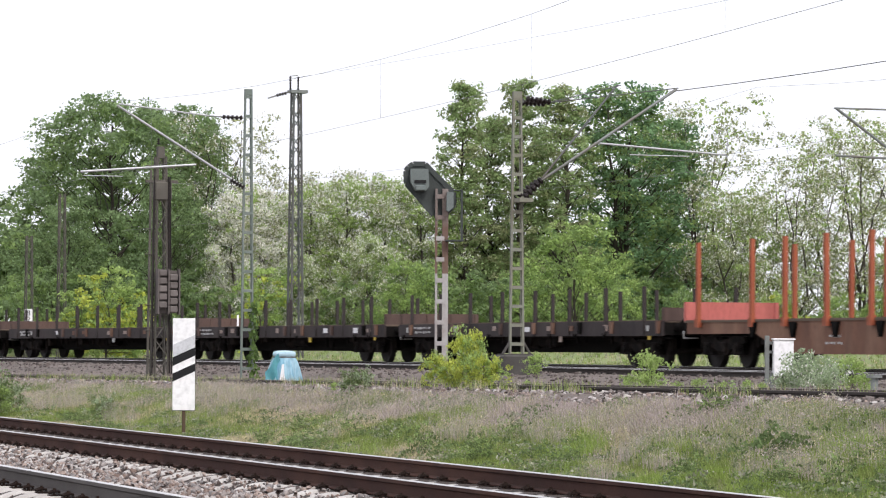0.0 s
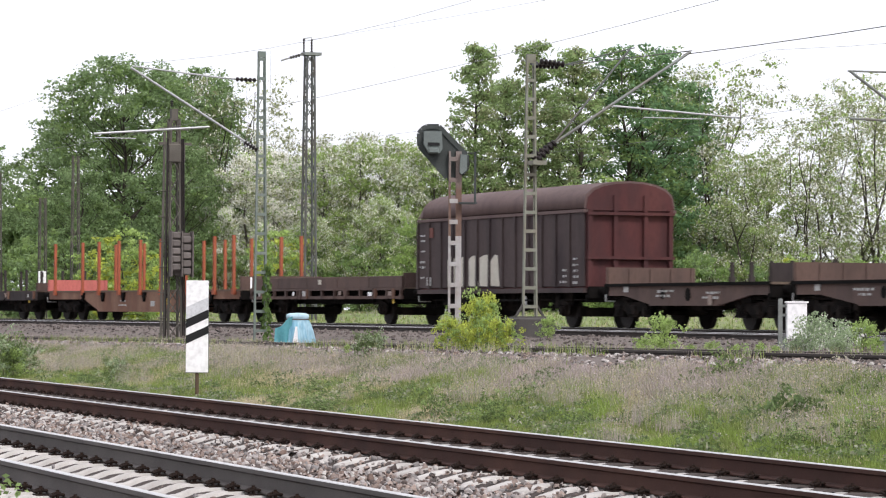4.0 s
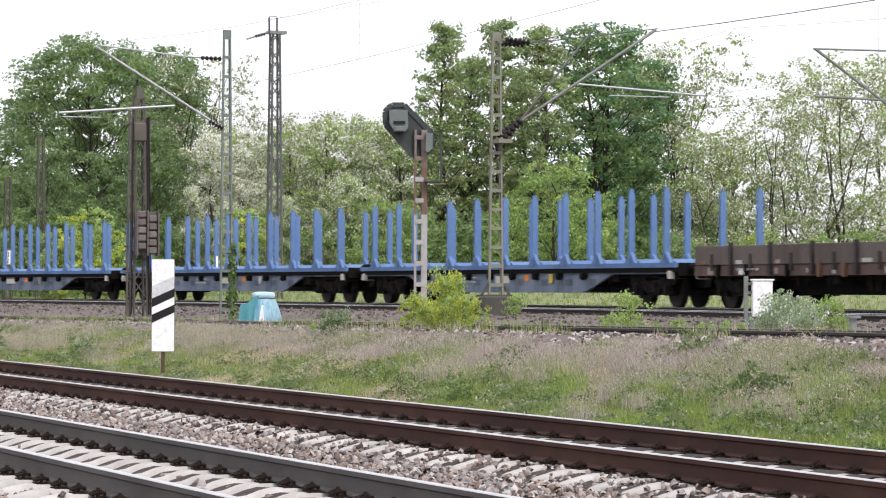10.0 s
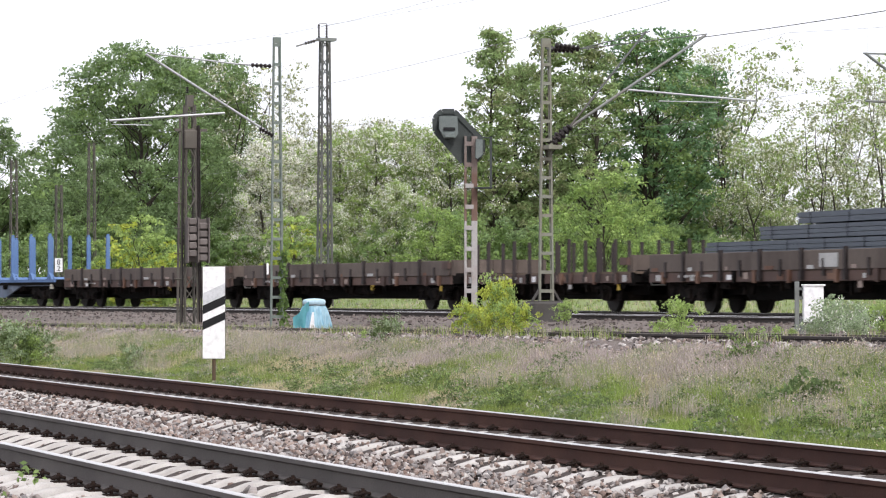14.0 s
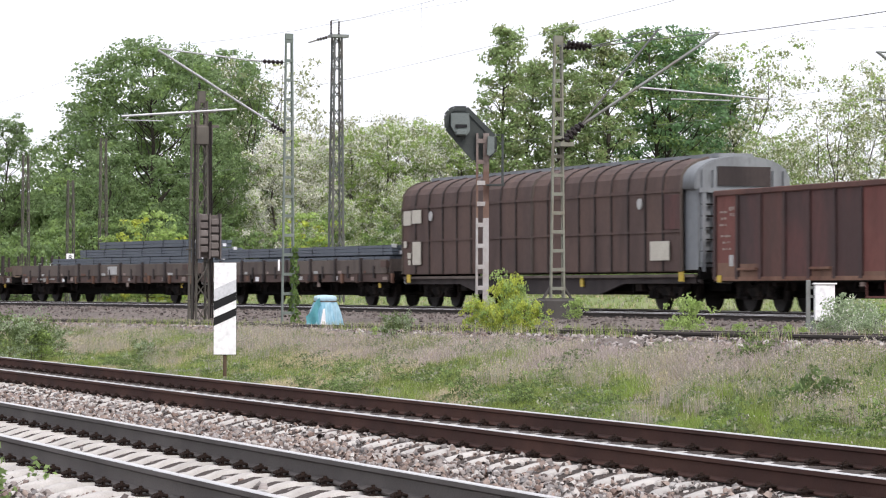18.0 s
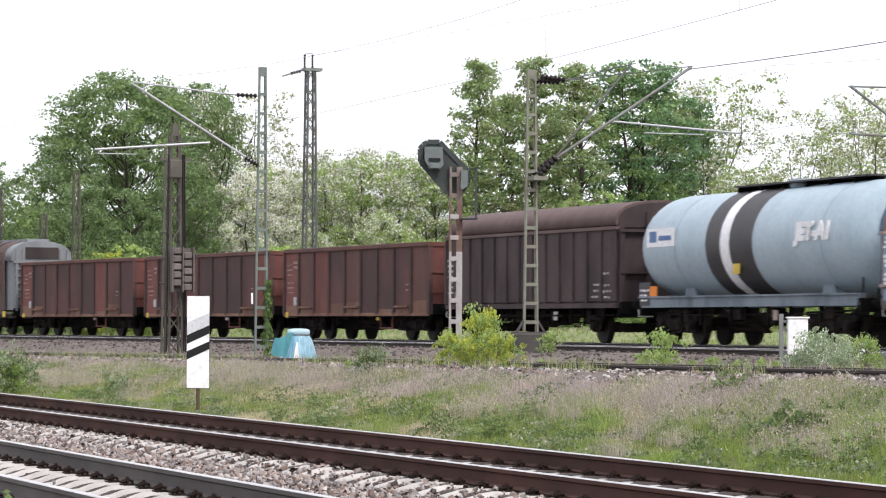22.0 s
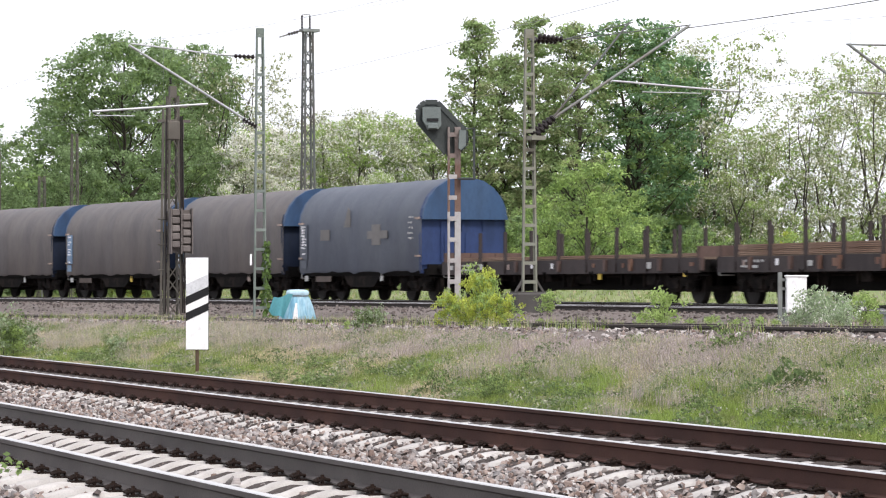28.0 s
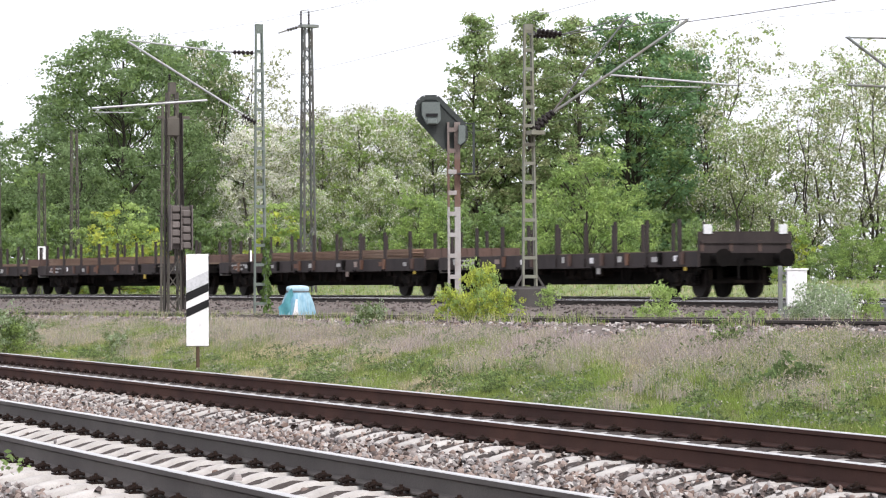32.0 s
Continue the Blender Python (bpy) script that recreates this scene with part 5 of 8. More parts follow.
# coil wagons under telescopic tarpaulin hoods
def coil_wagon(q0, q1, seed, tarp, label, last=False):
    w, b = wagon("coil_wagon", q0, q1, label, inset=2.2)
    e = b + 0.1
    hood_out = [(-1.38, 0.86), (-1.42, 1.0), (-1.42, 2.5), (-1.36, 2.85), (-1.2, 3.2), (-0.95, 3.48), (-0.6, 3.7), (-0.2, 3.79), (0.2, 3.79), (0.6, 3.7), (0.95, 3.48),
                (1.2, 3.2), (1.36, 2.85), (1.42, 2.5), (1.42, 1.0), (1.38, 0.86)]
    n = len(hood_out)
    s = Shape()
    r = random.Random(seed)
    stations = [-e + 0.3 + (2 * e - 0.6) * i / 26 for i in range(27)]
    for i, x in enumerate(stations):
        hoop = i % 6 == 0
        sag = 0.0 if hoop else -0.012 - r.uniform(0, 0.012)
        for y, z in hood_out:
            k = 1 + sag / 1.4 + 0.016 * noise.noise((x * 1.3, z * 1.1, seed)) + 0.008 * noise.noise((x * 4.0 + z, z * 0.8, seed + 9))
            dz = (0.0 if hoop else 0.05) + r.uniform(-0.03, 0.03) if z < 0.9 else sag
            s.v.append((x, y * k, z + dz))
    for i in range(len(stations) - 1):
        for j in range(n - 1):
            s.f.append((i * n + j, i * n + j + 1, (i + 1) * n + j + 1, (i + 1) * n + j))
            s.smooth.append(True)
    part("hood", s, tarp, w)
    part("inner_liner", Shape().prism([(y * 0.97, z * 0.99) for y, z in hood_out], -e + 0.55, e - 0.55, caps=True), M_BLACK, w)
    for sx in (-1, 1):
        x0, x1 = sorted((sx * (e - 0.5), sx * (e - 0.36)))
        # inner ends take the shade-darkened blue; only the upper hoop stays bluer
        em = M_ENDBLUE if last else M_ENDSHADE
        part("end_frame", Shape().prism([(y * 0.985, z - 0.02) for y, z in hood_out], x0, x1, smooth=False), em, w)
        part("end_hoop", Shape().prism([(y * 0.995, z - 0.008) for y, z in hood_out if z > 2.4], *sorted((sx * (e - 0.32), sx * (e - 0.14)))), M_HOOPBLUE, w, "blue hoop")
        for z in (2.52, 1.1):
            part("end_rail", Shape().box(min(sx * (e - 0.36), sx * (e - 0.3)), max(sx * (e - 0.36), sx * (e - 0.3)), -1.42, 1.42, z, z + 0.08), em, w)
        for y in (-0.7, 0.0, 0.7):
            part("end_rib", Shape().box(min(sx * (e - 0.36), sx * (e - 0.31)), max(sx * (e - 0.36), sx * (e - 0.31)), y - 0.05, y + 0.05, 1.0, 3.6), em, w)
        part("lock_handle", Shape().box(sx * (e - 0.5) - 0.12, sx * (e - 0.5) + 0.12, -1.5, -1.4, 2.5, 2.57), M_FADED, w)
        part("lock_handle", Shape().box(sx * (e - 0.5) - 0.12, sx * (e - 0.5) + 0.12, -1.5, -1.4, 1.35, 1.41), M_FADED, w)
    part("label_field", Shape().box(-e + 0.5, -e + 1.05, -1.455, -1.43, 1.35, 2.5), M_LABELBLUE if tarp is M_TARP else tarp, w)
    bars(w, "lettering", -e + 0.53, 2.45, 11, 0.46, M_LETTER, seed=seed, y=-1.462, gap=0.1)
    panel(w, -e + 0.5, -e + 0.95, 1.05, 1.3, M_LABELBLUE if tarp is M_TARP else tarp, y=-1.44)
    if last:
        part("sail_mark", Shape().plate([(-1.2, 2.35), (-0.6, 2.35), (-0.65, 2.9), (-0.8, 3.0)], -1.44, -1.43), M_TARP_PALE, w)
        panel(w, -3.3, -2.5, 1.95, 2.3, M_TARP_PALE, y=-1.44)
        panel(w, 0.9, 2.6, 1.95, 2.2, M_TARP_PALE, y=-1.44)
        panel(w, 1.3, 2.0, 1.75, 2.4, M_TARP_PALE, y=-1.442)
        bars(w, "lettering", e - 1.35, 2.6, 6, 0.5, seed=9, y=-1.45)
        part("end_emblem", Shape().tube((e - 0.33, -0.35, 3.08), (e - 0.29, -0.35, 3.08), 0.15, n=14), M_OLDRUST, w)
        for y in (-0.35, 0.35):
            part("end_door", Shape().box(e - 0.3, e - 0.27, y - 0.3, y + 0.3, 1.25, 2.1), M_ENDBLUE, w)
    part("deck_frame", Shape().box(-b, b, -1.3, 1.3, 0.78, 0.98), M_BLACK, w)
    for y in (-1.25, 1.25):
        part("belly_plate", Shape().plate([(-1.7, 0.82), (1.7, 0.82), (1.0, 0.42), (-1.0, 0.42)], y - 0.03, y + 0.03), M_HOOPBLUE if seed == 1 else M_GEAR, w)
    panel(w, -b + 0.45, -b + 0.75, 0.62, 0.8, M_WHITE, y=-1.33)
    panel(w, -b + 1.5, -b + 2.9, 0.6, 0.78, M_BROWN_DUST, y=-1.33)
    gear(w, b, seed)


for i in range(4):
    coil_wagon(70.35 if i == 0 else 70.45 + 12.17 * i, 70.45 + 12.17 * (i + 1), i + 1, M_TARP, "coil wagon under a taut grey-brown tarpaulin hood")
coil_wagon(119.13, 131.4, 7, M_TARP_BLUE, "coil wagon under a dark blue-grey hood with deep blue end wall", last=True)


# stake flats loaded with rusty plates
def plate_flat(q0, q1, seed, label, load, last=False):
    w, b = stake_flat(q0, q1, seed, label, stake_top=2.0, flap=1.45, dark=M_DARKBROWN, flapmat=M_BROWN, n=9)
    r = random.Random(seed)
    for x0, x1, z in load:
        k = 0
        while k * 0.045 < z:
            plate = Shape().box(x0 + r.uniform(0, 0.3), x1 - r.uniform(0, 0.3), -1.05 + r.uniform(0, 0.08), 1.05 - r.uniform(0, 0.08), 1.2 + k * 0.045, 1.2 + k * 0.045 + 0.036)
            part("steel_plate", plate, M_TIMBER, w)
            k += 1
    if last:
        part("tail_end_wall", Shape().box(b - 0.06, b, -1.3, 1.3, 1.12, 1.66).box(b - 0.02, b + 0.05, -1.25, 1.25, 1.36, 1.42), M_DARKBROWN, w)
        for y in (-1.05, 1.05):
            part("tail_lamp_plate", Shape().box(b, b + 0.04, y - 0.11, y + 0.11, 1.6, 1.84), M_BAREND, w)
    return w, b


plate_flat(131.4, 150.7, 21, "dark stake flat wagon with a few rusty plates", [(-8.2, 8.6, 0.09)])
plate_flat(150.7, 170.55, 22, "dark stake flat wagon loaded with rusty plates", [(-9.0, 8.9, 0.27)])
plate_flat(170.55, 190.5, 23, "dark stake flat wagon loaded with rusty plates", [(-8.9, 7.6, 0.27)])
plate_flat(190.5, 210.1, 24, "last dark stake flat wagon, empty, with end lamps", [], last=True)


# ---- masts, signal, signs ----
M_GALV = material("weathered galvanised steel", (0.24, 0.26, 0.25), 0.6, 0.3, second=(0.17, 0.18, 0.17), scale=3, third=(0.16, 0.12, 0.09), third_scale=1.2, third_amount=0.5, fine=40)
M_GALV_DARK = material("dark weathered steel", (0.15, 0.16, 0.155), 0.7, 0.2, second=(0.10, 0.105, 0.10), scale=3, third=(0.12, 0.09, 0.07), third_scale=1.2, third_amount=0.5, fine=40)
M_OLIVE = material("olive grey mast paint", (0.235, 0.245, 0.20), 0.75, second=(0.17, 0.175, 0.14), scale=3, third=(0.20, 0.14, 0.09), third_scale=0.9, third_amount=0.35, fine=40)
M_GREENGREY = material("green grey mast paint", (0.17, 0.205, 0.18), 0.75, second=(0.12, 0.15, 0.13), scale=3, third=(0.26, 0.28, 0.26), third_scale=0.9, third_amount=0.4, fine=40)
M_MASTBROWN = material("brown grey mast steel", (0.105, 0.10, 0.085), 0.85, second=(0.075, 0.065, 0.055), scale=3, third=(0.17, 0.15, 0.13), third_amount=0.5, fine=40)
M_BOXGREY = material("grey brown cable box", (0.17, 0.15, 0.14), 0.8, second=(0.11, 0.095, 0.085), scale=4, fine=40, random_amount=0.15)
M_TUBE = material("pale aluminium tube", (0.55, 0.56, 0.57), 0.45, 0.6, second=(0.42, 0.43, 0.43), scale=2, fine=30)
M_INSULATOR = material("dark glazed insulator", (0.016, 0.012, 0.012), 0.35, second=(0.03, 0.02, 0.017), scale=8, fine=30)
M_WIRE = material("weathered copper wire", (0.28, 0.29, 0.28), 0.6, 0.3, fine=20)
M_CONCRETE = material("dirty concrete", (0.16, 0.15, 0.14), 0.95, second=(0.11, 0.10, 0.095), scale=4, fine=40, bump=0.5)
M_FOOTING = material("dark stained footing", (0.09, 0.085, 0.08), 0.95, second=(0.06, 0.055, 0.05), scale=4, fine=40, bump=0.5)
M_BOARD = material("white enamel", (0.9, 0.9, 0.9), 0.4, second=(0.87, 0.87, 0.87), scale=2, fine=12, bump=0.03)
M_STRIPE = material("black stripe paint", (0.014, 0.014, 0.015), 0.5, fine=20, bump=0.03)
M_STRIPE_GREY = material("faded reflective stripe", (0.60, 0.61, 0.63), 0.4, second=(0.68, 0.69, 0.71), scale=5, fine=30, bump=0.03)
M_POSTWOOD = material("brown post", (0.11, 0.075, 0.05), 0.85, second=(0.08, 0.055, 0.04), scale=4, fine=40)
M_SIGNAL = material("grey green signal paint", (0.05, 0.058, 0.056), 0.6, second=(0.075, 0.085, 0.08), scale=3, fine=30)
M_SIGNALBOX = material("pale grey green housing", (0.17, 0.20, 0.19), 0.5, second=(0.13, 0.15, 0.145), scale=3, fine=30)
M_RUSTMAST = material("rusted mast channel", (0.15, 0.092, 0.072), 0.8, second=(0.24, 0.17, 0.13), scale=2.2, third=(0.32, 0.31, 0.30), third_scale=0.5, third_amount=0.8, fine=40)
M_PALEPAINT = material("flaking pale grey paint", (0.42, 0.41, 0.40), 0.7, second=(0.26, 0.2, 0.17), scale=4, third=(0.5, 0.5, 0.49), third_amount=0.5, fine=40)
M_TARPTEAL = material("teal tarpaulin underside", (0.10, 0.33, 0.38), 0.55, second=(0.17, 0.42, 0.47), scale=6, third=(0.07, 0.26, 0.28), third_scale=3, third_amount=0.6, fine=20, bump=0.4)
# upright pale and dark streaks paint light and shade of folds onto the cloth
M_TARPCLOTH = material("light blue tarpaulin", (0.15, 0.34, 0.46), 0.5, second=(0.30, 0.53, 0.62), scale=12, amount=0.9, third=(0.40, 0.58, 0.66), third_scale=6, third_amount=0.7, stretch=(1, 1, 0.25), fine=20, bump=0.4)


def seen_at(x, dist, z=None):
    """A spot dist metres ahead; x counts along the picture's width of the level view ahead."""
    px = (x - 784) / 5800 * dist
    return Vector((px, dist, ground_height(px, dist) if z is None else z))


def ladder_mast(name, spot, height, w0, w1, leg, mat, label, battens=12, turn=0.0, foot=0.0):
    """A flat mast of two channels joined by battens, tapering upwards."""
    m = thing(name, Matrix.Translation(spot) @ pose(0, 0, 0, 0, 0, turn), label, "railway mast")
    for sx in (-1, 1):
        s = Shape().beam((sx * w0 / 2, 0, foot), (sx * w1 / 2, 0, height), leg, leg * 1.6, up=(0, 1, 0))
        s.beam((sx * (w0 / 2 - leg * 0.7), leg * 0.6, foot), (sx * (w1 / 2 - leg * 0.7), leg * 0.6, height), leg * 0.5, leg * 0.3, up=(0, 1, 0))
        part("channel", s, mat, m)
    for i in range(battens):
        k = (i + 0.6) / battens
        z = foot + (height - foot) * k
        ww = (w0 + (w1 - w0) * k) / 2
        part("batten", Shape().box(-ww - leg / 2, ww + leg / 2, -leg * 0.9, -leg * 0.75, z - 0.04, z + 0.04).box(-ww - leg / 2, ww + leg / 2, leg * 0.75, leg * 0.9, z - 0.04, z + 0.04), mat, m)
    part("mast_cap", Shape().box(-w1 / 2 - leg / 2, w1 / 2 + leg / 2, -leg, leg, height - 0.16, height), mat, m)
    return m


def lattice_mast(name, spot, height, w0, w1, leg, mat, label, bays=10, turn=0.0):
    """A square mast: four angle legs with zigzag bracing."""
    m = thing(name, Matrix.Translation(spot) @ pose(0, 0, 0, 0, 0, turn), label, "railway mast")
    for sx in (-1, 1):
        for sy in (-1, 1):
            part("leg", Shape().beam((sx * w0 / 2, sy * w0 / 2, -0.1), (sx * w1 / 2, sy * w1 / 2, height), leg), mat, m)
    for f in range(4):
        for i in range(bays):
            a, b = i / bays, (i + 1) / bays
            wa, wb = (w0 + (w1 - w0) * a) / 2, (w0 + (w1 - w0) * b) / 2
            sg = 1 if i % 2 else -1
            pa, pb = (sg * wa, -wa, height * a), (-sg * wb, -wb, height * b)
            rot = Matrix.Rotation(math.pi / 2 * f, 3, "Z")
            part("brace", Shape().beam(rot @ Vector(pa), rot @ Vector(pb), leg * 0.5), mat, m)
    return m


def insulator(parent, p, q, n=5, r=0.07):
    """A string of sheds between two points."""
    p, q = Vector(p), Vector(q)
    d = (q - p).normalized()
    u = d.cross(Vector((0, 0, 1)) if abs(d.z) < 0.9 else Vector((1, 0, 0))).normalized()
    v = d.cross(u)
    rings = [(0.0, 0.01)]
    for i in range(n):
        rings += [((i + 0.1) / n, r * 0.45), ((i + 0.3) / n, r), ((i + 0.65) / n, r), ((i + 0.8) / n, r * 0.45)]
    rings.append((1.0, 0.01))
    s = Shape()
    s.add([p + (q - p) * k + (u * math.cos(2 * math.pi * j / 12) + v * math.sin(2 * math.pi * j / 12)) * rr for k, rr in rings for j in range(12)],
          [(i * 12 + j, i * 12 + (j + 1) % 12, (i + 1) * 12 + (j + 1) % 12, (i + 1) * 12 + j) for i in range(len(rings) - 1) for j in range(12)])
    return part("insulator", s, M_INSULATOR, parent)


# mast B carries a bracket out over the siding
HEAD = math.degrees(train_heading(0))
spot = seen_at(407, 88)
mB = ladder_mast("catenary_mast", spot, 7.83, 0.33, 0.17, 0.045, M_GREENGREY, "grey-green battened catenary mast with a pale tube bracket", 15, HEAD)
part("bracket_strut", Shape().tube((-0.25, 0, 5.27), (-3.66, 0, 7.28), 0.032, n=8), M_TUBE, mB)
part("top_stay", Shape().tube((-1.1, 0, 7.08), (-3.62, 0, 7.32), 0.022, n=8), M_TUBE, mB)
part("registration_tube", Shape().tube((-1.47, 0, 5.76), (-4.65, 0, 5.5), 0.03, n=8), M_TUBE, mB)
part("registration_arm", Shape().tube((-3.5, 0, 5.4), (-4.58, 0, 5.4), 0.014, n=6), M_TUBE, mB)
insulator(mB, (-0.15, 0, 7.05), (-0.75, 0, 7.06), 5, 0.06)
insulator(mB, (-0.1, 0, 5.17), (-0.5, 0, 5.38), 5, 0.07)
part("stay_wire", Shape().tube((-0.75, 0, 7.06), (-1.12, 0, 7.08), 0.02, n=6), M_WIRE, mB)
part("sign_plate", Shape().box(-0.31, -0.26, -0.08, -0.06, 1.45, 1.75), M_BOARD, mB)
ivy = Shape()
rv = random.Random(3)
M_LEAF_IVY = material("ivy leaf", (0.09, 0.15, 0.04), 0.7, island=0.3, fine=10, bump=0)
for i in range(240):
    z = rv.uniform(0, 2.1)
    x, y = 0.17 + rv.uniform(-0.12, 0.14) * (1.2 - z / 3), rv.uniform(-0.16, 0.16)
    a = rv.uniform(0, 6.28)
    d = 0.05
    ivy.add([(x - d * math.cos(a), y - d * math.sin(a), z - 0.03), (x + d * math.cos(a), y, z - 0.04), (x + d * 0.6, y + d * math.sin(a), z + 0.05), (x - d * 0.6, y - 0.02, z + 0.05)], [(0, 1, 2, 3)])
tagged(part("ivy", ivy, M_LEAF_IVY, mB, "green climbing ivy"), kind="stuff")

# mast A: an old square mast with cable boxes
spot = seen_at(252, 97)
mA = lattice_mast("lattice_mast", spot, 6.5, 0.42, 0.26, 0.058, M_MASTBROWN, "brown-grey square lattice mast with stacked cable boxes", 12, HEAD)
part("side_post", Shape().beam((-0.40, -0.1, -0.05), (-0.32, -0.1, 6.1), 0.06), M_MASTBROWN, mA)
for i in range(2):
    for j in range(5):
        part("cable_box", Shape().block(-0.2 + i * 0.33, 0.06 + i * 0.33, -0.58, -0.4, 2.0 + j * 0.235 - i * 0.13, 2.2 + j * 0.235 - i * 0.13, 0.03), M_BOXGREY, mA)
rack = Shape().box(-0.22, 0.41, -0.4, -0.36, 1.86, 3.12)
for x in (-0.215, 0.1, 0.43):
    rack.box(x - 0.02, x + 0.02, -0.6, -0.36, 1.82, 3.16)
part("box_rack", rack, M_BOXGREY, mA)
for k in range(6):
    part("step_iron", Shape().tube((-0.5, -0.14, 0.6 + 0.75 * k), (-0.2, -0.14, 0.6 + 0.75 * k), 0.02, n=6), M_MASTBROWN, mA)
for x, r in ((-0.3, 0.022), (0.24, 0.03), (0.3, 0.02)):
    part("cable", Shape().tube((x, -0.25, 0.0), (x * 0.8, -0.2, 5.9), r, n=6), M_INSULATOR, mA)
part("switch_head", Shape().block(-0.22, 0.3, -0.2, 0.12, 5.2, 5.75, 0.03).box(-0.5, 0.5, -0.16, -0.1, 5.72, 5.8), M_MASTBROWN, mA)
part("mast_cap", Shape().box(-0.1, 0.1, -0.1, 0.1, 6.45, 6.8), M_MASTBROWN, mA)
insulator(mA, (-0.1, -0.1, 6.85), (-0.1, -0.1, 7.05), 3, 0.05)
part("cross_arm", Shape().beam((-0.45, 0, 6.2), (0.45, 0, 6.2), 0.07), M_MASTBROWN, mA)

# mast C: a tall tapered mast behind the train
spot = seen_at(492, 131)
mC = lattice_mast("tall_lattice_mast", spot, 10.65, 0.5, 0.3, 0.07, M_GALV_DARK, "tall grey lattice mast behind the train", 20, HEAD)
part("head_plate", Shape().box(-0.3, 0.42, -0.25, 0.25, 10.62, 10.74), M_GALV, mC)
part("head_arm", Shape().beam((-0.25, 0, 10.68), (-1.2, 0, 10.38), 0.06), M_GALV, mC)
insulator(mC, (-0.85, 0, 10.5), (-0.4, 0, 10.62), 4, 0.07)
for x in (-0.25, 0.08):
    insulator(mC, (x, 0, 10.74), (x, 0, 11.3), 5, 0.05)
part("head_wire", Shape().tube((-0.25, 0, 11.3), (0.08, 0, 11.34), 0.02, n=6), M_WIRE, mC)

# mast D on its concrete foot, with two brackets over the main line
spot = seen_at(884, 78)
mD = ladder_mast("catenary_mast", spot, 6.75, 0.34, 0.18, 0.047, M_OLIVE, "olive-grey battened catenary mast on a concrete foot", 14, HEAD, foot=0.46)
part("foundation", Shape().block(-0.5, 0.5, -0.42, 0.42, -0.2, 0.47, 0.04), M_FOOTING, mD)
part("foot_plate", Shape().beam((-0.38, 0, 0.46), (-0.16, 0, 0.8), 0.05).beam((0.38, 0, 0.46), (0.16, 0, 0.8), 0.05).box(-0.42, 0.42, -0.2, 0.2, 0.46, 0.5), M_FOOTING, mD)
part("bracket_strut", Shape().tube((0.35, 0.05, 4.45), (4.25, 0.05, 6.95), 0.036, n=8), M_GALV, mD)
part("bracket_strut", Shape().tube((0.35, -0.35, 4.5), (2.4, -0.5, 6.95), 0.026, n=8), M_GALV_DARK, mD)
part("top_stay", Shape().tube((0.75, 0.05, 6.5), (4.3, 0.05, 6.98), 0.013, n=8), M_GALV_DARK, mD)
part("top_stay", Shape().tube((0.75, -0.3, 6.5), (2.5, -0.5, 6.95), 0.013, n=8), M_GALV_DARK, mD)
part("registration_tube", Shape().tube((2.1, 0.05, 5.58), (5.6, 0.05, 5.38), 0.025, n=8), M_TUBE, mD)
part("registration_arm", Shape().tube((3.0, 0.05, 5.32), (4.6, 0.05, 5.32), 0.015, n=6), M_TUBE, mD)
part("pull_off", Shape().beam((0.0, 0, 6.52), (0.16, 0, 6.52), 0.07), M_GALV_DARK, mD)
insulator(mD, (0.12, 0.05, 6.5), (0.75, 0.05, 6.5), 6, 0.085)
insulator(mD, (0.1, -0.3, 6.56), (0.75, -0.3, 6.5), 6, 0.075)
insulator(mD, (0.05, 0.05, 4.26), (0.6, 0.05, 4.61), 5, 0.1)
insulator(mD, (0.05, -0.33, 4.2), (0.5, -0.36, 4.66), 5, 0.09)
part("bracket_hinge", Shape().box(-0.1, 0.25, -0.4, 0.12, 4.1, 4.2), M_OLIVE, mD)

# a bracket that reaches into view from a mast further along
tip = Vector((8.714, 76.0, 7.03))
h_ = 0.33
spot = Vector((tip.x + 3.6 * math.cos(h_), tip.y + 3.6 * math.sin(h_), 0))
spot.z = ground_height(spot.x, spot.y)
zt = tip.z - spot.z
mE = ladder_mast("catenary_mast", spot, zt + 0.5, 0.36, 0.18, 0.07, M_OLIVE, "olive-grey battened catenary mast beyond the main line", 14, math.degrees(h_))
part("bracket_strut", Shape().tube((-0.2, 0, zt - 2.3), (-3.6, 0, zt), 0.035, n=8), M_GALV, mE)
part("top_stay", Shape().tube((-0.2, 0, zt), (-3.65, 0, zt), 0.022, n=8), M_GALV, mE)
part("registration_tube", Shape().tube((-1.6, 0, zt - 1.16), (-3.6, 0, zt - 1.1), 0.03, n=8), M_GALV, mE)

# small masts far down the line
for x, d, top in ((78, 148, 250), (20, 150, 245), (-60, 152, 200)):
    spot = seen_at(x, d)
    lattice_mast("distant_mast", spot, EYE + (441 - (170 if x == 78 else top)) * d / 5800 - spot.z, 0.36, 0.24, 0.04, M_MASTBROWN, "thin brown mast far down the line", 12, HEAD)

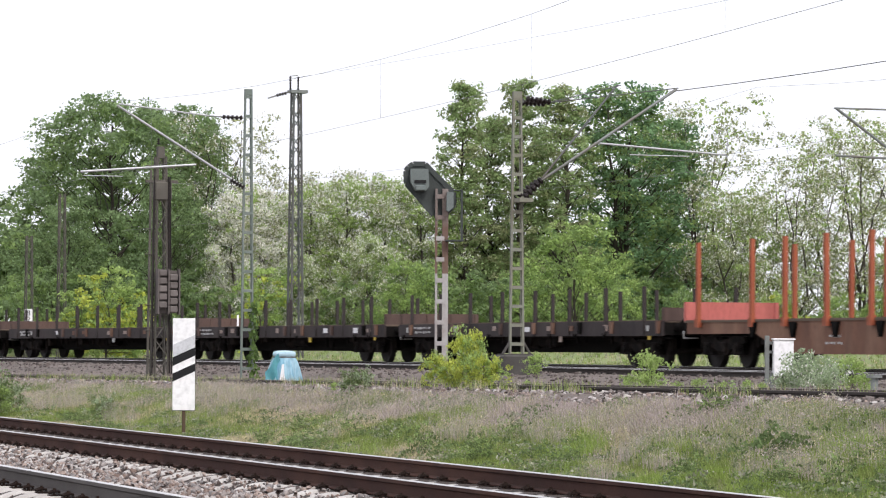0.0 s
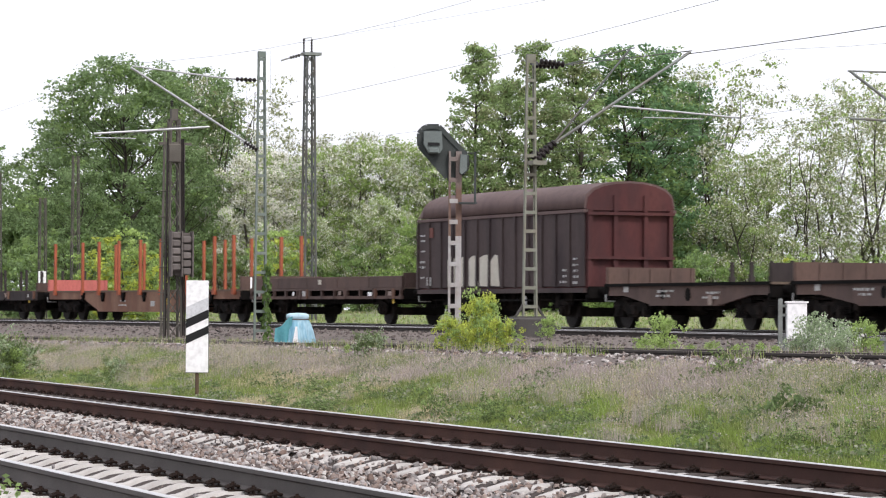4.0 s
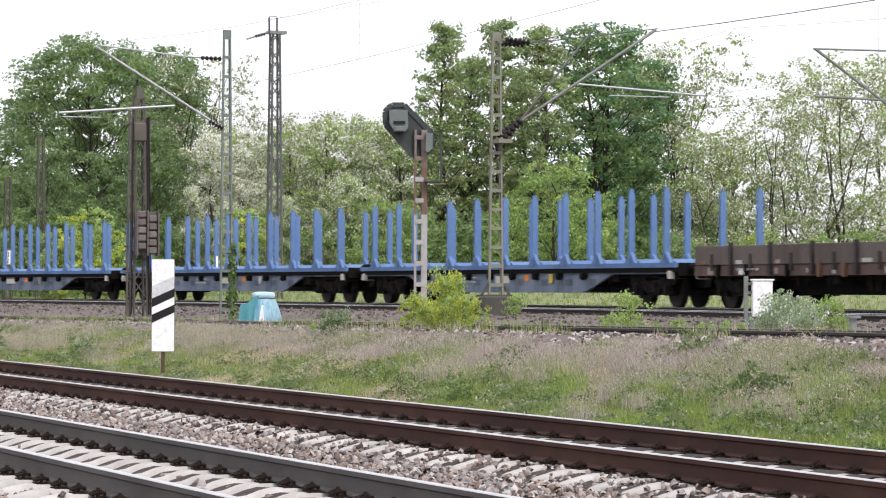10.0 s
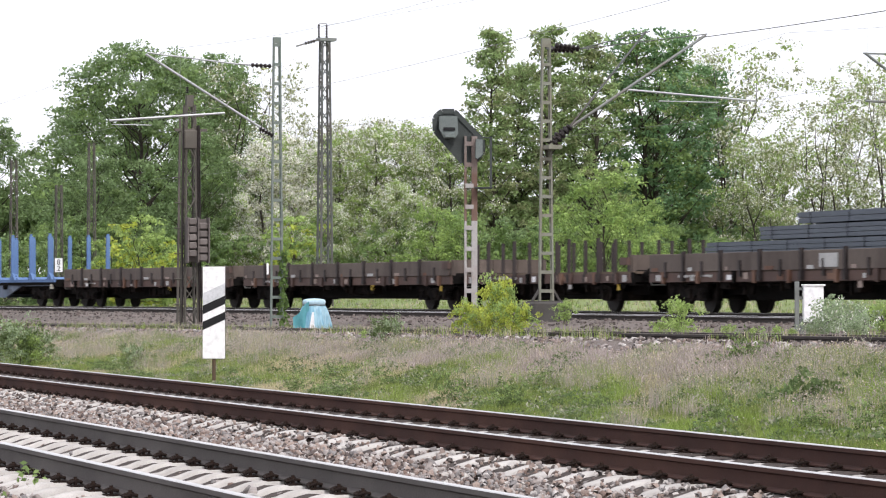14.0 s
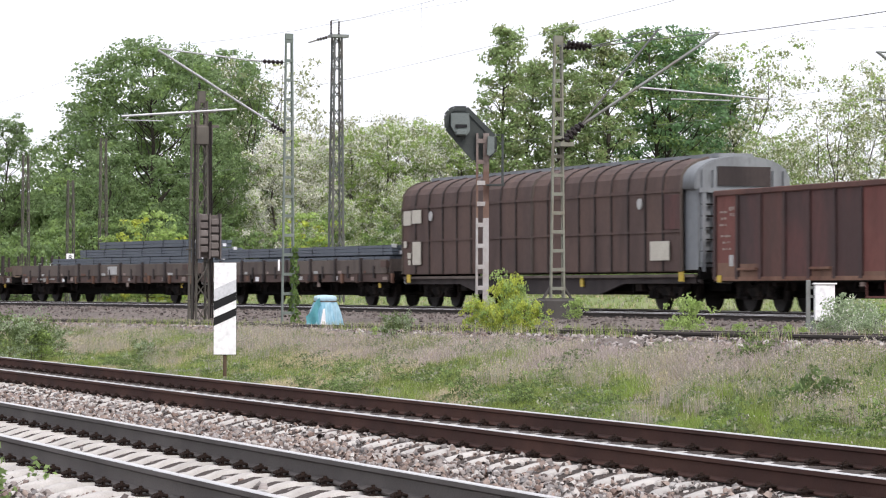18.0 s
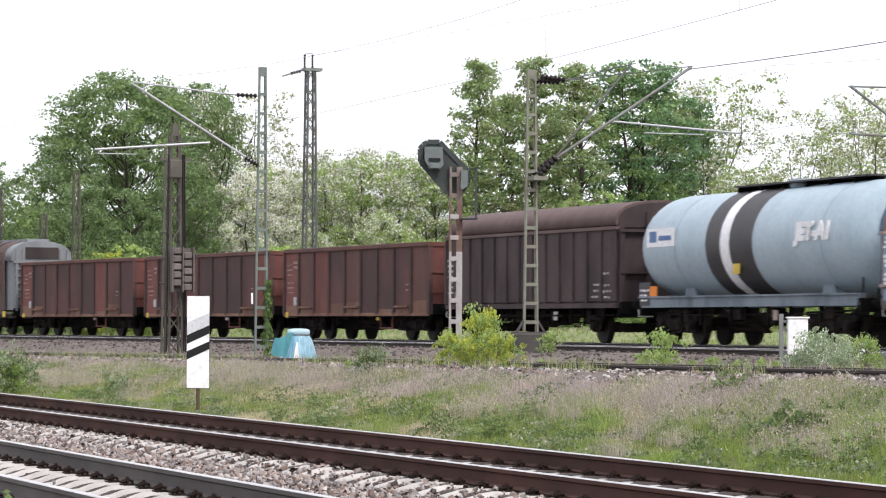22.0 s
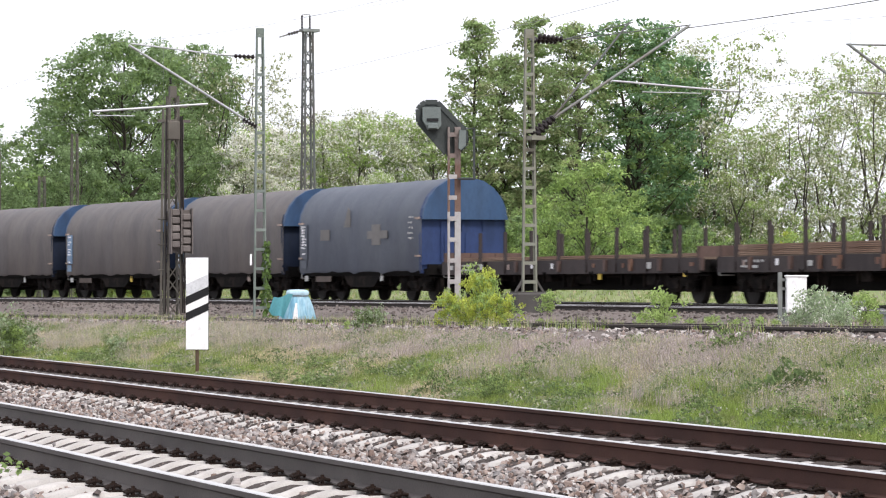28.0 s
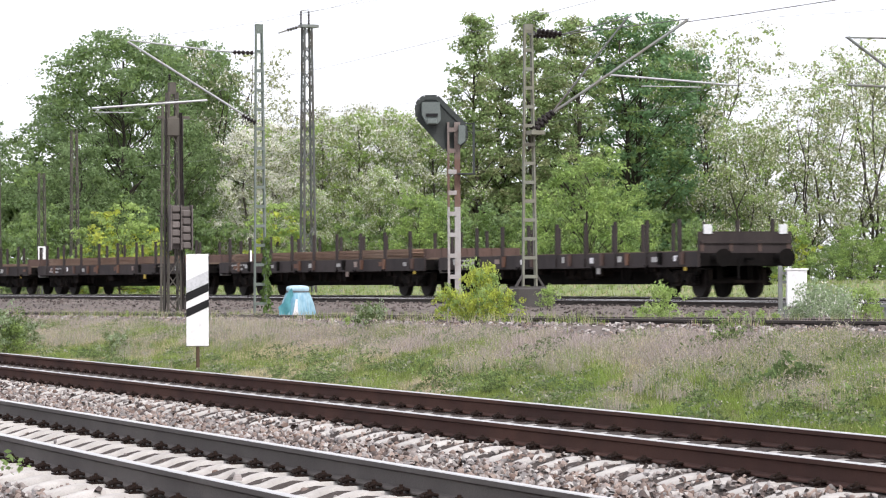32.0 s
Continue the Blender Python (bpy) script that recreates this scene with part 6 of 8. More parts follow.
# wires: carrier, droppers and contact wire over each track
def catenary(off, z_contact, z_carrier, spans, label, dip=None, gauge=0.0045, mat=None):
    w = thing("overhead_line", pose(0, 0, 0), label, "overhead wire")
    for a, b in zip(spans, spans[1:]):
        n = 12
        pts = []
        for i in range(n + 1):
            k = i / n
            s = a + (b - a) * k
            sag = 4 * k * (1 - k) * ((z_carrier - z_contact - 0.35) * 0.5 if dip is None else dip)
            pts.append((train_point(s, off, z_carrier - sag), train_point(s, off, z_contact)))
        part("carrier_wire", Shape().sweep([p for p, c in pts], gauge), mat or M_WIRE, w)
        part("contact_wire", Shape().sweep([c for p, c in pts], 0.0045), M_WIRE, w)
        for p, c in pts[1:-1:2]:
            part("dropper", Shape().tube(c, p, 0.0025, n=4, caps=False), M_WIRE, w)


sB, sD = along(*mB.matrix_basis.translation.xy), along(*mD.matrix_basis.translation.xy)
catenary(-12.2, 6.0, 7.95, [sB - 116, sB - 58, sB, sB + 58, sB + 110], "thin overhead wires above the siding")
catenary(-1.0, 6.0, 7.72, [sD - 100, sD - 50, sD], "overhead wires above the main line", dip=0.3, gauge=0.011, mat=M_GALV_DARK)
catenary(1.35, 6.0, 7.9, [sD - 108, sD - 54, sD, sD + 52], "thin overhead wires above the train")
feeder = thing("feeder_line", pose(0, 0, 0), "long feeder wire strung between tall masts", "overhead wire")
pC = mC.matrix_basis.translation + Vector((-0.3, 0, 11.2))
for far in (train_point(-75, 14, 12.5),):
    part("wire", Shape().sweep([pC.lerp(far, i / 12) - Vector((0, 0, i * (12 - i) / 36 * 0.7)) for i in range(13)], 0.006), M_WIRE, feeder)

# ---- the distant-signal board with slanting stripes ----
board = thing("marker_board", Matrix.Translation(seen_at(295.5, 52)) @ pose(0, 0, 0, 0, 0, 2), "tall white marker board with two black slanting stripes", "railway sign")
bz = EYE - (553 - 441) * 52 / 5800 - board.matrix_basis.translation.z
bh, bw = 1.46, 0.355
part("plate", Shape().block(-bw / 2, bw / 2, -0.012, 0.012, bz, bz + bh, 0.004), M_BOARD, board)
part("plate_edge", Shape().box(-bw / 2 - 0.006, bw / 2 + 0.006, -0.006, 0.014, bz - 0.008, bz).box(bw / 2, bw / 2 + 0.006, -0.006, 0.014, bz, bz + bh), M_STRIPE, board)


def slant(l0, l1, r0, r1, mat, name):
    part(name, Shape().plate([(-bw / 2, bz + bh * (1 - l1)), (bw / 2, bz + bh * (1 - r1)), (bw / 2, bz + bh * (1 - r0)), (-bw / 2, bz + bh * (1 - l0))], -0.017, -0.013), mat, board)


slant(0.29, 0.42, 0.18, 0.315, M_STRIPE_GREY, "faded_stripe")
slant(0.425, 0.52, 0.315, 0.405, M_STRIPE, "black_stripe")
slant(0.60, 0.69, 0.49, 0.575, M_STRIPE, "black_stripe")
part("post", Shape().tube((0, 0.04, -0.2), (0, 0.04, bz + bh * 0.8), 0.03, n=10), M_POSTWOOD, board)

# ---- the light signal, seen from behind ----
sg = thing("light_signal", Matrix.Translation(seen_at(748, 68)) @ pose(0, 0, 0, 0, 0, 4), "old light signal on a rusty battened mast, seen from behind", "railway signal")
u_ = 68 / 5800 / 3          # a third of one unit of width at this distance


def sp(x, y):
    """A spot on the signal's face from its drawing: x and height."""
    return ((x - 240) * u_, EYE + (441 * 3 - (y + 264)) * u_ - sg.matrix_basis.translation.z)


face = [sp(*p) for p in ((55, 120), (70, 98), (95, 82), (160, 82), (240, 165), (308, 232), (312, 300), (272, 345), (205, 355), (120, 258), (58, 188))]
part("screen", Shape().plate(face, -0.03, 0.0), M_SIGNAL, sg)
rim = Shape()
for (xa, za), (xb, zb) in zip(face, face[1:] + face[:1]):
    rim.beam((xa, -0.05, za), (xb, -0.05, zb), 0.1, 0.02, up=(0, 1, 0))
part("screen_rim", rim, M_SIGNAL, sg)
for pts, name in ((((78, 112), (172, 112), (176, 205), (160, 228), (105, 228), (78, 180)), "lamp_housing"), (((272, 232), (306, 236), (306, 315), (280, 338), (268, 330)), "lamp_housing")):
    q = [sp(*p) for p in pts]
    part(name, Shape().plate(q, -0.34, -0.03), M_SIGNALBOX, sg)
# thin black bar drawn as the shadow across the lamp housing
x0, z0 = sp(98, 188)
x1, z1 = sp(160, 172)
part("housing_shadow_gap", Shape().box(x0, x1, -0.37, -0.33, z0, z1), M_STRIPE, sg)
x0, z0 = sp(104, 226)
x1, z1 = sp(155, 200)
part("housing_lid", Shape().block(x0, x1, -0.40, -0.34, z0, z1, 0.01), M_SIGNALBOX, sg)
top = sp(225, 215)[1]
for xa, mt, wd in ((-0.085, M_RUSTMAST, 0.045), (0.1, M_RUSTMAST, 0.12)):
    part("channel", Shape().box(xa - wd / 2, xa + wd / 2, -0.16, -0.04, top * 0.58, top), mt, sg)
    part("channel", Shape().box(xa - wd / 2, xa + wd / 2, -0.16, -0.04, -0.2, top * 0.58), M_PALEPAINT, sg)
for i in range(10):
    z = top - 0.16 - i * 0.435
    if z > 0.1:
        part("batten", Shape().box(-0.09, 0.08, -0.18, -0.155, z - 0.045, z + 0.045), M_PALEPAINT if i > 1 else M_RUSTMAST, sg)
cage = Shape()
xa, za = sp(352, 222)
xb, zb = sp(262, 490)
for y in (-0.35, -0.02):
    cage.beam((xa, y, za), (xa, y, zb), 0.025)
cage.beam((xb, -0.02, zb), (xa + 0.03, -0.02, zb), 0.03).beam((xb, -0.35, zb), (xa + 0.03, -0.35, zb), 0.03)
cage.beam((xa, -0.35, za), (xa, -0.02, za), 0.025).beam((0.1, -0.02, za), (xa, -0.02, za), 0.025)
part("service_cage", cage, M_SIGNAL, sg)
part("cage_floor", Shape().box(0.1, xa, -0.35, -0.02, zb - 0.02, zb + 0.01), M_SIGNAL, sg)
part("mast_foot", Shape().block(-0.25, 0.3, -0.3, 0.15, -0.25, 0.05, 0.03), M_CONCRETE, sg)

# ---- white cabinet on a post ----
cb = thing("cabinet_post", Matrix.Translation(seen_at(1336, 56)), "small white cabinet on a grey post beside the siding", "cabinet")
k_ = 56 / 5800
gz = cb.matrix_basis.translation.z
part("post", Shape().block(-0.12, -0.045, 0, 0.08, -0.1, EYE + (441 - 417) * k_ - gz, 0.01), M_GALV, cb)
part("cabinet", Shape().block(0.02, 0.36, -0.1, 0.16, EYE - (489 - 441) * k_ - gz, EYE + (441 - 424) * k_ - gz, 0.012), M_BOARD, cb)
part("lid", Shape().block(0.0, 0.39, -0.12, 0.18, EYE + (441 - 425) * k_ - gz, EYE + (441 - 422) * k_ - gz, 0.008), M_BOARD, cb)
for y in (430, 446):
    part("clamp", Shape().box(-0.05, 0.06, 0.0, 0.07, EYE + (441 - y) * k_ - gz - 0.025, EYE + (441 - y) * k_ - gz + 0.025), M_GALV, cb)
part("cable_duct", Shape().box(-0.03, 0.03, 0.02, 0.08, -0.1, 0.35), M_GALV, cb)

# ---- pipe end wrapped in a blue tarpaulin ----
tp = thing("wrapped_drum", Matrix.Translation(seen_at(473, 71)), "concrete drum wrapped in a light-blue tarpaulin that flaps", "drum")
tp.scale = (0.98, 0.98, 1.3)
s = Shape()
rows_ = [(0.56, 0.225), (0.53, 0.25), (0.46, 0.285), (0.34, 0.33), (0.2, 0.365), (0.06, 0.395), (-0.05, 0.41)]
R = 84
rg = random.Random(8)
fold = [rg.uniform(-1, 1) for _ in range(R)]
for i, (z, r) in enumerate(rows_):
    for j in range(R):
        a = 2 * math.pi * j / R
        d = abs(math.sin(a * 5.5 + 0.8 + 0.5 * math.sin(a * 3))) ** 0.6 * 0.16 + 0.06 * math.sin(a * 13 + i * 0.4) + 0.035 * fold[j]
        k = 0.97 + (d - 0.08) * min(i + 0.6, 5) / 4.5
        s.v.append((r * k * math.cos(a), r * k * math.sin(a), z + (0.05 * fold[(j // 4 * 3) % R] if i == 6 else 0.012 * fold[(j // 3) % R])))
for i in range(len(rows_) - 1):
    for j in range(R):
        s.f.append((i * R + j, i * R + (j + 1) % R, (i + 1) * R + (j + 1) % R, (i + 1) * R + j))
        s.smooth.append(True)
part("tarpaulin", s, M_TARPCLOTH, tp)
part("drum", Shape().tube((0, 0, -0.1), (0, 0, 0.55), 0.2, n=24), M_CONCRETE, tp)
M_LIDCLOTH = material("pale blue lid cloth", (0.46, 0.62, 0.70), 0.5, second=(0.36, 0.55, 0.64), scale=6, fine=20, bump=0.4)
lid = Shape()
for z, r in ((0.54, 0.235), (0.56, 0.25), (0.59, 0.255), (0.62, 0.235), (0.635, 0.16), (0.64, 0.02)):
    lid.v += [(r * (1 + 0.025 * math.sin(j * 1.7)) * math.cos(2 * math.pi * j / 28), r * math.sin(2 * math.pi * j / 28), z + 0.008 * math.sin(j * 0.9)) for j in range(28)]
for i in range(5):
    for j in range(28):
        lid.f.append((i * 28 + j, i * 28 + (j + 1) % 28, (i + 1) * 28 + (j + 1) % 28, (i + 1) * 28 + j))
        lid.smooth.append(True)
part("lid", lid, M_LIDCLOTH, tp, "pale tarpaulin tied over the lid")
part("pale_strip", Shape().plate([(-0.11, 0.0), (0.05, -0.02), (0.02, 0.42), (-0.02, 0.42)], -0.435, -0.425), M_BOARD, tp)
part("rope", Shape().tube((0, 0, 0.53), (0, 0, 0.545), 0.262, n=28, caps=False), M_POSTWOOD, tp)
fl = Shape()
top_, low_ = ((0.05, 0.03), (-0.36, -0.14)), ((-0.05, -0.43), (-0.42, -0.40))
for i in range(9):
    for j in range(7):
        a, c = i / 8, j / 6
        x = (top_[0][0] + (top_[1][0] - top_[0][0]) * a) * (1 - c) + (low_[0][0] + (low_[1][0] - low_[0][0]) * a) * c
        z = (top_[0][1] + (top_[1][1] - top_[0][1]) * a) * (1 - c) + (low_[0][1] + (low_[1][1] - low_[0][1]) * a) * c
        fl.v.append((x, 0.05 * math.sin(a * 9 + c * 2) * (0.3 + c) - 0.03, z + 0.02 * math.sin(a * 7)))
for i in range(8):
    for j in range(6):
        fl.f.append((i * 7 + j, i * 7 + j + 1, (i + 1) * 7 + j + 1, (i + 1) * 7 + j))
        fl.smooth.append(True)
flap = part("loose_flap", fl, M_TARPTEAL, tp, "loose corner of tarpaulin flapping in the wind", at=pose(-0.14, -0.27, 0.555))

# ---- kilometre board, marker stones, point machine slabs ----
km = thing("kilometre_board", Matrix.Translation(seen_at(20, 146)), "small white board with black figures on a post", "railway sign")
zt = EYE + (441 - 375) * 146 / 5800 - km.matrix_basis.translation.z
part("plate", Shape().block(-0.17, 0.17, -0.012, 0.012, zt - 0.62, zt, 0.004), M_BOARD, km)
part("post", Shape().tube((0, 0.04, -0.2), (0, 0.04, zt - 0.1), 0.03, n=8), M_GALV, km)
for ch, z in (("8", zt - 0.28), ("2", zt - 0.56)):
    c = bpy.data.curves.new("figure", "FONT")
    c.body, c.size, c.align_x, c.extrude = ch, 0.32, "CENTER", 0.003
    c.materials.append(M_STRIPE)
    o = new("figure", c)
    o.parent = km
    o.matrix_basis = pose(0, -0.018, z, 90, 0, 0)
for x, d in ((1128, 118),):
    st = thing("marker_stone", Matrix.Translation(seen_at(x, d)), "squat white marker stone beyond the tracks", "marker")
    part("stone", Shape().block(-0.2, 0.2, -0.12, 0.12, -0.3, 0.28, 0.04), M_BOARD, st)
    part("base", Shape().block(-0.3, 0.3, -0.2, 0.2, -0.4, -0.08, 0.03), M_CONCRETE, st)
pm = thing("cable_trough", Matrix.Translation(seen_at(1530, 49)) @ pose(0, 0, 0, 0, 0, HEAD - 90), "pale concrete cable trough beside the siding", "trough")
for i in range(4):
    part("slab", Shape().block(-1.1 + i * 0.62, -0.52 + i * 0.62, -0.2, 0.2, -0.05, 0.14, 0.02), M_SLEEPER, pm)
part("stake", Shape().tube((-0.4, 0.1, 0.1), (-0.4, 0.1, 0.34), 0.06, n=8), M_GALV, pm)
part("cap", Shape().tube((-0.4, 0.1, 0.34), (-0.4, 0.1, 0.38), 0.12, n=10), M_GALV, pm)


def flap_motion():
    """The loose corner of the tarpaulin lifts and falls with the wind."""
    out = {0: 0.1, 1: 0.0, 2: 0.1, 4.5: 0.5, 4.8: 0.5, 5.1: 0.0, 6: 0.1, 7: 0.1, 8: 0.45, 8.5: 0.6, 9: 0.9, 9.5: 0.8, 10: 0.6, 10.5: 0.5, 11: 0.0, 11.5: 0.4, 12: 0.8, 13: 1.0, 13.5: 0.3,
           14: 0.3, 16.5: 0.1, 17: 0.0, 18: 0.1, 19: 0.1, 20: 0.3, 20.5: 0.8, 21: 0.8, 22: 0.8, 23: 0.6, 24: 0.7, 25: 0.7, 25.5: 0.3, 28: 0.9, 29: 0.5, 30: 0.4, 31: 0.1, 32: 0.1}
    walk(flap, [(t, pose(-0.14, -0.27, 0.555, 0, 50 * (k - 0.6), 6 + 12 * k)) for t, k in sorted(out.items())])


# ---- trees and plants ----
def leaf_material(name, c, c2, trans=0.5, blossom=False):
    return material(name, c, 0.6, second=c2, scale=0.5, amount=0.8, fine=3, bump=0, island=0.35, trans=trans, spec=0.15)


M_BARK = material("grey brown bark", (0.07, 0.06, 0.05), 0.95, second=(0.045, 0.038, 0.032), scale=6, fine=40, bump=0.6, stretch=(1, 1, 0.25))
M_LEAF_DARK = leaf_material("dark green leaf", (0.161, 0.230, 0.098), (0.207, 0.287, 0.115))
M_LEAF_POPLAR = leaf_material("loose olive green leaf", (0.345, 0.45, 0.20), (0.28, 0.375, 0.165))
M_LEAF_HERB = leaf_material("low herb leaf", (0.16, 0.215, 0.085), (0.12, 0.17, 0.07))
M_LEAF_BIG = leaf_material("dull green leaf", (0.272, 0.372, 0.178), (0.215, 0.31, 0.142))
M_LEAF_MID = leaf_material("mid green leaf", (0.281, 0.388, 0.144), (0.219, 0.319, 0.119))
M_LEAF_COOL = leaf_material("cool green leaf", (0.175, 0.30, 0.15), (0.235, 0.37, 0.18))
M_LEAF_LIGHT = leaf_material("light green leaf", (0.377, 0.494, 0.169), (0.312, 0.429, 0.150))
M_LEAF_LIME = leaf_material("yellow green leaf", (0.52, 0.57, 0.12), (0.40, 0.48, 0.10))
M_LEAF_OLIVE = leaf_material("olive leaf", (0.324, 0.360, 0.180), (0.384, 0.414, 0.228))
M_LEAF_SILVER = leaf_material("silvery leaf", (0.40, 0.49, 0.31), (0.29, 0.38, 0.205))
M_BLOSSOM = leaf_material("cream white blossom", (0.93, 0.91, 0.86), (0.88, 0.86, 0.79))


def leaf_cloud(rng, centres, radii, per, size, droop=0.25, flat=0.8, up=0.0):
    """Small leaves round many centres: vertices and faces; up turns their faces to the sky."""
    n = len(centres) * per
    c = np.repeat(centres, per, axis=0)
    r = np.repeat(radii, per)
    d = rng.normal(size=(n, 3))
    d /= np.linalg.norm(d, axis=1)[:, None]
    p = c + d * (r * rng.uniform(0.2, 1.0, n) ** 0.6)[:, None] * (1, 1, flat)
    f = rng.normal(size=(n, 3)) + d * 0.5 + np.array((0, 0, up))
    f /= np.linalg.norm(f, axis=1)[:, None]
    a = np.cross(f, rng.normal(size=(n, 3)))
    a /= np.linalg.norm(a, axis=1)[:, None] + 1e-9
    b = np.cross(f, a)
    s = size * rng.uniform(0.6, 1.35, n)[:, None]
    a[:, 2] -= droop
    V = np.stack([p - a * s, p + b * s * 0.62, p + a * s, p - b * s * 0.62], 1).reshape(-1, 3)
    F = np.arange(n * 4).reshape(n, 4)
    return V, F


def cloud_mesh(name, V, F, mats, kinds=None):
    me = bpy.data.meshes.new(name)
    k = F.shape[1]
    me.vertices.add(len(V))
    me.vertices.foreach_set("co", V.reshape(-1).astype(np.float32))
    me.loops.add(F.size)
    me.loops.foreach_set("vertex_index", F.reshape(-1).astype(np.int32))
    me.polygons.add(len(F))
    me.polygons.foreach_set("loop_start", np.arange(0, F.size, k, dtype=np.int32))
    for m in mats:
        me.materials.append(m)
    if kinds is not None:
        me.polygons.foreach_set("material_index", np.asarray(kinds, dtype=np.int32))
    me.update()
    return me


def grow(rng, height, spread, first, limbs, twigs, lean=0.1, up=0.5, shape="round"):
    """A trunk with limbs and twigs: a Shape of tapered tubes and the twig ends with their heights."""
    s = Shape()
    tips = []
    n = 8
    pts = [Vector((0, 0, -0.3))]
    for i in range(1, n + 1):
        pts.append(Vector((rng.uniform(-lean, lean) * height * 0.12 * i / n, rng.uniform(-lean, lean) * height * 0.12 * i / n, height * 0.88 * i / n)))
    r0 = height * 0.016
    for i in range(n):
        s.tube(pts[i], pts[i + 1], r0 * (1 - i / n * 0.85), r0 * (1 - (i + 1) / n * 0.85), n=7, caps=False)
    for k in range(limbs):
        f = first + (0.97 - first) * (k + rng.uniform(0, 0.8)) / limbs
        j = min(int(f * n), n - 1)
        base = pts[j].lerp(pts[j + 1], f * n - j) if f * n - j < 1 else pts[j + 1]
        q = (f - first) / (1 - first)
        if shape == "round":
            reach = spread * math.sqrt(max(0.08, 1 - (2 * q - 0.85) ** 2 * 0.9))
        elif shape == "column":
            reach = spread * (1.0 - 0.55 * q)
        else:
            reach = spread * (0.35 + 0.75 * math.sin(math.pi * min(q * 0.9 + 0.15, 1)))
        a = k * 2.4 + rng.uniform(-0.5, 0.5)
        reach *= rng.uniform(0.65, 1.12)
        rise = reach * rng.uniform(0.15, 0.75) * up * 2
        end = base + Vector((math.cos(a) * reach, math.sin(a) * reach, rise))
        mid = base.lerp(end, 0.5) + Vector((0, 0, rise * 0.18))
        rr = r0 * (0.45 - 0.3 * q)
        s.tube(base, mid, rr, rr * 0.6, n=5, caps=False)
        s.tube(mid, end, rr * 0.6, rr * 0.2, n=5, caps=False)
        tips.append(tuple(end))
        for t in range(twigs):
            g = rng.uniform(0.3, 1.0)
            st = (base.lerp(mid, g * 2) if g < 0.5 else mid.lerp(end, g * 2 - 1))
            e2 = st + Vector((rng.normal() * 0.5, rng.normal() * 0.5, rng.uniform(-0.15, 0.6))) * (0.35 + reach * 0.32)
            s.tube(st, e2, rr * 0.3, rr * 0.08, n=4, caps=False)
            tips.append(tuple(e2))
    for t in range(3):
        tips.append(tuple(pts[-1] + Vector((rng.uniform(-0.4, 0.4), rng.uniform(-0.4, 0.4), rng.uniform(0, height * 0.08)))))
    return s, np.array(tips)


def tree_model(name, seed, height, spread, first, limbs, twigs, per, size, leaf, radius=0.75, up=0.5, shape="round", blossom=0.0, bark=None, lean=0.1, leaf2=None):
    """A tree with its parts, as a function that plants copies."""
    rng = np.random.RandomState(seed)
    s, tips = grow(rng, height, spread, first, limbs, twigs, lean, up, shape)
    trunk = s.mesh("trunk", bark or M_BARK)
    rad = radius * rng.uniform(0.6, 1.25, len(tips))
    V, F = leaf_cloud(rng, tips, rad, per, size)
    kinds = None
    mats = [leaf]
    if leaf2:
        mats.append(leaf2)
        kinds = (np.repeat(rng.uniform(size=len(tips)), per) < 0.35).astype(int)
    crown = cloud_mesh("crown", V, F, mats, kinds)
    bl = None
    if blossom:
        pick = rng.uniform(size=len(tips)) < 0.75
        V, F = leaf_cloud(rng, tips[pick], rad[pick] * 1.06, max(1, int(per * blossom)), size * 0.75, droop=0.5)
        bl = cloud_mesh("blossom", V, F, [M_BLOSSOM])

    def plant(x, dist, scale, label, category="tree", group="", turn=0.0, tall=1.0, sink=0.0):
        sp_ = seen_at(x, dist)
        t = thing(name, Matrix.Translation(sp_ - Vector((0, 0, sink))) @ pose(0, 0, 0, 0, 0, turn), label, category, group)
        t.scale = (scale, scale, scale * tall)
        part("trunk", trunk, None, t)
        tagged(part("crown", crown, None, t), kind="stuff")
        if bl:
            tagged(part("blossom", bl, None, t, "hanging cream-white blossom"), kind="stuff")
        return t

    return plant


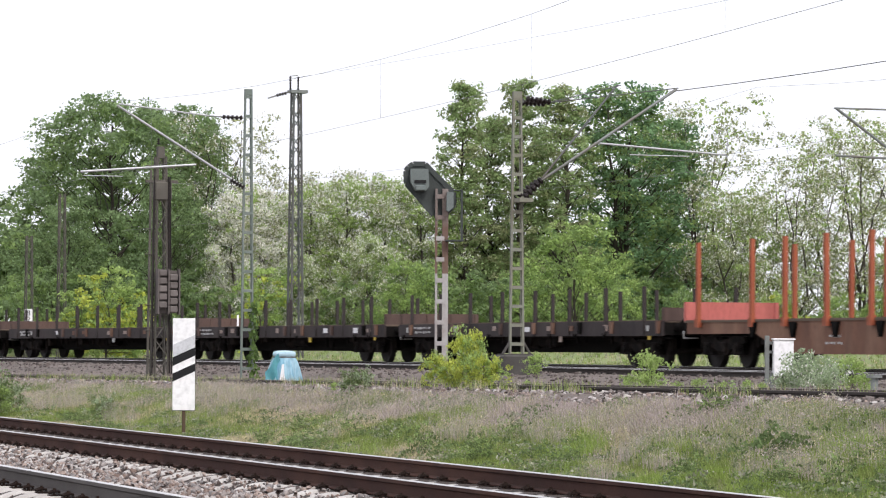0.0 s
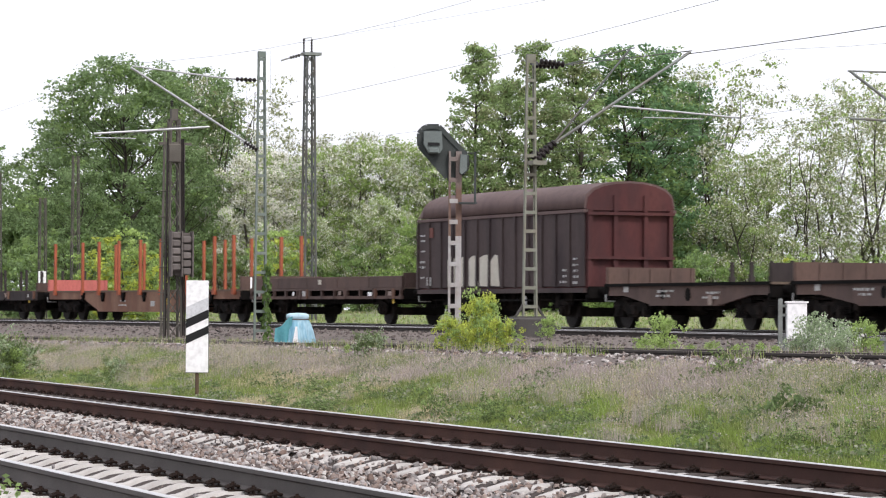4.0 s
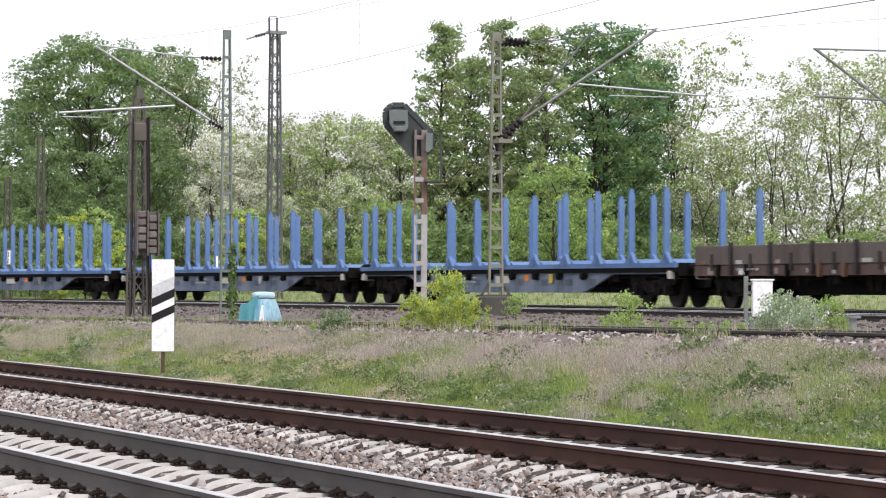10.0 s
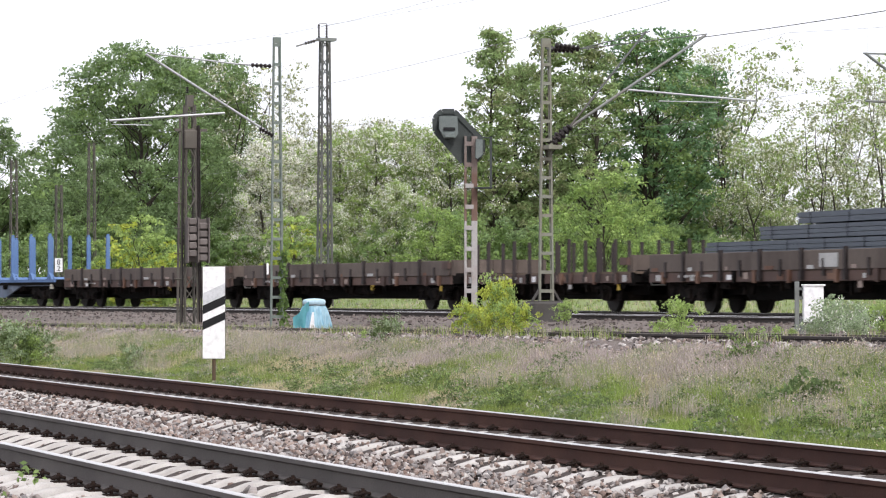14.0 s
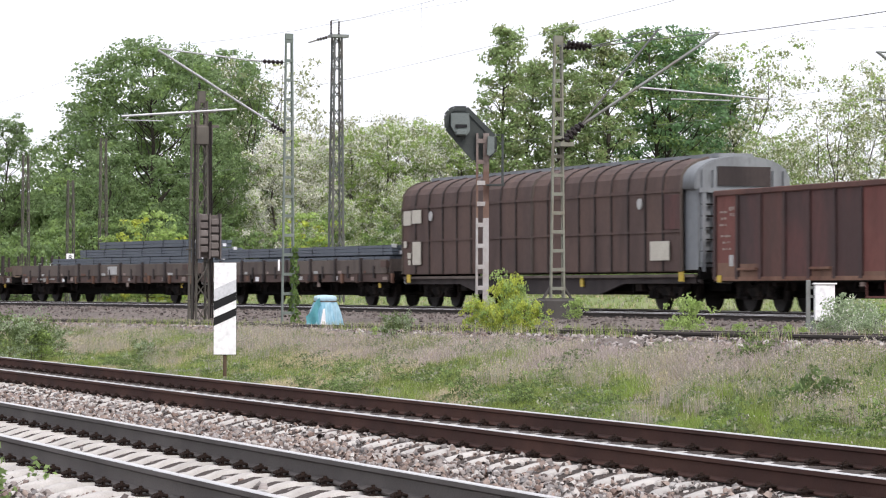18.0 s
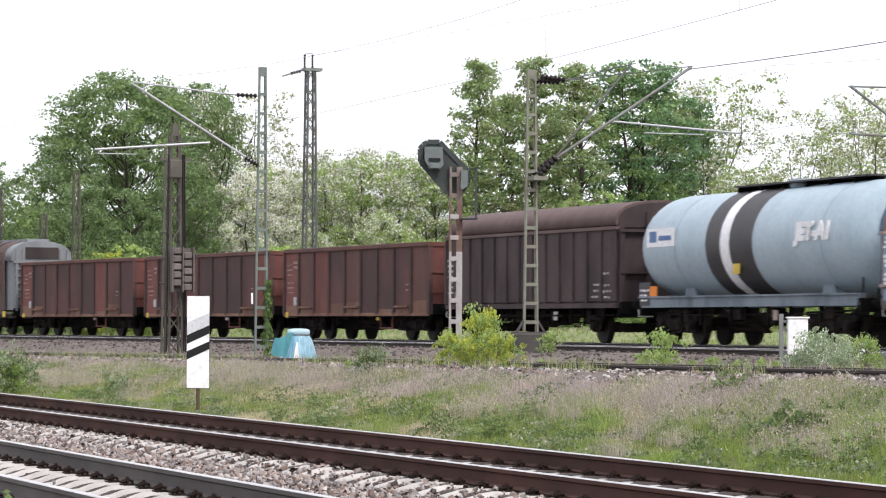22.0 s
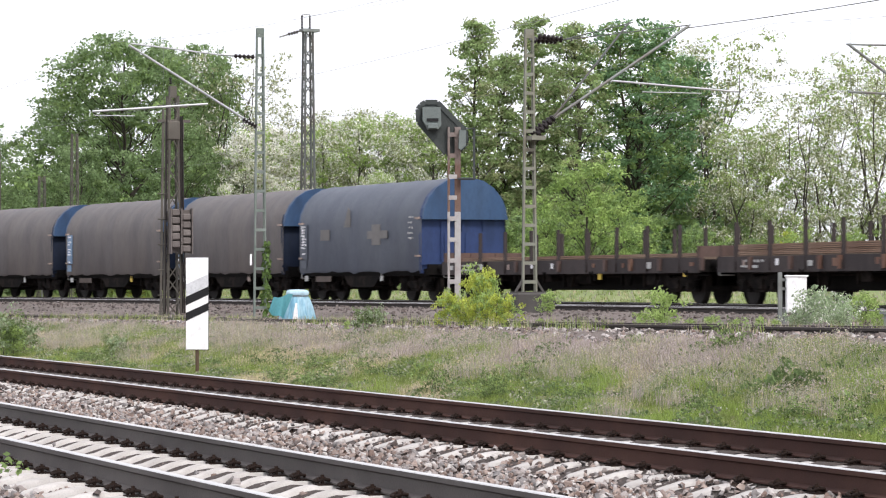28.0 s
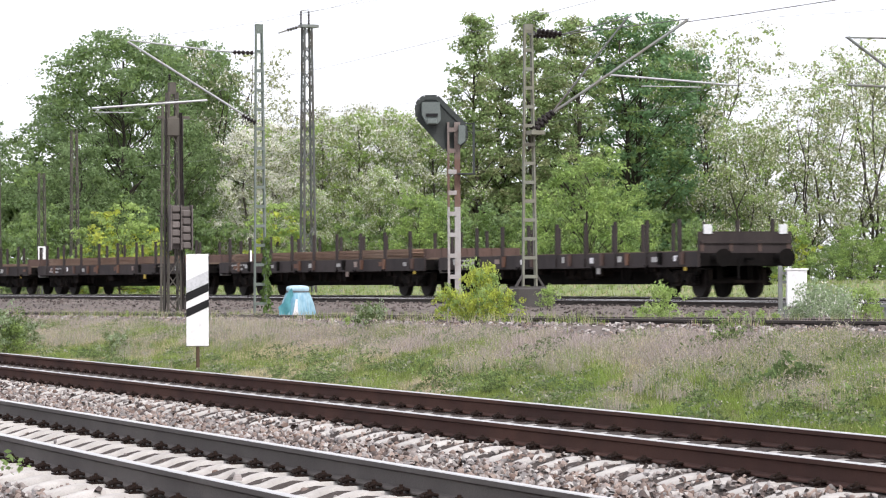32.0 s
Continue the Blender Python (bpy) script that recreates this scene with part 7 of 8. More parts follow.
def crown_tree(name, seed, height, base, wide, lobes, lobe_r, clusters, cluster_r, per, size, leaves, outline, blossom=0.0, skip=0.0, bare=1.0, trunks=1, flat=0.55, thick=1.0, flowering=0.8, bow=0.1):
    """A wood-edge tree: limbs lead to the lobes of its crown, twigs to flat sprays of leaves; a function that plants copies."""
    rng = np.random.RandomState(seed)
    wood = Shape()
    r0 = height * 0.014 * thick
    stems = []
    for k in range(trunks):
        lean = 0.0 if trunks == 1 else wide * 0.45
        a0 = 6.28 * k / trunks + 0.4
        pts = [Vector((math.cos(a0) * lean * (i / 6) ** 1.3 + rng.normal() * bow * (i > 0), math.sin(a0) * lean * (i / 6) ** 1.3 + rng.normal() * bow * (i > 0), -0.3 + (height * 0.93 + 0.3) * i / 6)) for i in range(7)]
        for i in range(6):
            wood.tube(pts[i], pts[i + 1], r0 * (1 - i / 6 * 0.85), r0 * (1 - (i + 1) / 6 * 0.85), n=7, caps=False)
        stems.append(pts)
    centres = []
    for k in range(lobes):
        q = (k + rng.uniform(0, 1)) / lobes
        if rng.uniform() < skip:
            continue
        ang = k * 2.39996 + rng.uniform(-0.4, 0.4)
        rad = wide * outline(q) * math.sqrt(rng.uniform(0.08, 1.0))
        pts = stems[k % trunks]
        z = base + (height - base) * q
        c = Vector((math.cos(ang) * rad, math.sin(ang) * rad, z)) + Vector((rng.normal(), rng.normal(), rng.normal())) * 0.15
        zs = max(z - 0.75 * rad - 0.5, height * 0.08)
        f = min(max((zs + 0.3) / (height * 0.93 + 0.3) * 6, 0), 5.99)
        start = pts[int(f)].lerp(pts[int(f) + 1], f - int(f))
        mid = start.lerp(c, 0.5) + Vector((rng.normal() * 0.12, rng.normal() * 0.12, -0.1 * rad + 0.15))
        rr = r0 * (0.42 - 0.3 * q) * bare
        wood.tube(start, mid, rr, rr * 0.7, n=5, caps=False)
        wood.tube(mid, c, rr * 0.7, rr * 0.3, n=5, caps=False)
        lr = lobe_r * rng.uniform(0.7, 1.25)
        for _ in range(clusters):
            d = rng.normal(size=3)
            d /= np.linalg.norm(d)
            e = c + Vector(d * (1, 1, 0.75)) * lr * rng.uniform(0.35, 1.0)
            if rng.uniform() < 0.3:
                wood.tube(c, e, rr * 0.28, rr * 0.1, n=3, caps=False)
            centres.append(tuple(e))
    tips = np.array(centres)
    trunk = wood.mesh("trunk", M_BARK)
    rad = cluster_r * rng.uniform(0.6, 1.3, len(tips))
    V, F = leaf_cloud(rng, tips, rad, per, size, 0.15, flat, 0.9)
    kinds = np.repeat(rng.choice(len(leaves), size=len(tips)), per)
    crown = cloud_mesh("crown", V, F, leaves, kinds)
    bl = None
    if blossom:
        pick = rng.uniform(size=len(tips)) < flowering
        V, F = leaf_cloud(rng, tips[pick], rad[pick] * 1.1, max(1, int(per * blossom)), size * 0.66, 0.4, 0.8, 0.8)
        bl = cloud_mesh("blossom", V, F, [M_BLOSSOM])

    def plant(x, dist, scale, label, category="tree", group="", turn=0.0, tall=1.0, sink=0.0):
        t = thing(name, Matrix.Translation(seen_at(x, dist) - Vector((0, 0, sink))) @ pose(0, 0, 0, 0, 0, turn), label, category, group)
        t.scale = (scale, scale, scale * tall)
        part("trunk", trunk, None, t)
        tagged(part("crown", crown, None, t), kind="stuff")
        if bl:
            tagged(part("blossom", bl, None, t, "hanging cream-white blossom"), kind="stuff")
        return t

    return plant


def dome(q):
    return 0.72 + 0.7 * q if q < 0.4 else math.sqrt(max(0.05, 1 - ((q - 0.4) / 0.62) ** 2.6))


def spire(q):
    return 0.35 + 0.65 * math.sin(math.pi * min(0.12 + 0.8 * q, 1.0)) if q < 0.8 else 0.62 - 1.6 * (q - 0.8)


def fan(q):
    return 0.3 + 0.7 * math.sin(math.pi * (0.1 + 0.62 * q))


G_BIG = [M_LEAF_BIG, M_LEAF_BIG, M_LEAF_MID]
big = crown_tree("broadleaf_tree", 11, 12.6, 1.6, 4.7, 118, 1.2, 8, 0.6, 42, 0.1, G_BIG, dome, skip=0.12)
side = crown_tree("broadleaf_tree", 13, 11.0, 1.2, 3.2, 64, 1.0, 7, 0.55, 38, 0.1, [M_LEAF_BIG, M_LEAF_DARK], dome)
poplar = crown_tree("slender_tree", 12, 13.6, 0.6, 1.6, 80, 0.66, 6, 0.45, 32, 0.088, [M_LEAF_POPLAR, M_LEAF_OLIVE, M_LEAF_POPLAR], spire, skip=0.1)
dense = crown_tree("broadleaf_tree", 21, 13.2, 0.8, 3.0, 104, 0.95, 8, 0.52, 38, 0.095, [M_LEAF_COOL, M_LEAF_COOL, M_LEAF_MID], dome, trunks=2)
locust = crown_tree("locust_tree", 14, 8.8, 0.6, 2.8, 64, 0.8, 8, 0.42, 24, 0.08, [M_LEAF_OLIVE, M_LEAF_LIGHT, M_LEAF_LIGHT], dome, blossom=1.7, skip=0.08, flowering=0.55)
white = crown_tree("locust_tree", 24, 8.0, 0.5, 2.1, 56, 0.72, 8, 0.34, 20, 0.08, [M_LEAF_LIGHT, M_LEAF_OLIVE], dome, blossom=4.2, skip=0.08, bare=0.6, flowering=0.78)
twiggy = crown_tree("locust_tree", 25, 9.5, 2.6, 2.4, 58, 0.7, 7, 0.36, 7, 0.075, [M_LEAF_OLIVE], fan, blossom=1.6, skip=0.1, bare=0.8, trunks=4, thick=0.55, bow=0.22)
airy = crown_tree("locust_tree", 16, 10.0, 0.8, 2.7, 66, 0.8, 8, 0.42, 11, 0.08, [M_LEAF_OLIVE, M_LEAF_OLIVE, M_LEAF_LIGHT], fan, blossom=1.3, skip=0.1, bare=0.85, trunks=4, thick=0.55, flowering=0.7, bow=0.25)
medium = crown_tree("locust_tree", 26, 8.2, 0.4, 2.7, 62, 0.8, 8, 0.45, 18, 0.08, [M_LEAF_OLIVE, M_LEAF_LIGHT], dome, blossom=1.0, skip=0.12, bare=0.7, trunks=3, thick=0.6, flowering=0.6, bow=0.2)
bush = crown_tree("shrub", 17, 5.0, 0.2, 2.1, 48, 0.6, 7, 0.32, 28, 0.068, [M_LEAF_LIGHT, M_LEAF_LIGHT, M_LEAF_MID], dome)
scrub = crown_tree("shrub", 18, 3.6, 0.1, 2.2, 30, 0.6, 6, 0.38, 24, 0.09, [M_LEAF_MID, M_LEAF_BIG], dome)
thicket = tree_model("shrub", 20, 3.8, 2.4, 0.02, 20, 5, 20, 0.2, M_LEAF_DARK, 0.65, 0.6, "round", leaf2=M_LEAF_MID)
lime = crown_tree("shrub", 19, 3.2, 0.1, 1.3, 26, 0.45, 6, 0.26, 20, 0.08, [M_LEAF_LIGHT, M_LEAF_LIGHT, M_LEAF_LIME], dome)

# left: the great domed tree and its neighbours
big(165, 168, 1.05, "great domed green broadleaf tree", turn=20, tall=0.94)
big(262, 174, 0.92, "domed green broadleaf tree grown into a larger one", turn=130, tall=1.07)
side(58, 176, 0.96, "green broadleaf tree beside a larger one", turn=60, tall=0.96)
side(312, 182, 1.0, "green broadleaf tree with an uneven crown", turn=250, tall=1.06)
side(-95, 190, 0.9, "dark-green broadleaf tree with a ragged crown", turn=150, tall=1.0)
side(90, 158, 0.62, "young green broadleaf tree at the wood's edge", turn=190)
side(265, 156, 0.7, "young green broadleaf tree at the wood's edge", turn=310)
twiggy(362, 172, 1.3, "slender pale tree with thin foliage", group="thin locusts", turn=90)
# middle: flowering locusts
white(382, 156, 0.92, "locust tree white with hanging blossom", group="flowering locusts", turn=20)
white(432, 160, 0.98, "locust tree white with hanging blossom", group="flowering locusts", turn=140)
white(480, 166, 0.95, "locust tree white with hanging blossom", group="flowering locusts", turn=260)
white(348, 163, 0.7, "locust tree white with hanging blossom", group="flowering locusts", turn=310)
for i, (x, d) in enumerate(((450, 168), (515, 170), (575, 172), (630, 170))):
    twiggy(x, d, 0.98, "slender pale tree with thin foliage", group="thin locusts", turn=i * 70)
for i, (x, d, sc, tl) in enumerate(((520, 164, 0.92, 1.0), (585, 160, 0.98, 0.95), (650, 164, 0.98, 0.98), (712, 160, 0.96, 0.98), (755, 166, 0.9, 1.0), (460, 172, 0.85, 1.0), (620, 152, 0.6, 1.0), (500, 152, 0.5, 1.0))):
    locust(x, d, sc, "green locust tree flecked with cream blossom", group="flowering locusts", turn=i * 77, tall=tl)
# slender trees and the dense one beside them
poplar(790, 160, 1.0, "tall slender tree with loose green foliage", group="slender trees", turn=10, tall=0.96)
poplar(838, 164, 0.98, "slender tree with loose green foliage, shorter than its neighbours", group="slender trees", turn=100, tall=0.88)
poplar(888, 161, 1.02, "tall slender tree with loose green foliage", group="slender trees", turn=140, tall=0.96)
poplar(966, 160, 0.99, "tall slender tree with loose green foliage", group="slender trees", turn=230, tall=0.96)
poplar(928, 168, 0.95, "slender tree with loose green foliage, shorter than its neighbours", group="slender trees", turn=300, tall=0.88)
dense(1068, 164, 1.12, "dense cool-green broadleaf tree with two stems", turn=40, tall=0.88)
dense(1150, 172, 0.95, "dense cool-green broadleaf tree with two stems", turn=200, tall=0.95)
# right: airy flowering trees, sky between their limbs
airy(1212, 168, 1.27, "thin flowering locust tree with bare limbs showing", group="thin locusts", turn=15)
for i, (x, d, sc) in enumerate(((1265, 160, 0.95), (1320, 166, 0.95))):
    medium(x, d, sc, "locust tree with thin cream-flecked foliage", group="flowering locusts", turn=i * 95)
for i, (x, d, sc) in enumerate(((1375, 160, 0.95), (1432, 168, 1.12), (1490, 160, 1.12), (1560, 166, 1.18), (1630, 160, 1.15))):
    airy(x, d, sc, "thin flowering locust tree with bare limbs showing", group="thin locusts", turn=i * 63 + 40)
# shrubs at the wood's edge
bush(985, 143, 1.1, "rounded light-green shrub at the wood's edge", "shrub", turn=10)
bush(1045, 146, 0.86, "rounded light-green shrub at the wood's edge", "shrub", turn=100)
bush(915, 148, 0.75, "rounded light-green shrub at the wood's edge", "shrub", turn=190)
bush(690, 148, 0.8, "rounded light-green shrub at the wood's edge", "shrub", turn=220)
lime(160, 140, 1.15, "young light-green shrub at the wood's edge", "shrub", turn=10)
lime(205, 143, 0.9, "young light-green shrub at the wood's edge", "shrub", turn=100)
lime(110, 142, 0.85, "young light-green shrub at the wood's edge", "shrub", turn=150)
lime(430, 142, 1.05, "young light-green shrub at the wood's edge", "shrub", turn=250)
bush(1455, 147, 0.5, "rounded light-green shrub at the wood's edge", "shrub", turn=60)
bush(1530, 150, 0.56, "rounded light-green shrub at the wood's edge", "shrub", turn=140)
lime(1350, 146, 0.8, "young light-green shrub at the wood's edge", "shrub", turn=320)
for i, x in enumerate((-120, -70, 0, 60, 130, 215, 275, 330, 390, 480, 540, 600, 650, 730, 790, 840, 900, 960, 1080, 1130, 1180, 1240, 1300, 1360, 1420, 1480, 1550, 1630, 1700)):
    scrub(x, 150 + (i * 37) % 15, (0.78 if x < 1250 else 0.42) + ((i * 53) % 10) * 0.03, "tangled green undergrowth at the wood's edge", "shrub", group="undergrowth", turn=i * 47)
for i, x in enumerate(range(-140, 1260, 92)):
    thicket(x + (i * 29) % 31, 192 + (i * 31) % 14, 1.2 + ((i * 7) % 5) * 0.08, "dark undergrowth deeper in the wood", "shrub", group="undergrowth", turn=i * 91, tall=1.15)


# plants on this side of the train
elm = tree_model("sapling", 31, 1.35, 0.62, 0.02, 18, 4, 34, 0.045, M_LEAF_LIME, 0.19, 0.9, "round", leaf2=M_LEAF_LIGHT)
elm(800, 56.0, 0.5, "young yellow-green sapling beside the siding", "shrub", sink=0.03, tall=1.42)
elm(826, 55.2, 0.46, "bushy yellow-green sapling beside the siding", "shrub", turn=70, tall=0.95)
elm(742, 58.6, 0.38, "low yellow-green sapling beside the siding", "shrub", turn=130, tall=1.2)
elm(770, 56.6, 0.36, "low yellow-green sapling beside the siding", "shrub", turn=210, tall=1.0)
sap = tree_model("sapling", 32, 0.9, 0.4, 0.05, 12, 3, 20, 0.045, M_LEAF_LIGHT, 0.17, 0.8, "round")
sap(1123, 60, 0.7, "thin green sapling beside the siding", "shrub")
sap(1478, 54, 0.55, "low leafy green bush by the siding", "shrub", turn=40)
sap(915, 74, 0.5, "low leafy green weed in gravel", "weed", turn=200)
sap(1090, 58, 0.35, "low leafy green weed in gravel", "weed", turn=290)
silver = tree_model("silvery_bush", 33, 0.8, 0.62, 0.02, 20, 4, 24, 0.036, M_LEAF_SILVER, 0.16, 0.7, "round", blossom=0.3)
silver(1398, 51, 0.66, "silvery-green bush with pale flower tips", "shrub")
silver(1362, 51.5, 0.38, "silvery-green bush with pale flower tips", "shrub", turn=90)
silver(1432, 50, 0.42, "silvery-green bush with pale flower tips", "shrub", turn=200)
tuft = tree_model("herb_bush", 36, 0.7, 0.42, 0.02, 16, 4, 26, 0.03, M_LEAF_HERB, 0.14, 0.9, "round", leaf2=M_LEAF_SILVER)
tuft(-48, 66, 0.85, "soft grey-green bush in the dry grass", "shrub", turn=20)
tuft(-86, 65, 1.0, "soft grey-green bush in the dry grass", "shrub", turn=120)
tuft(-10, 67, 0.7, "soft grey-green bush in the dry grass", "shrub", turn=220)
tuft(150, 60, 0.5, "low grey-green bush in the dry grass", "shrub", turn=80)
tuft(600, 57, 0.55, "low grey-green bush in the dry grass", "shrub", turn=160)
sap(-30, 66, 0.6, "leafy yellow-green weed beside the siding", "weed", turn=60)
for x, d, k in ((1080, 57.5, 0.3), (1128, 57, 0.34), (1168, 56, 0.3), (1205, 55.6, 0.36), (1248, 55, 0.3), (1290, 54.4, 0.34), (1318, 53.8, 0.28), (1500, 52.5, 0.4), (560, 60, 0.26), (900, 58.5, 0.3)):
    sap(x, d, k * 0.62, "slender light-green weed beside the siding", "weed", group="weeds beside the siding", turn=x % 360, tall=1.3)
weed = tree_model("weed", 34, 0.34, 0.26, 0.02, 12, 3, 14, 0.024, M_LEAF_HERB, 0.09, 0.7, "round", leaf2=M_LEAF_MID)
dock = tree_model("weed", 37, 0.34, 0.24, 0.02, 14, 3, 16, 0.03, M_LEAF_DARK, 0.08, 0.7, "round", leaf2=M_LEAF_HERB)
dock(1352, 33.0, 0.8, "dark-green leafy weed in the grass", "weed")
weed(1240, 39.5, 0.7, "dark-green leafy weed in the grass", "weed", turn=60)
near_bush = tree_model("bush", 35, 1.5, 0.62, 0.05, 18, 5, 26, 0.032, M_LEAF_MID, 0.15, 0.8, "round", leaf2=M_LEAF_LIGHT)
near_bush(-238, 17.5, 0.66, "leafy green bush beside the near track", "shrub")


wr = random.Random(12)
for i in range(240):
    y = 29 + 45 * wr.random()
    x = 784 + 5800 * wr.uniform(-0.16, 0.15)
    px = (x - 784) / 5800 * y
    if px * math.cos(NEAR) + y * math.sin(NEAR) > 12.9 and offset_from_train(px, y) < -16.0:
        weed(x, y, wr.uniform(0.25, 0.6), "green leafy weed in the dry grass", "weed", group="weeds on the bank", turn=wr.uniform(0, 360), tall=wr.uniform(0.6, 1.1))


# ---- grass ----
def grass(name, count, place, blades, high, width, mats, weights, label, seed, lean=0.5):
    """Tufts of narrow bent blades in one mesh."""
    rng = np.random.RandomState(seed)
    spots = [place(rng) for _ in range(count)]
    at = np.repeat(np.array([p[:4] for p in spots]), blades, axis=0)
    mix = np.cumsum(np.array([p[4] for p in spots]), axis=1)
    kinds = np.repeat(np.minimum((rng.uniform(size=(count, 1)) > mix).sum(1), len(mats) - 1), blades)
    n = count * blades
    a = rng.uniform(0, 6.283, n)
    h = high * at[:, 3] * rng.uniform(0.5, 1.25, n)
    l = rng.uniform(0.05, lean, n) * h
    bx, by, z = at[:, 0] + rng.normal(0, 0.035, n), at[:, 1] + rng.normal(0, 0.035, n), at[:, 2]
    ca, sa = np.cos(a), np.sin(a)
    w = width * rng.uniform(0.6, 1.3, n)
    V = np.stack([np.stack([bx - sa * w, by + ca * w, z - 0.02], 1), np.stack([bx + sa * w, by - ca * w, z - 0.02], 1), np.stack([bx + ca * l, by + sa * l, z + h], 1)], 1).reshape(-1, 3)
    F = np.arange(n * 3).reshape(-1, 3)
    return tagged(new(name, cloud_mesh(name, V, F, mats, kinds)), label, "grass", kind="stuff")


def blade_material(name, c, c2):
    return material(name, c, 0.7, second=c2, scale=0.7, amount=0.8, fine=3, bump=0, island=0.28, trans=0.3, spec=0.15)


M_BLADE_GREEN = blade_material("green grass", (0.235, 0.295, 0.09), (0.175, 0.23, 0.07))
M_BLADE_FRESH = blade_material("fresh grass", (0.29, 0.39, 0.095), (0.22, 0.31, 0.075))
M_BLADE_DRY = blade_material("dry straw", (0.57, 0.50, 0.325), (0.46, 0.405, 0.255))
M_BLADE_PURPLE = blade_material("purplish seed heads", (0.49, 0.42, 0.39), (0.40, 0.34, 0.315))
M_BLADE_GREY = blade_material("greyish herbs", (0.36, 0.365, 0.27), (0.28, 0.30, 0.205))
BLADES = [M_BLADE_GREEN, M_BLADE_FRESH, M_BLADE_DRY, M_BLADE_PURPLE, M_BLADE_GREY]


def bank_spot(rng):
    """The grassy bank between the near tracks and the siding: green below, dry and purplish towards the siding, in patches."""
    while True:
        y = 26 + 62 * rng.uniform() ** 1.1
        x = rng.uniform(-0.17, 0.16) * y
        u = x * math.cos(NEAR) + y * math.sin(NEAR)
        if u < 12.45:
            continue
        w = offset_from_train(x, y)
        if w > -14.75 + 0.4 * noise.noise((x * 0.9, y * 0.4, 5.5)):
            continue
        q = (u - 12.45) / ((u - 12.45) + (-14.7 - w) + 0.01)
        p = noise.noise((x * 0.9, y * 0.22, 1.7))
        p2 = noise.noise((x * 1.9, y * 0.5, 9.1))
        bare = noise.noise((x * 1.1, y * 0.3, 31.0))
        if bare > 0.22 and rng.uniform() < 0.5:
            continue
        dry = min(max(0.0 + 0.95 * smooth_step((q - 0.4) / 0.45) + 1.5 * p + 0.1 * rng.normal() - (0.34 if x > 1 else 0.02), 0.03), 0.97)
        purple = min(max(-0.05 + 1.1 * smooth_step((q - 0.45) / 0.4) + 0.7 * p2, 0.02), 0.85) * dry
        fresh = (1 - dry) * (0.8 if p2 > 0 else 0.25) * (1.0 if x > 1 else 0.6)
        mix = np.array([(1 - dry) - fresh + 0.02, fresh + 0.01, dry - purple + 0.01, purple, 0.06 + 0.25 * max(p2, 0)])
        mix = np.clip(mix, 0.005, 1) ** 1.5
        lush = smooth_step((q - 0.3) / 0.45) + 0.9 * max(p2 + 0.1, 0) + (0.25 if x > 2 else 0)
        return x, y, bank_height(x, y, u, w), (0.45 + 0.75 * lush) * (0.85 if q < 0.12 else 1.0), mix / mix.sum()


grass("bank_grass", 60000, bank_spot, 7, 0.115, 0.0052, BLADES, None, "dry straw, purplish seed heads and green grass on the bank", 5, lean=1.15)


def stalk_spot(rng):
    """Tall stalks stand in drifts, thickest along the siding."""
    while True:
        x, y, z, k, mix = bank_spot(rng)
        u = x * math.cos(NEAR) + y * math.sin(NEAR)
        q = (u - 12.45) / ((u - 12.45) + (-14.7 - offset_from_train(x, y)) + 0.01)
        drift = noise.noise((x * 0.8, y * 0.25, 4.4)) + 0.5 * noise.noise((x * 2.1, y * 0.7, 14.4))
        if drift > (-0.2 if q > 0.7 else 0.05 if q > 0.52 else 0.3 if q > 0.35 else 0.75):
            return x, y, z, 0.6 + 0.7 * max(drift + 0.2, 0), np.array([0.08, 0.02, 0.2, 0.38, 0.32])


grass("tall_stalks", 10000, stalk_spot, 6, 0.25, 0.0028, BLADES, None, "tall thin dry stalks with purplish seed heads", 6, lean=0.45)


def herb_cloud(name, count, per, size, mats, shares, label, seed, lift, spread, spot=bank_spot):
    """Small leaves or flower heads scattered over the bank."""
    rng = np.random.RandomState(seed)
    spots = []
    while len(spots) < count:
        x, y, z, k, mix = spot(rng)
        if spot is stalk_spot or noise.noise((x * 1.6, y * 0.5, 60.0 + seed)) > 0.05:
            spots.append((x, y, z + lift * k * rng.uniform(0.4, 1.2)))
    V, F = leaf_cloud(rng, np.array(spots), np.full(count, spread), per, size, 0.2, 0.7, 0.7)
    kinds = np.repeat(rng.choice(len(mats), size=count, p=shares), per)
    return tagged(new(name, cloud_mesh(name, V, F, mats, kinds)), label, "grass", kind="stuff")


herb_cloud("bank_herbs", 6500, 9, 0.022, [M_LEAF_HERB, M_LEAF_DARK, M_BLADE_GREY], [0.4, 0.35, 0.25], "low leafy herbs among the grass of the bank", 1, 0.08, 0.08)
herb_cloud("bank_flowers", 1500, 3, 0.009, [M_BLOSSOM, M_BLADE_DRY, M_BLADE_PURPLE], [0.06, 0.54, 0.4], "tiny pale flower heads among the grass", 2, 0.12, 0.06)


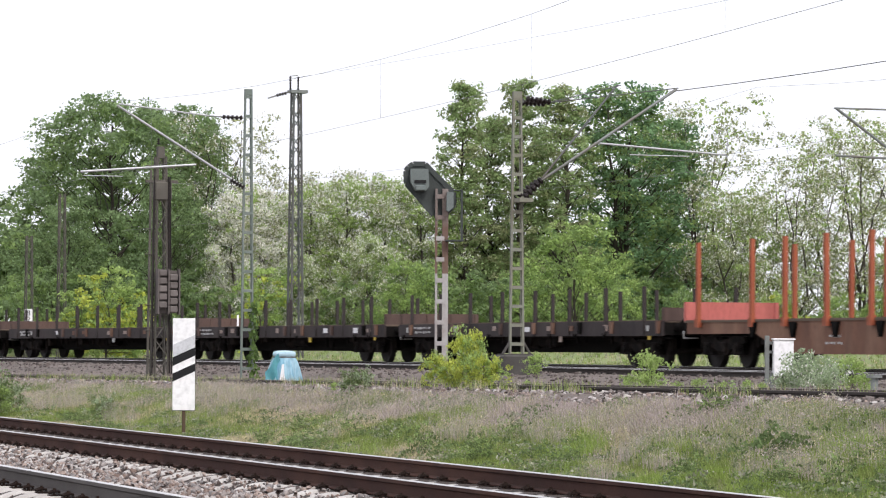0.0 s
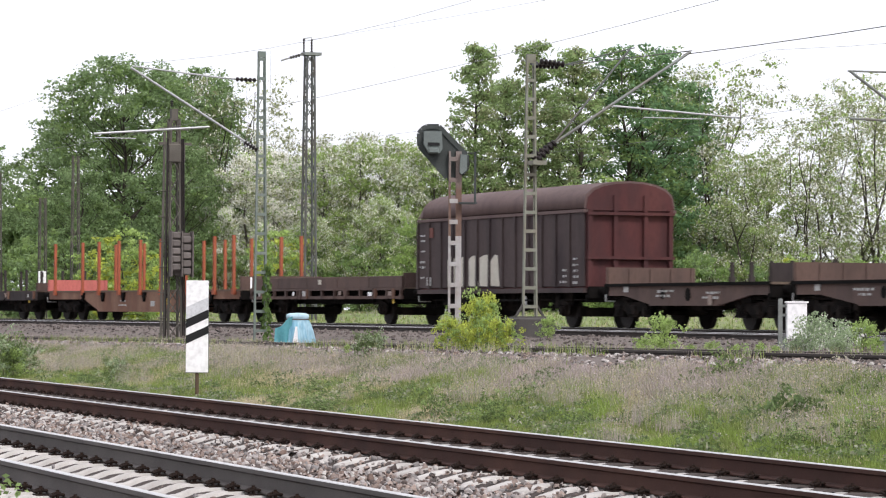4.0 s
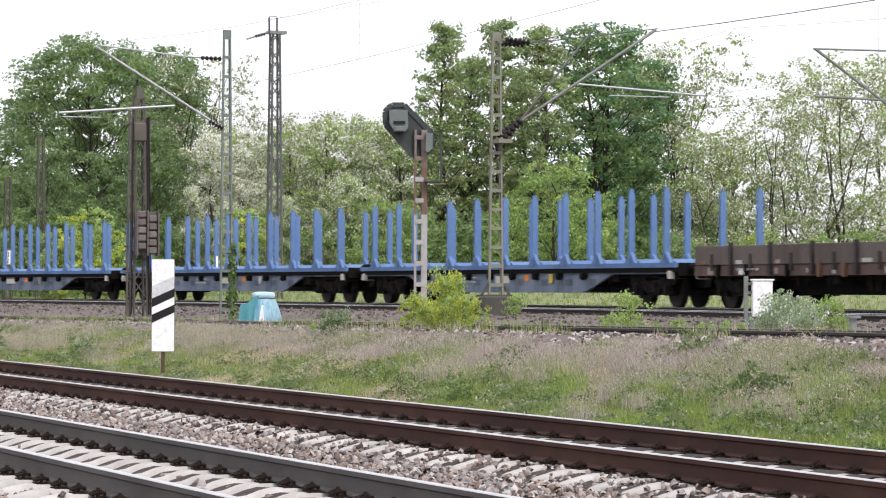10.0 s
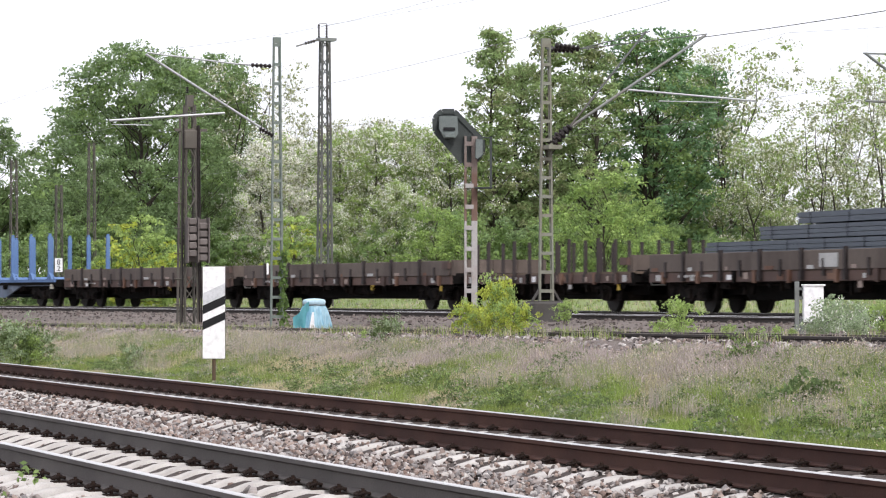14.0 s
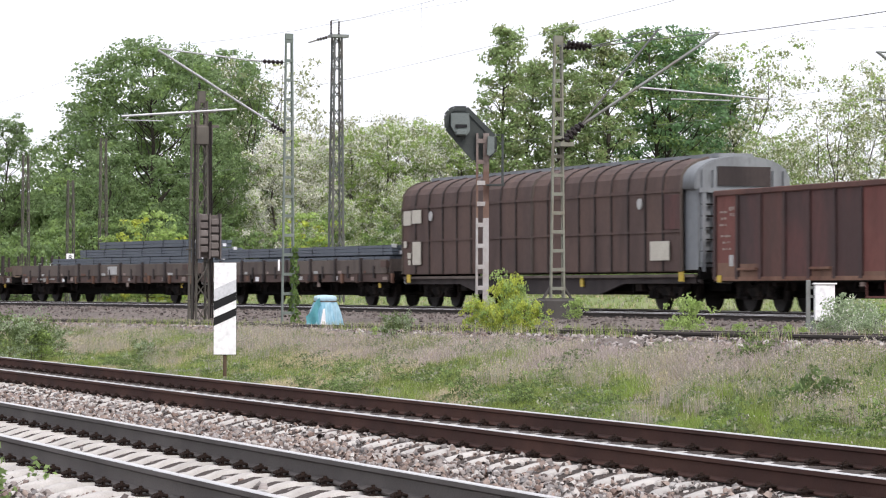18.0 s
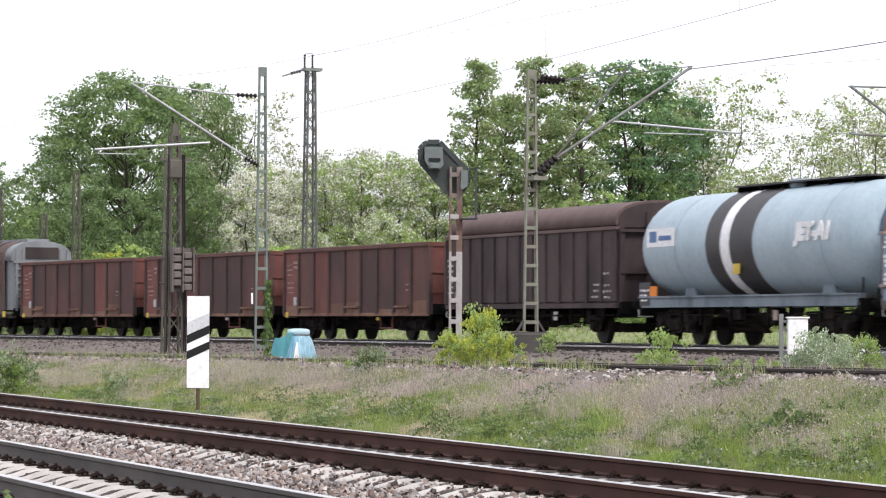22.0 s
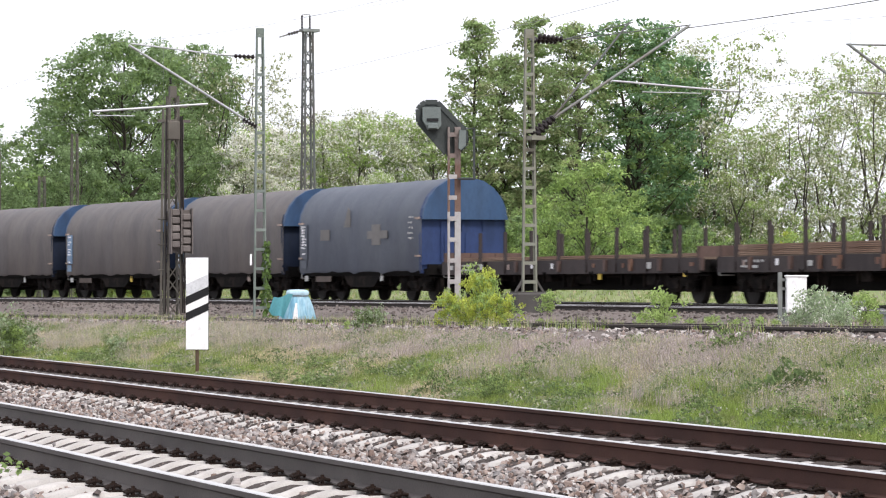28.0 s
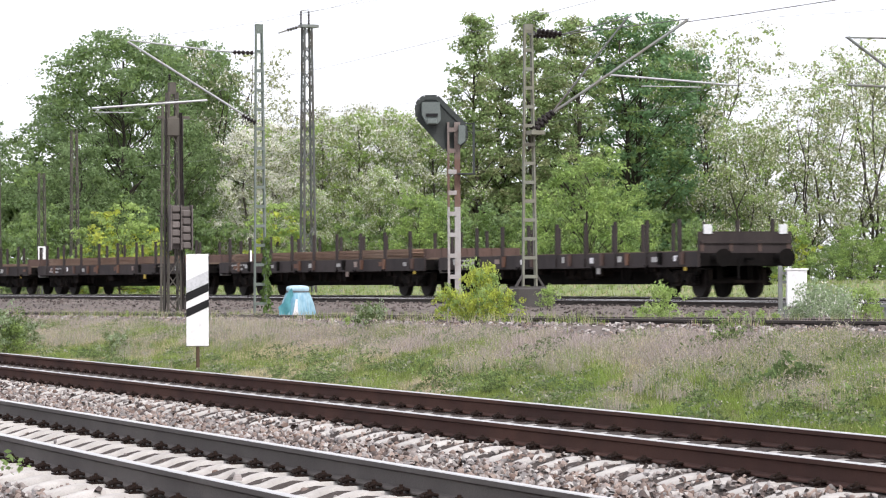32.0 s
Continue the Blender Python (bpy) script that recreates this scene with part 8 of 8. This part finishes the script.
herb_cloud("seed_heads", 6500, 5, 0.011, [M_BLADE_PURPLE, M_BLADE_DRY, M_BLADE_GREY], [0.55, 0.2, 0.25], "nodding purplish-grey seed heads on tall stalks", 3, 0.24, 0.06, stalk_spot)


def siding_weed(rng):
    s = rng.uniform(-58, 50)
    o = rng.choice([-15.0, -14.2, -13.6, -10.6, -9.6, -12.4]) + rng.normal(0, 0.35)
    p = train_point(s, o)
    while noise.noise((p.x * 0.6, p.y * 0.6, 2.2)) < 0.0:
        s = rng.uniform(-58, 50)
        o = rng.choice([-15.0, -14.2, -13.6, -10.6, -9.6, -12.4]) + rng.normal(0, 0.35)
        p = train_point(s, o)
    return p.x, p.y, max(ground_height(p.x, p.y), middle_track_z(s) - 0.07 if abs(o + 12.4) < 1.7 else -9) + 0.01, rng.uniform(0.5, 1.2), np.array([0.35, 0.2, 0.15, 0.2, 0.1])


grass("siding_weeds", 4600, siding_weed, 6, 0.15, 0.005, BLADES, None, "weeds and tufts between the rails of the siding", 7)


def meadow_spot(rng):
    s = rng.uniform(-45, 60)
    o = 5.5 + 22 * rng.uniform() ** 1.3
    p = train_point(s, o)
    return p.x, p.y, ground_height(p.x, p.y), rng.uniform(0.7, 1.3), np.array([0.55, 0.02, 0.15, 0.06, 0.22])


grass("meadow_grass", 11000, meadow_spot, 6, 0.12, 0.012, BLADES, None, "fresh green meadow grass beyond the tracks", 8)


# ---- what moves: the train runs from the tail's side to its head's side ----
def train_place(t):
    u = (t - 16) / 16
    return -46.9926 + 16 * 14.83525 * u + 2.3948 * u ** 2 - 1.98128 * u ** 3 + 0.21225 * u ** 4


def motions():
    for w, q, length in TRAIN:
        rows = []
        for i in range(0, 65):
            t = i * 0.5
            s = train_place(t) - q
            c = length * 0.36
            a, z = train_point(s + c, 1.35), train_point(s - c, 1.35)
            p = (a + z) / 2
            d = z - a
            rows.append((t, pose(p.x, p.y, TRAIN_TOP, 0, 0, math.degrees(math.atan2(d.y, d.x)))))
        walk(w, rows)
    flap_motion()


motions()
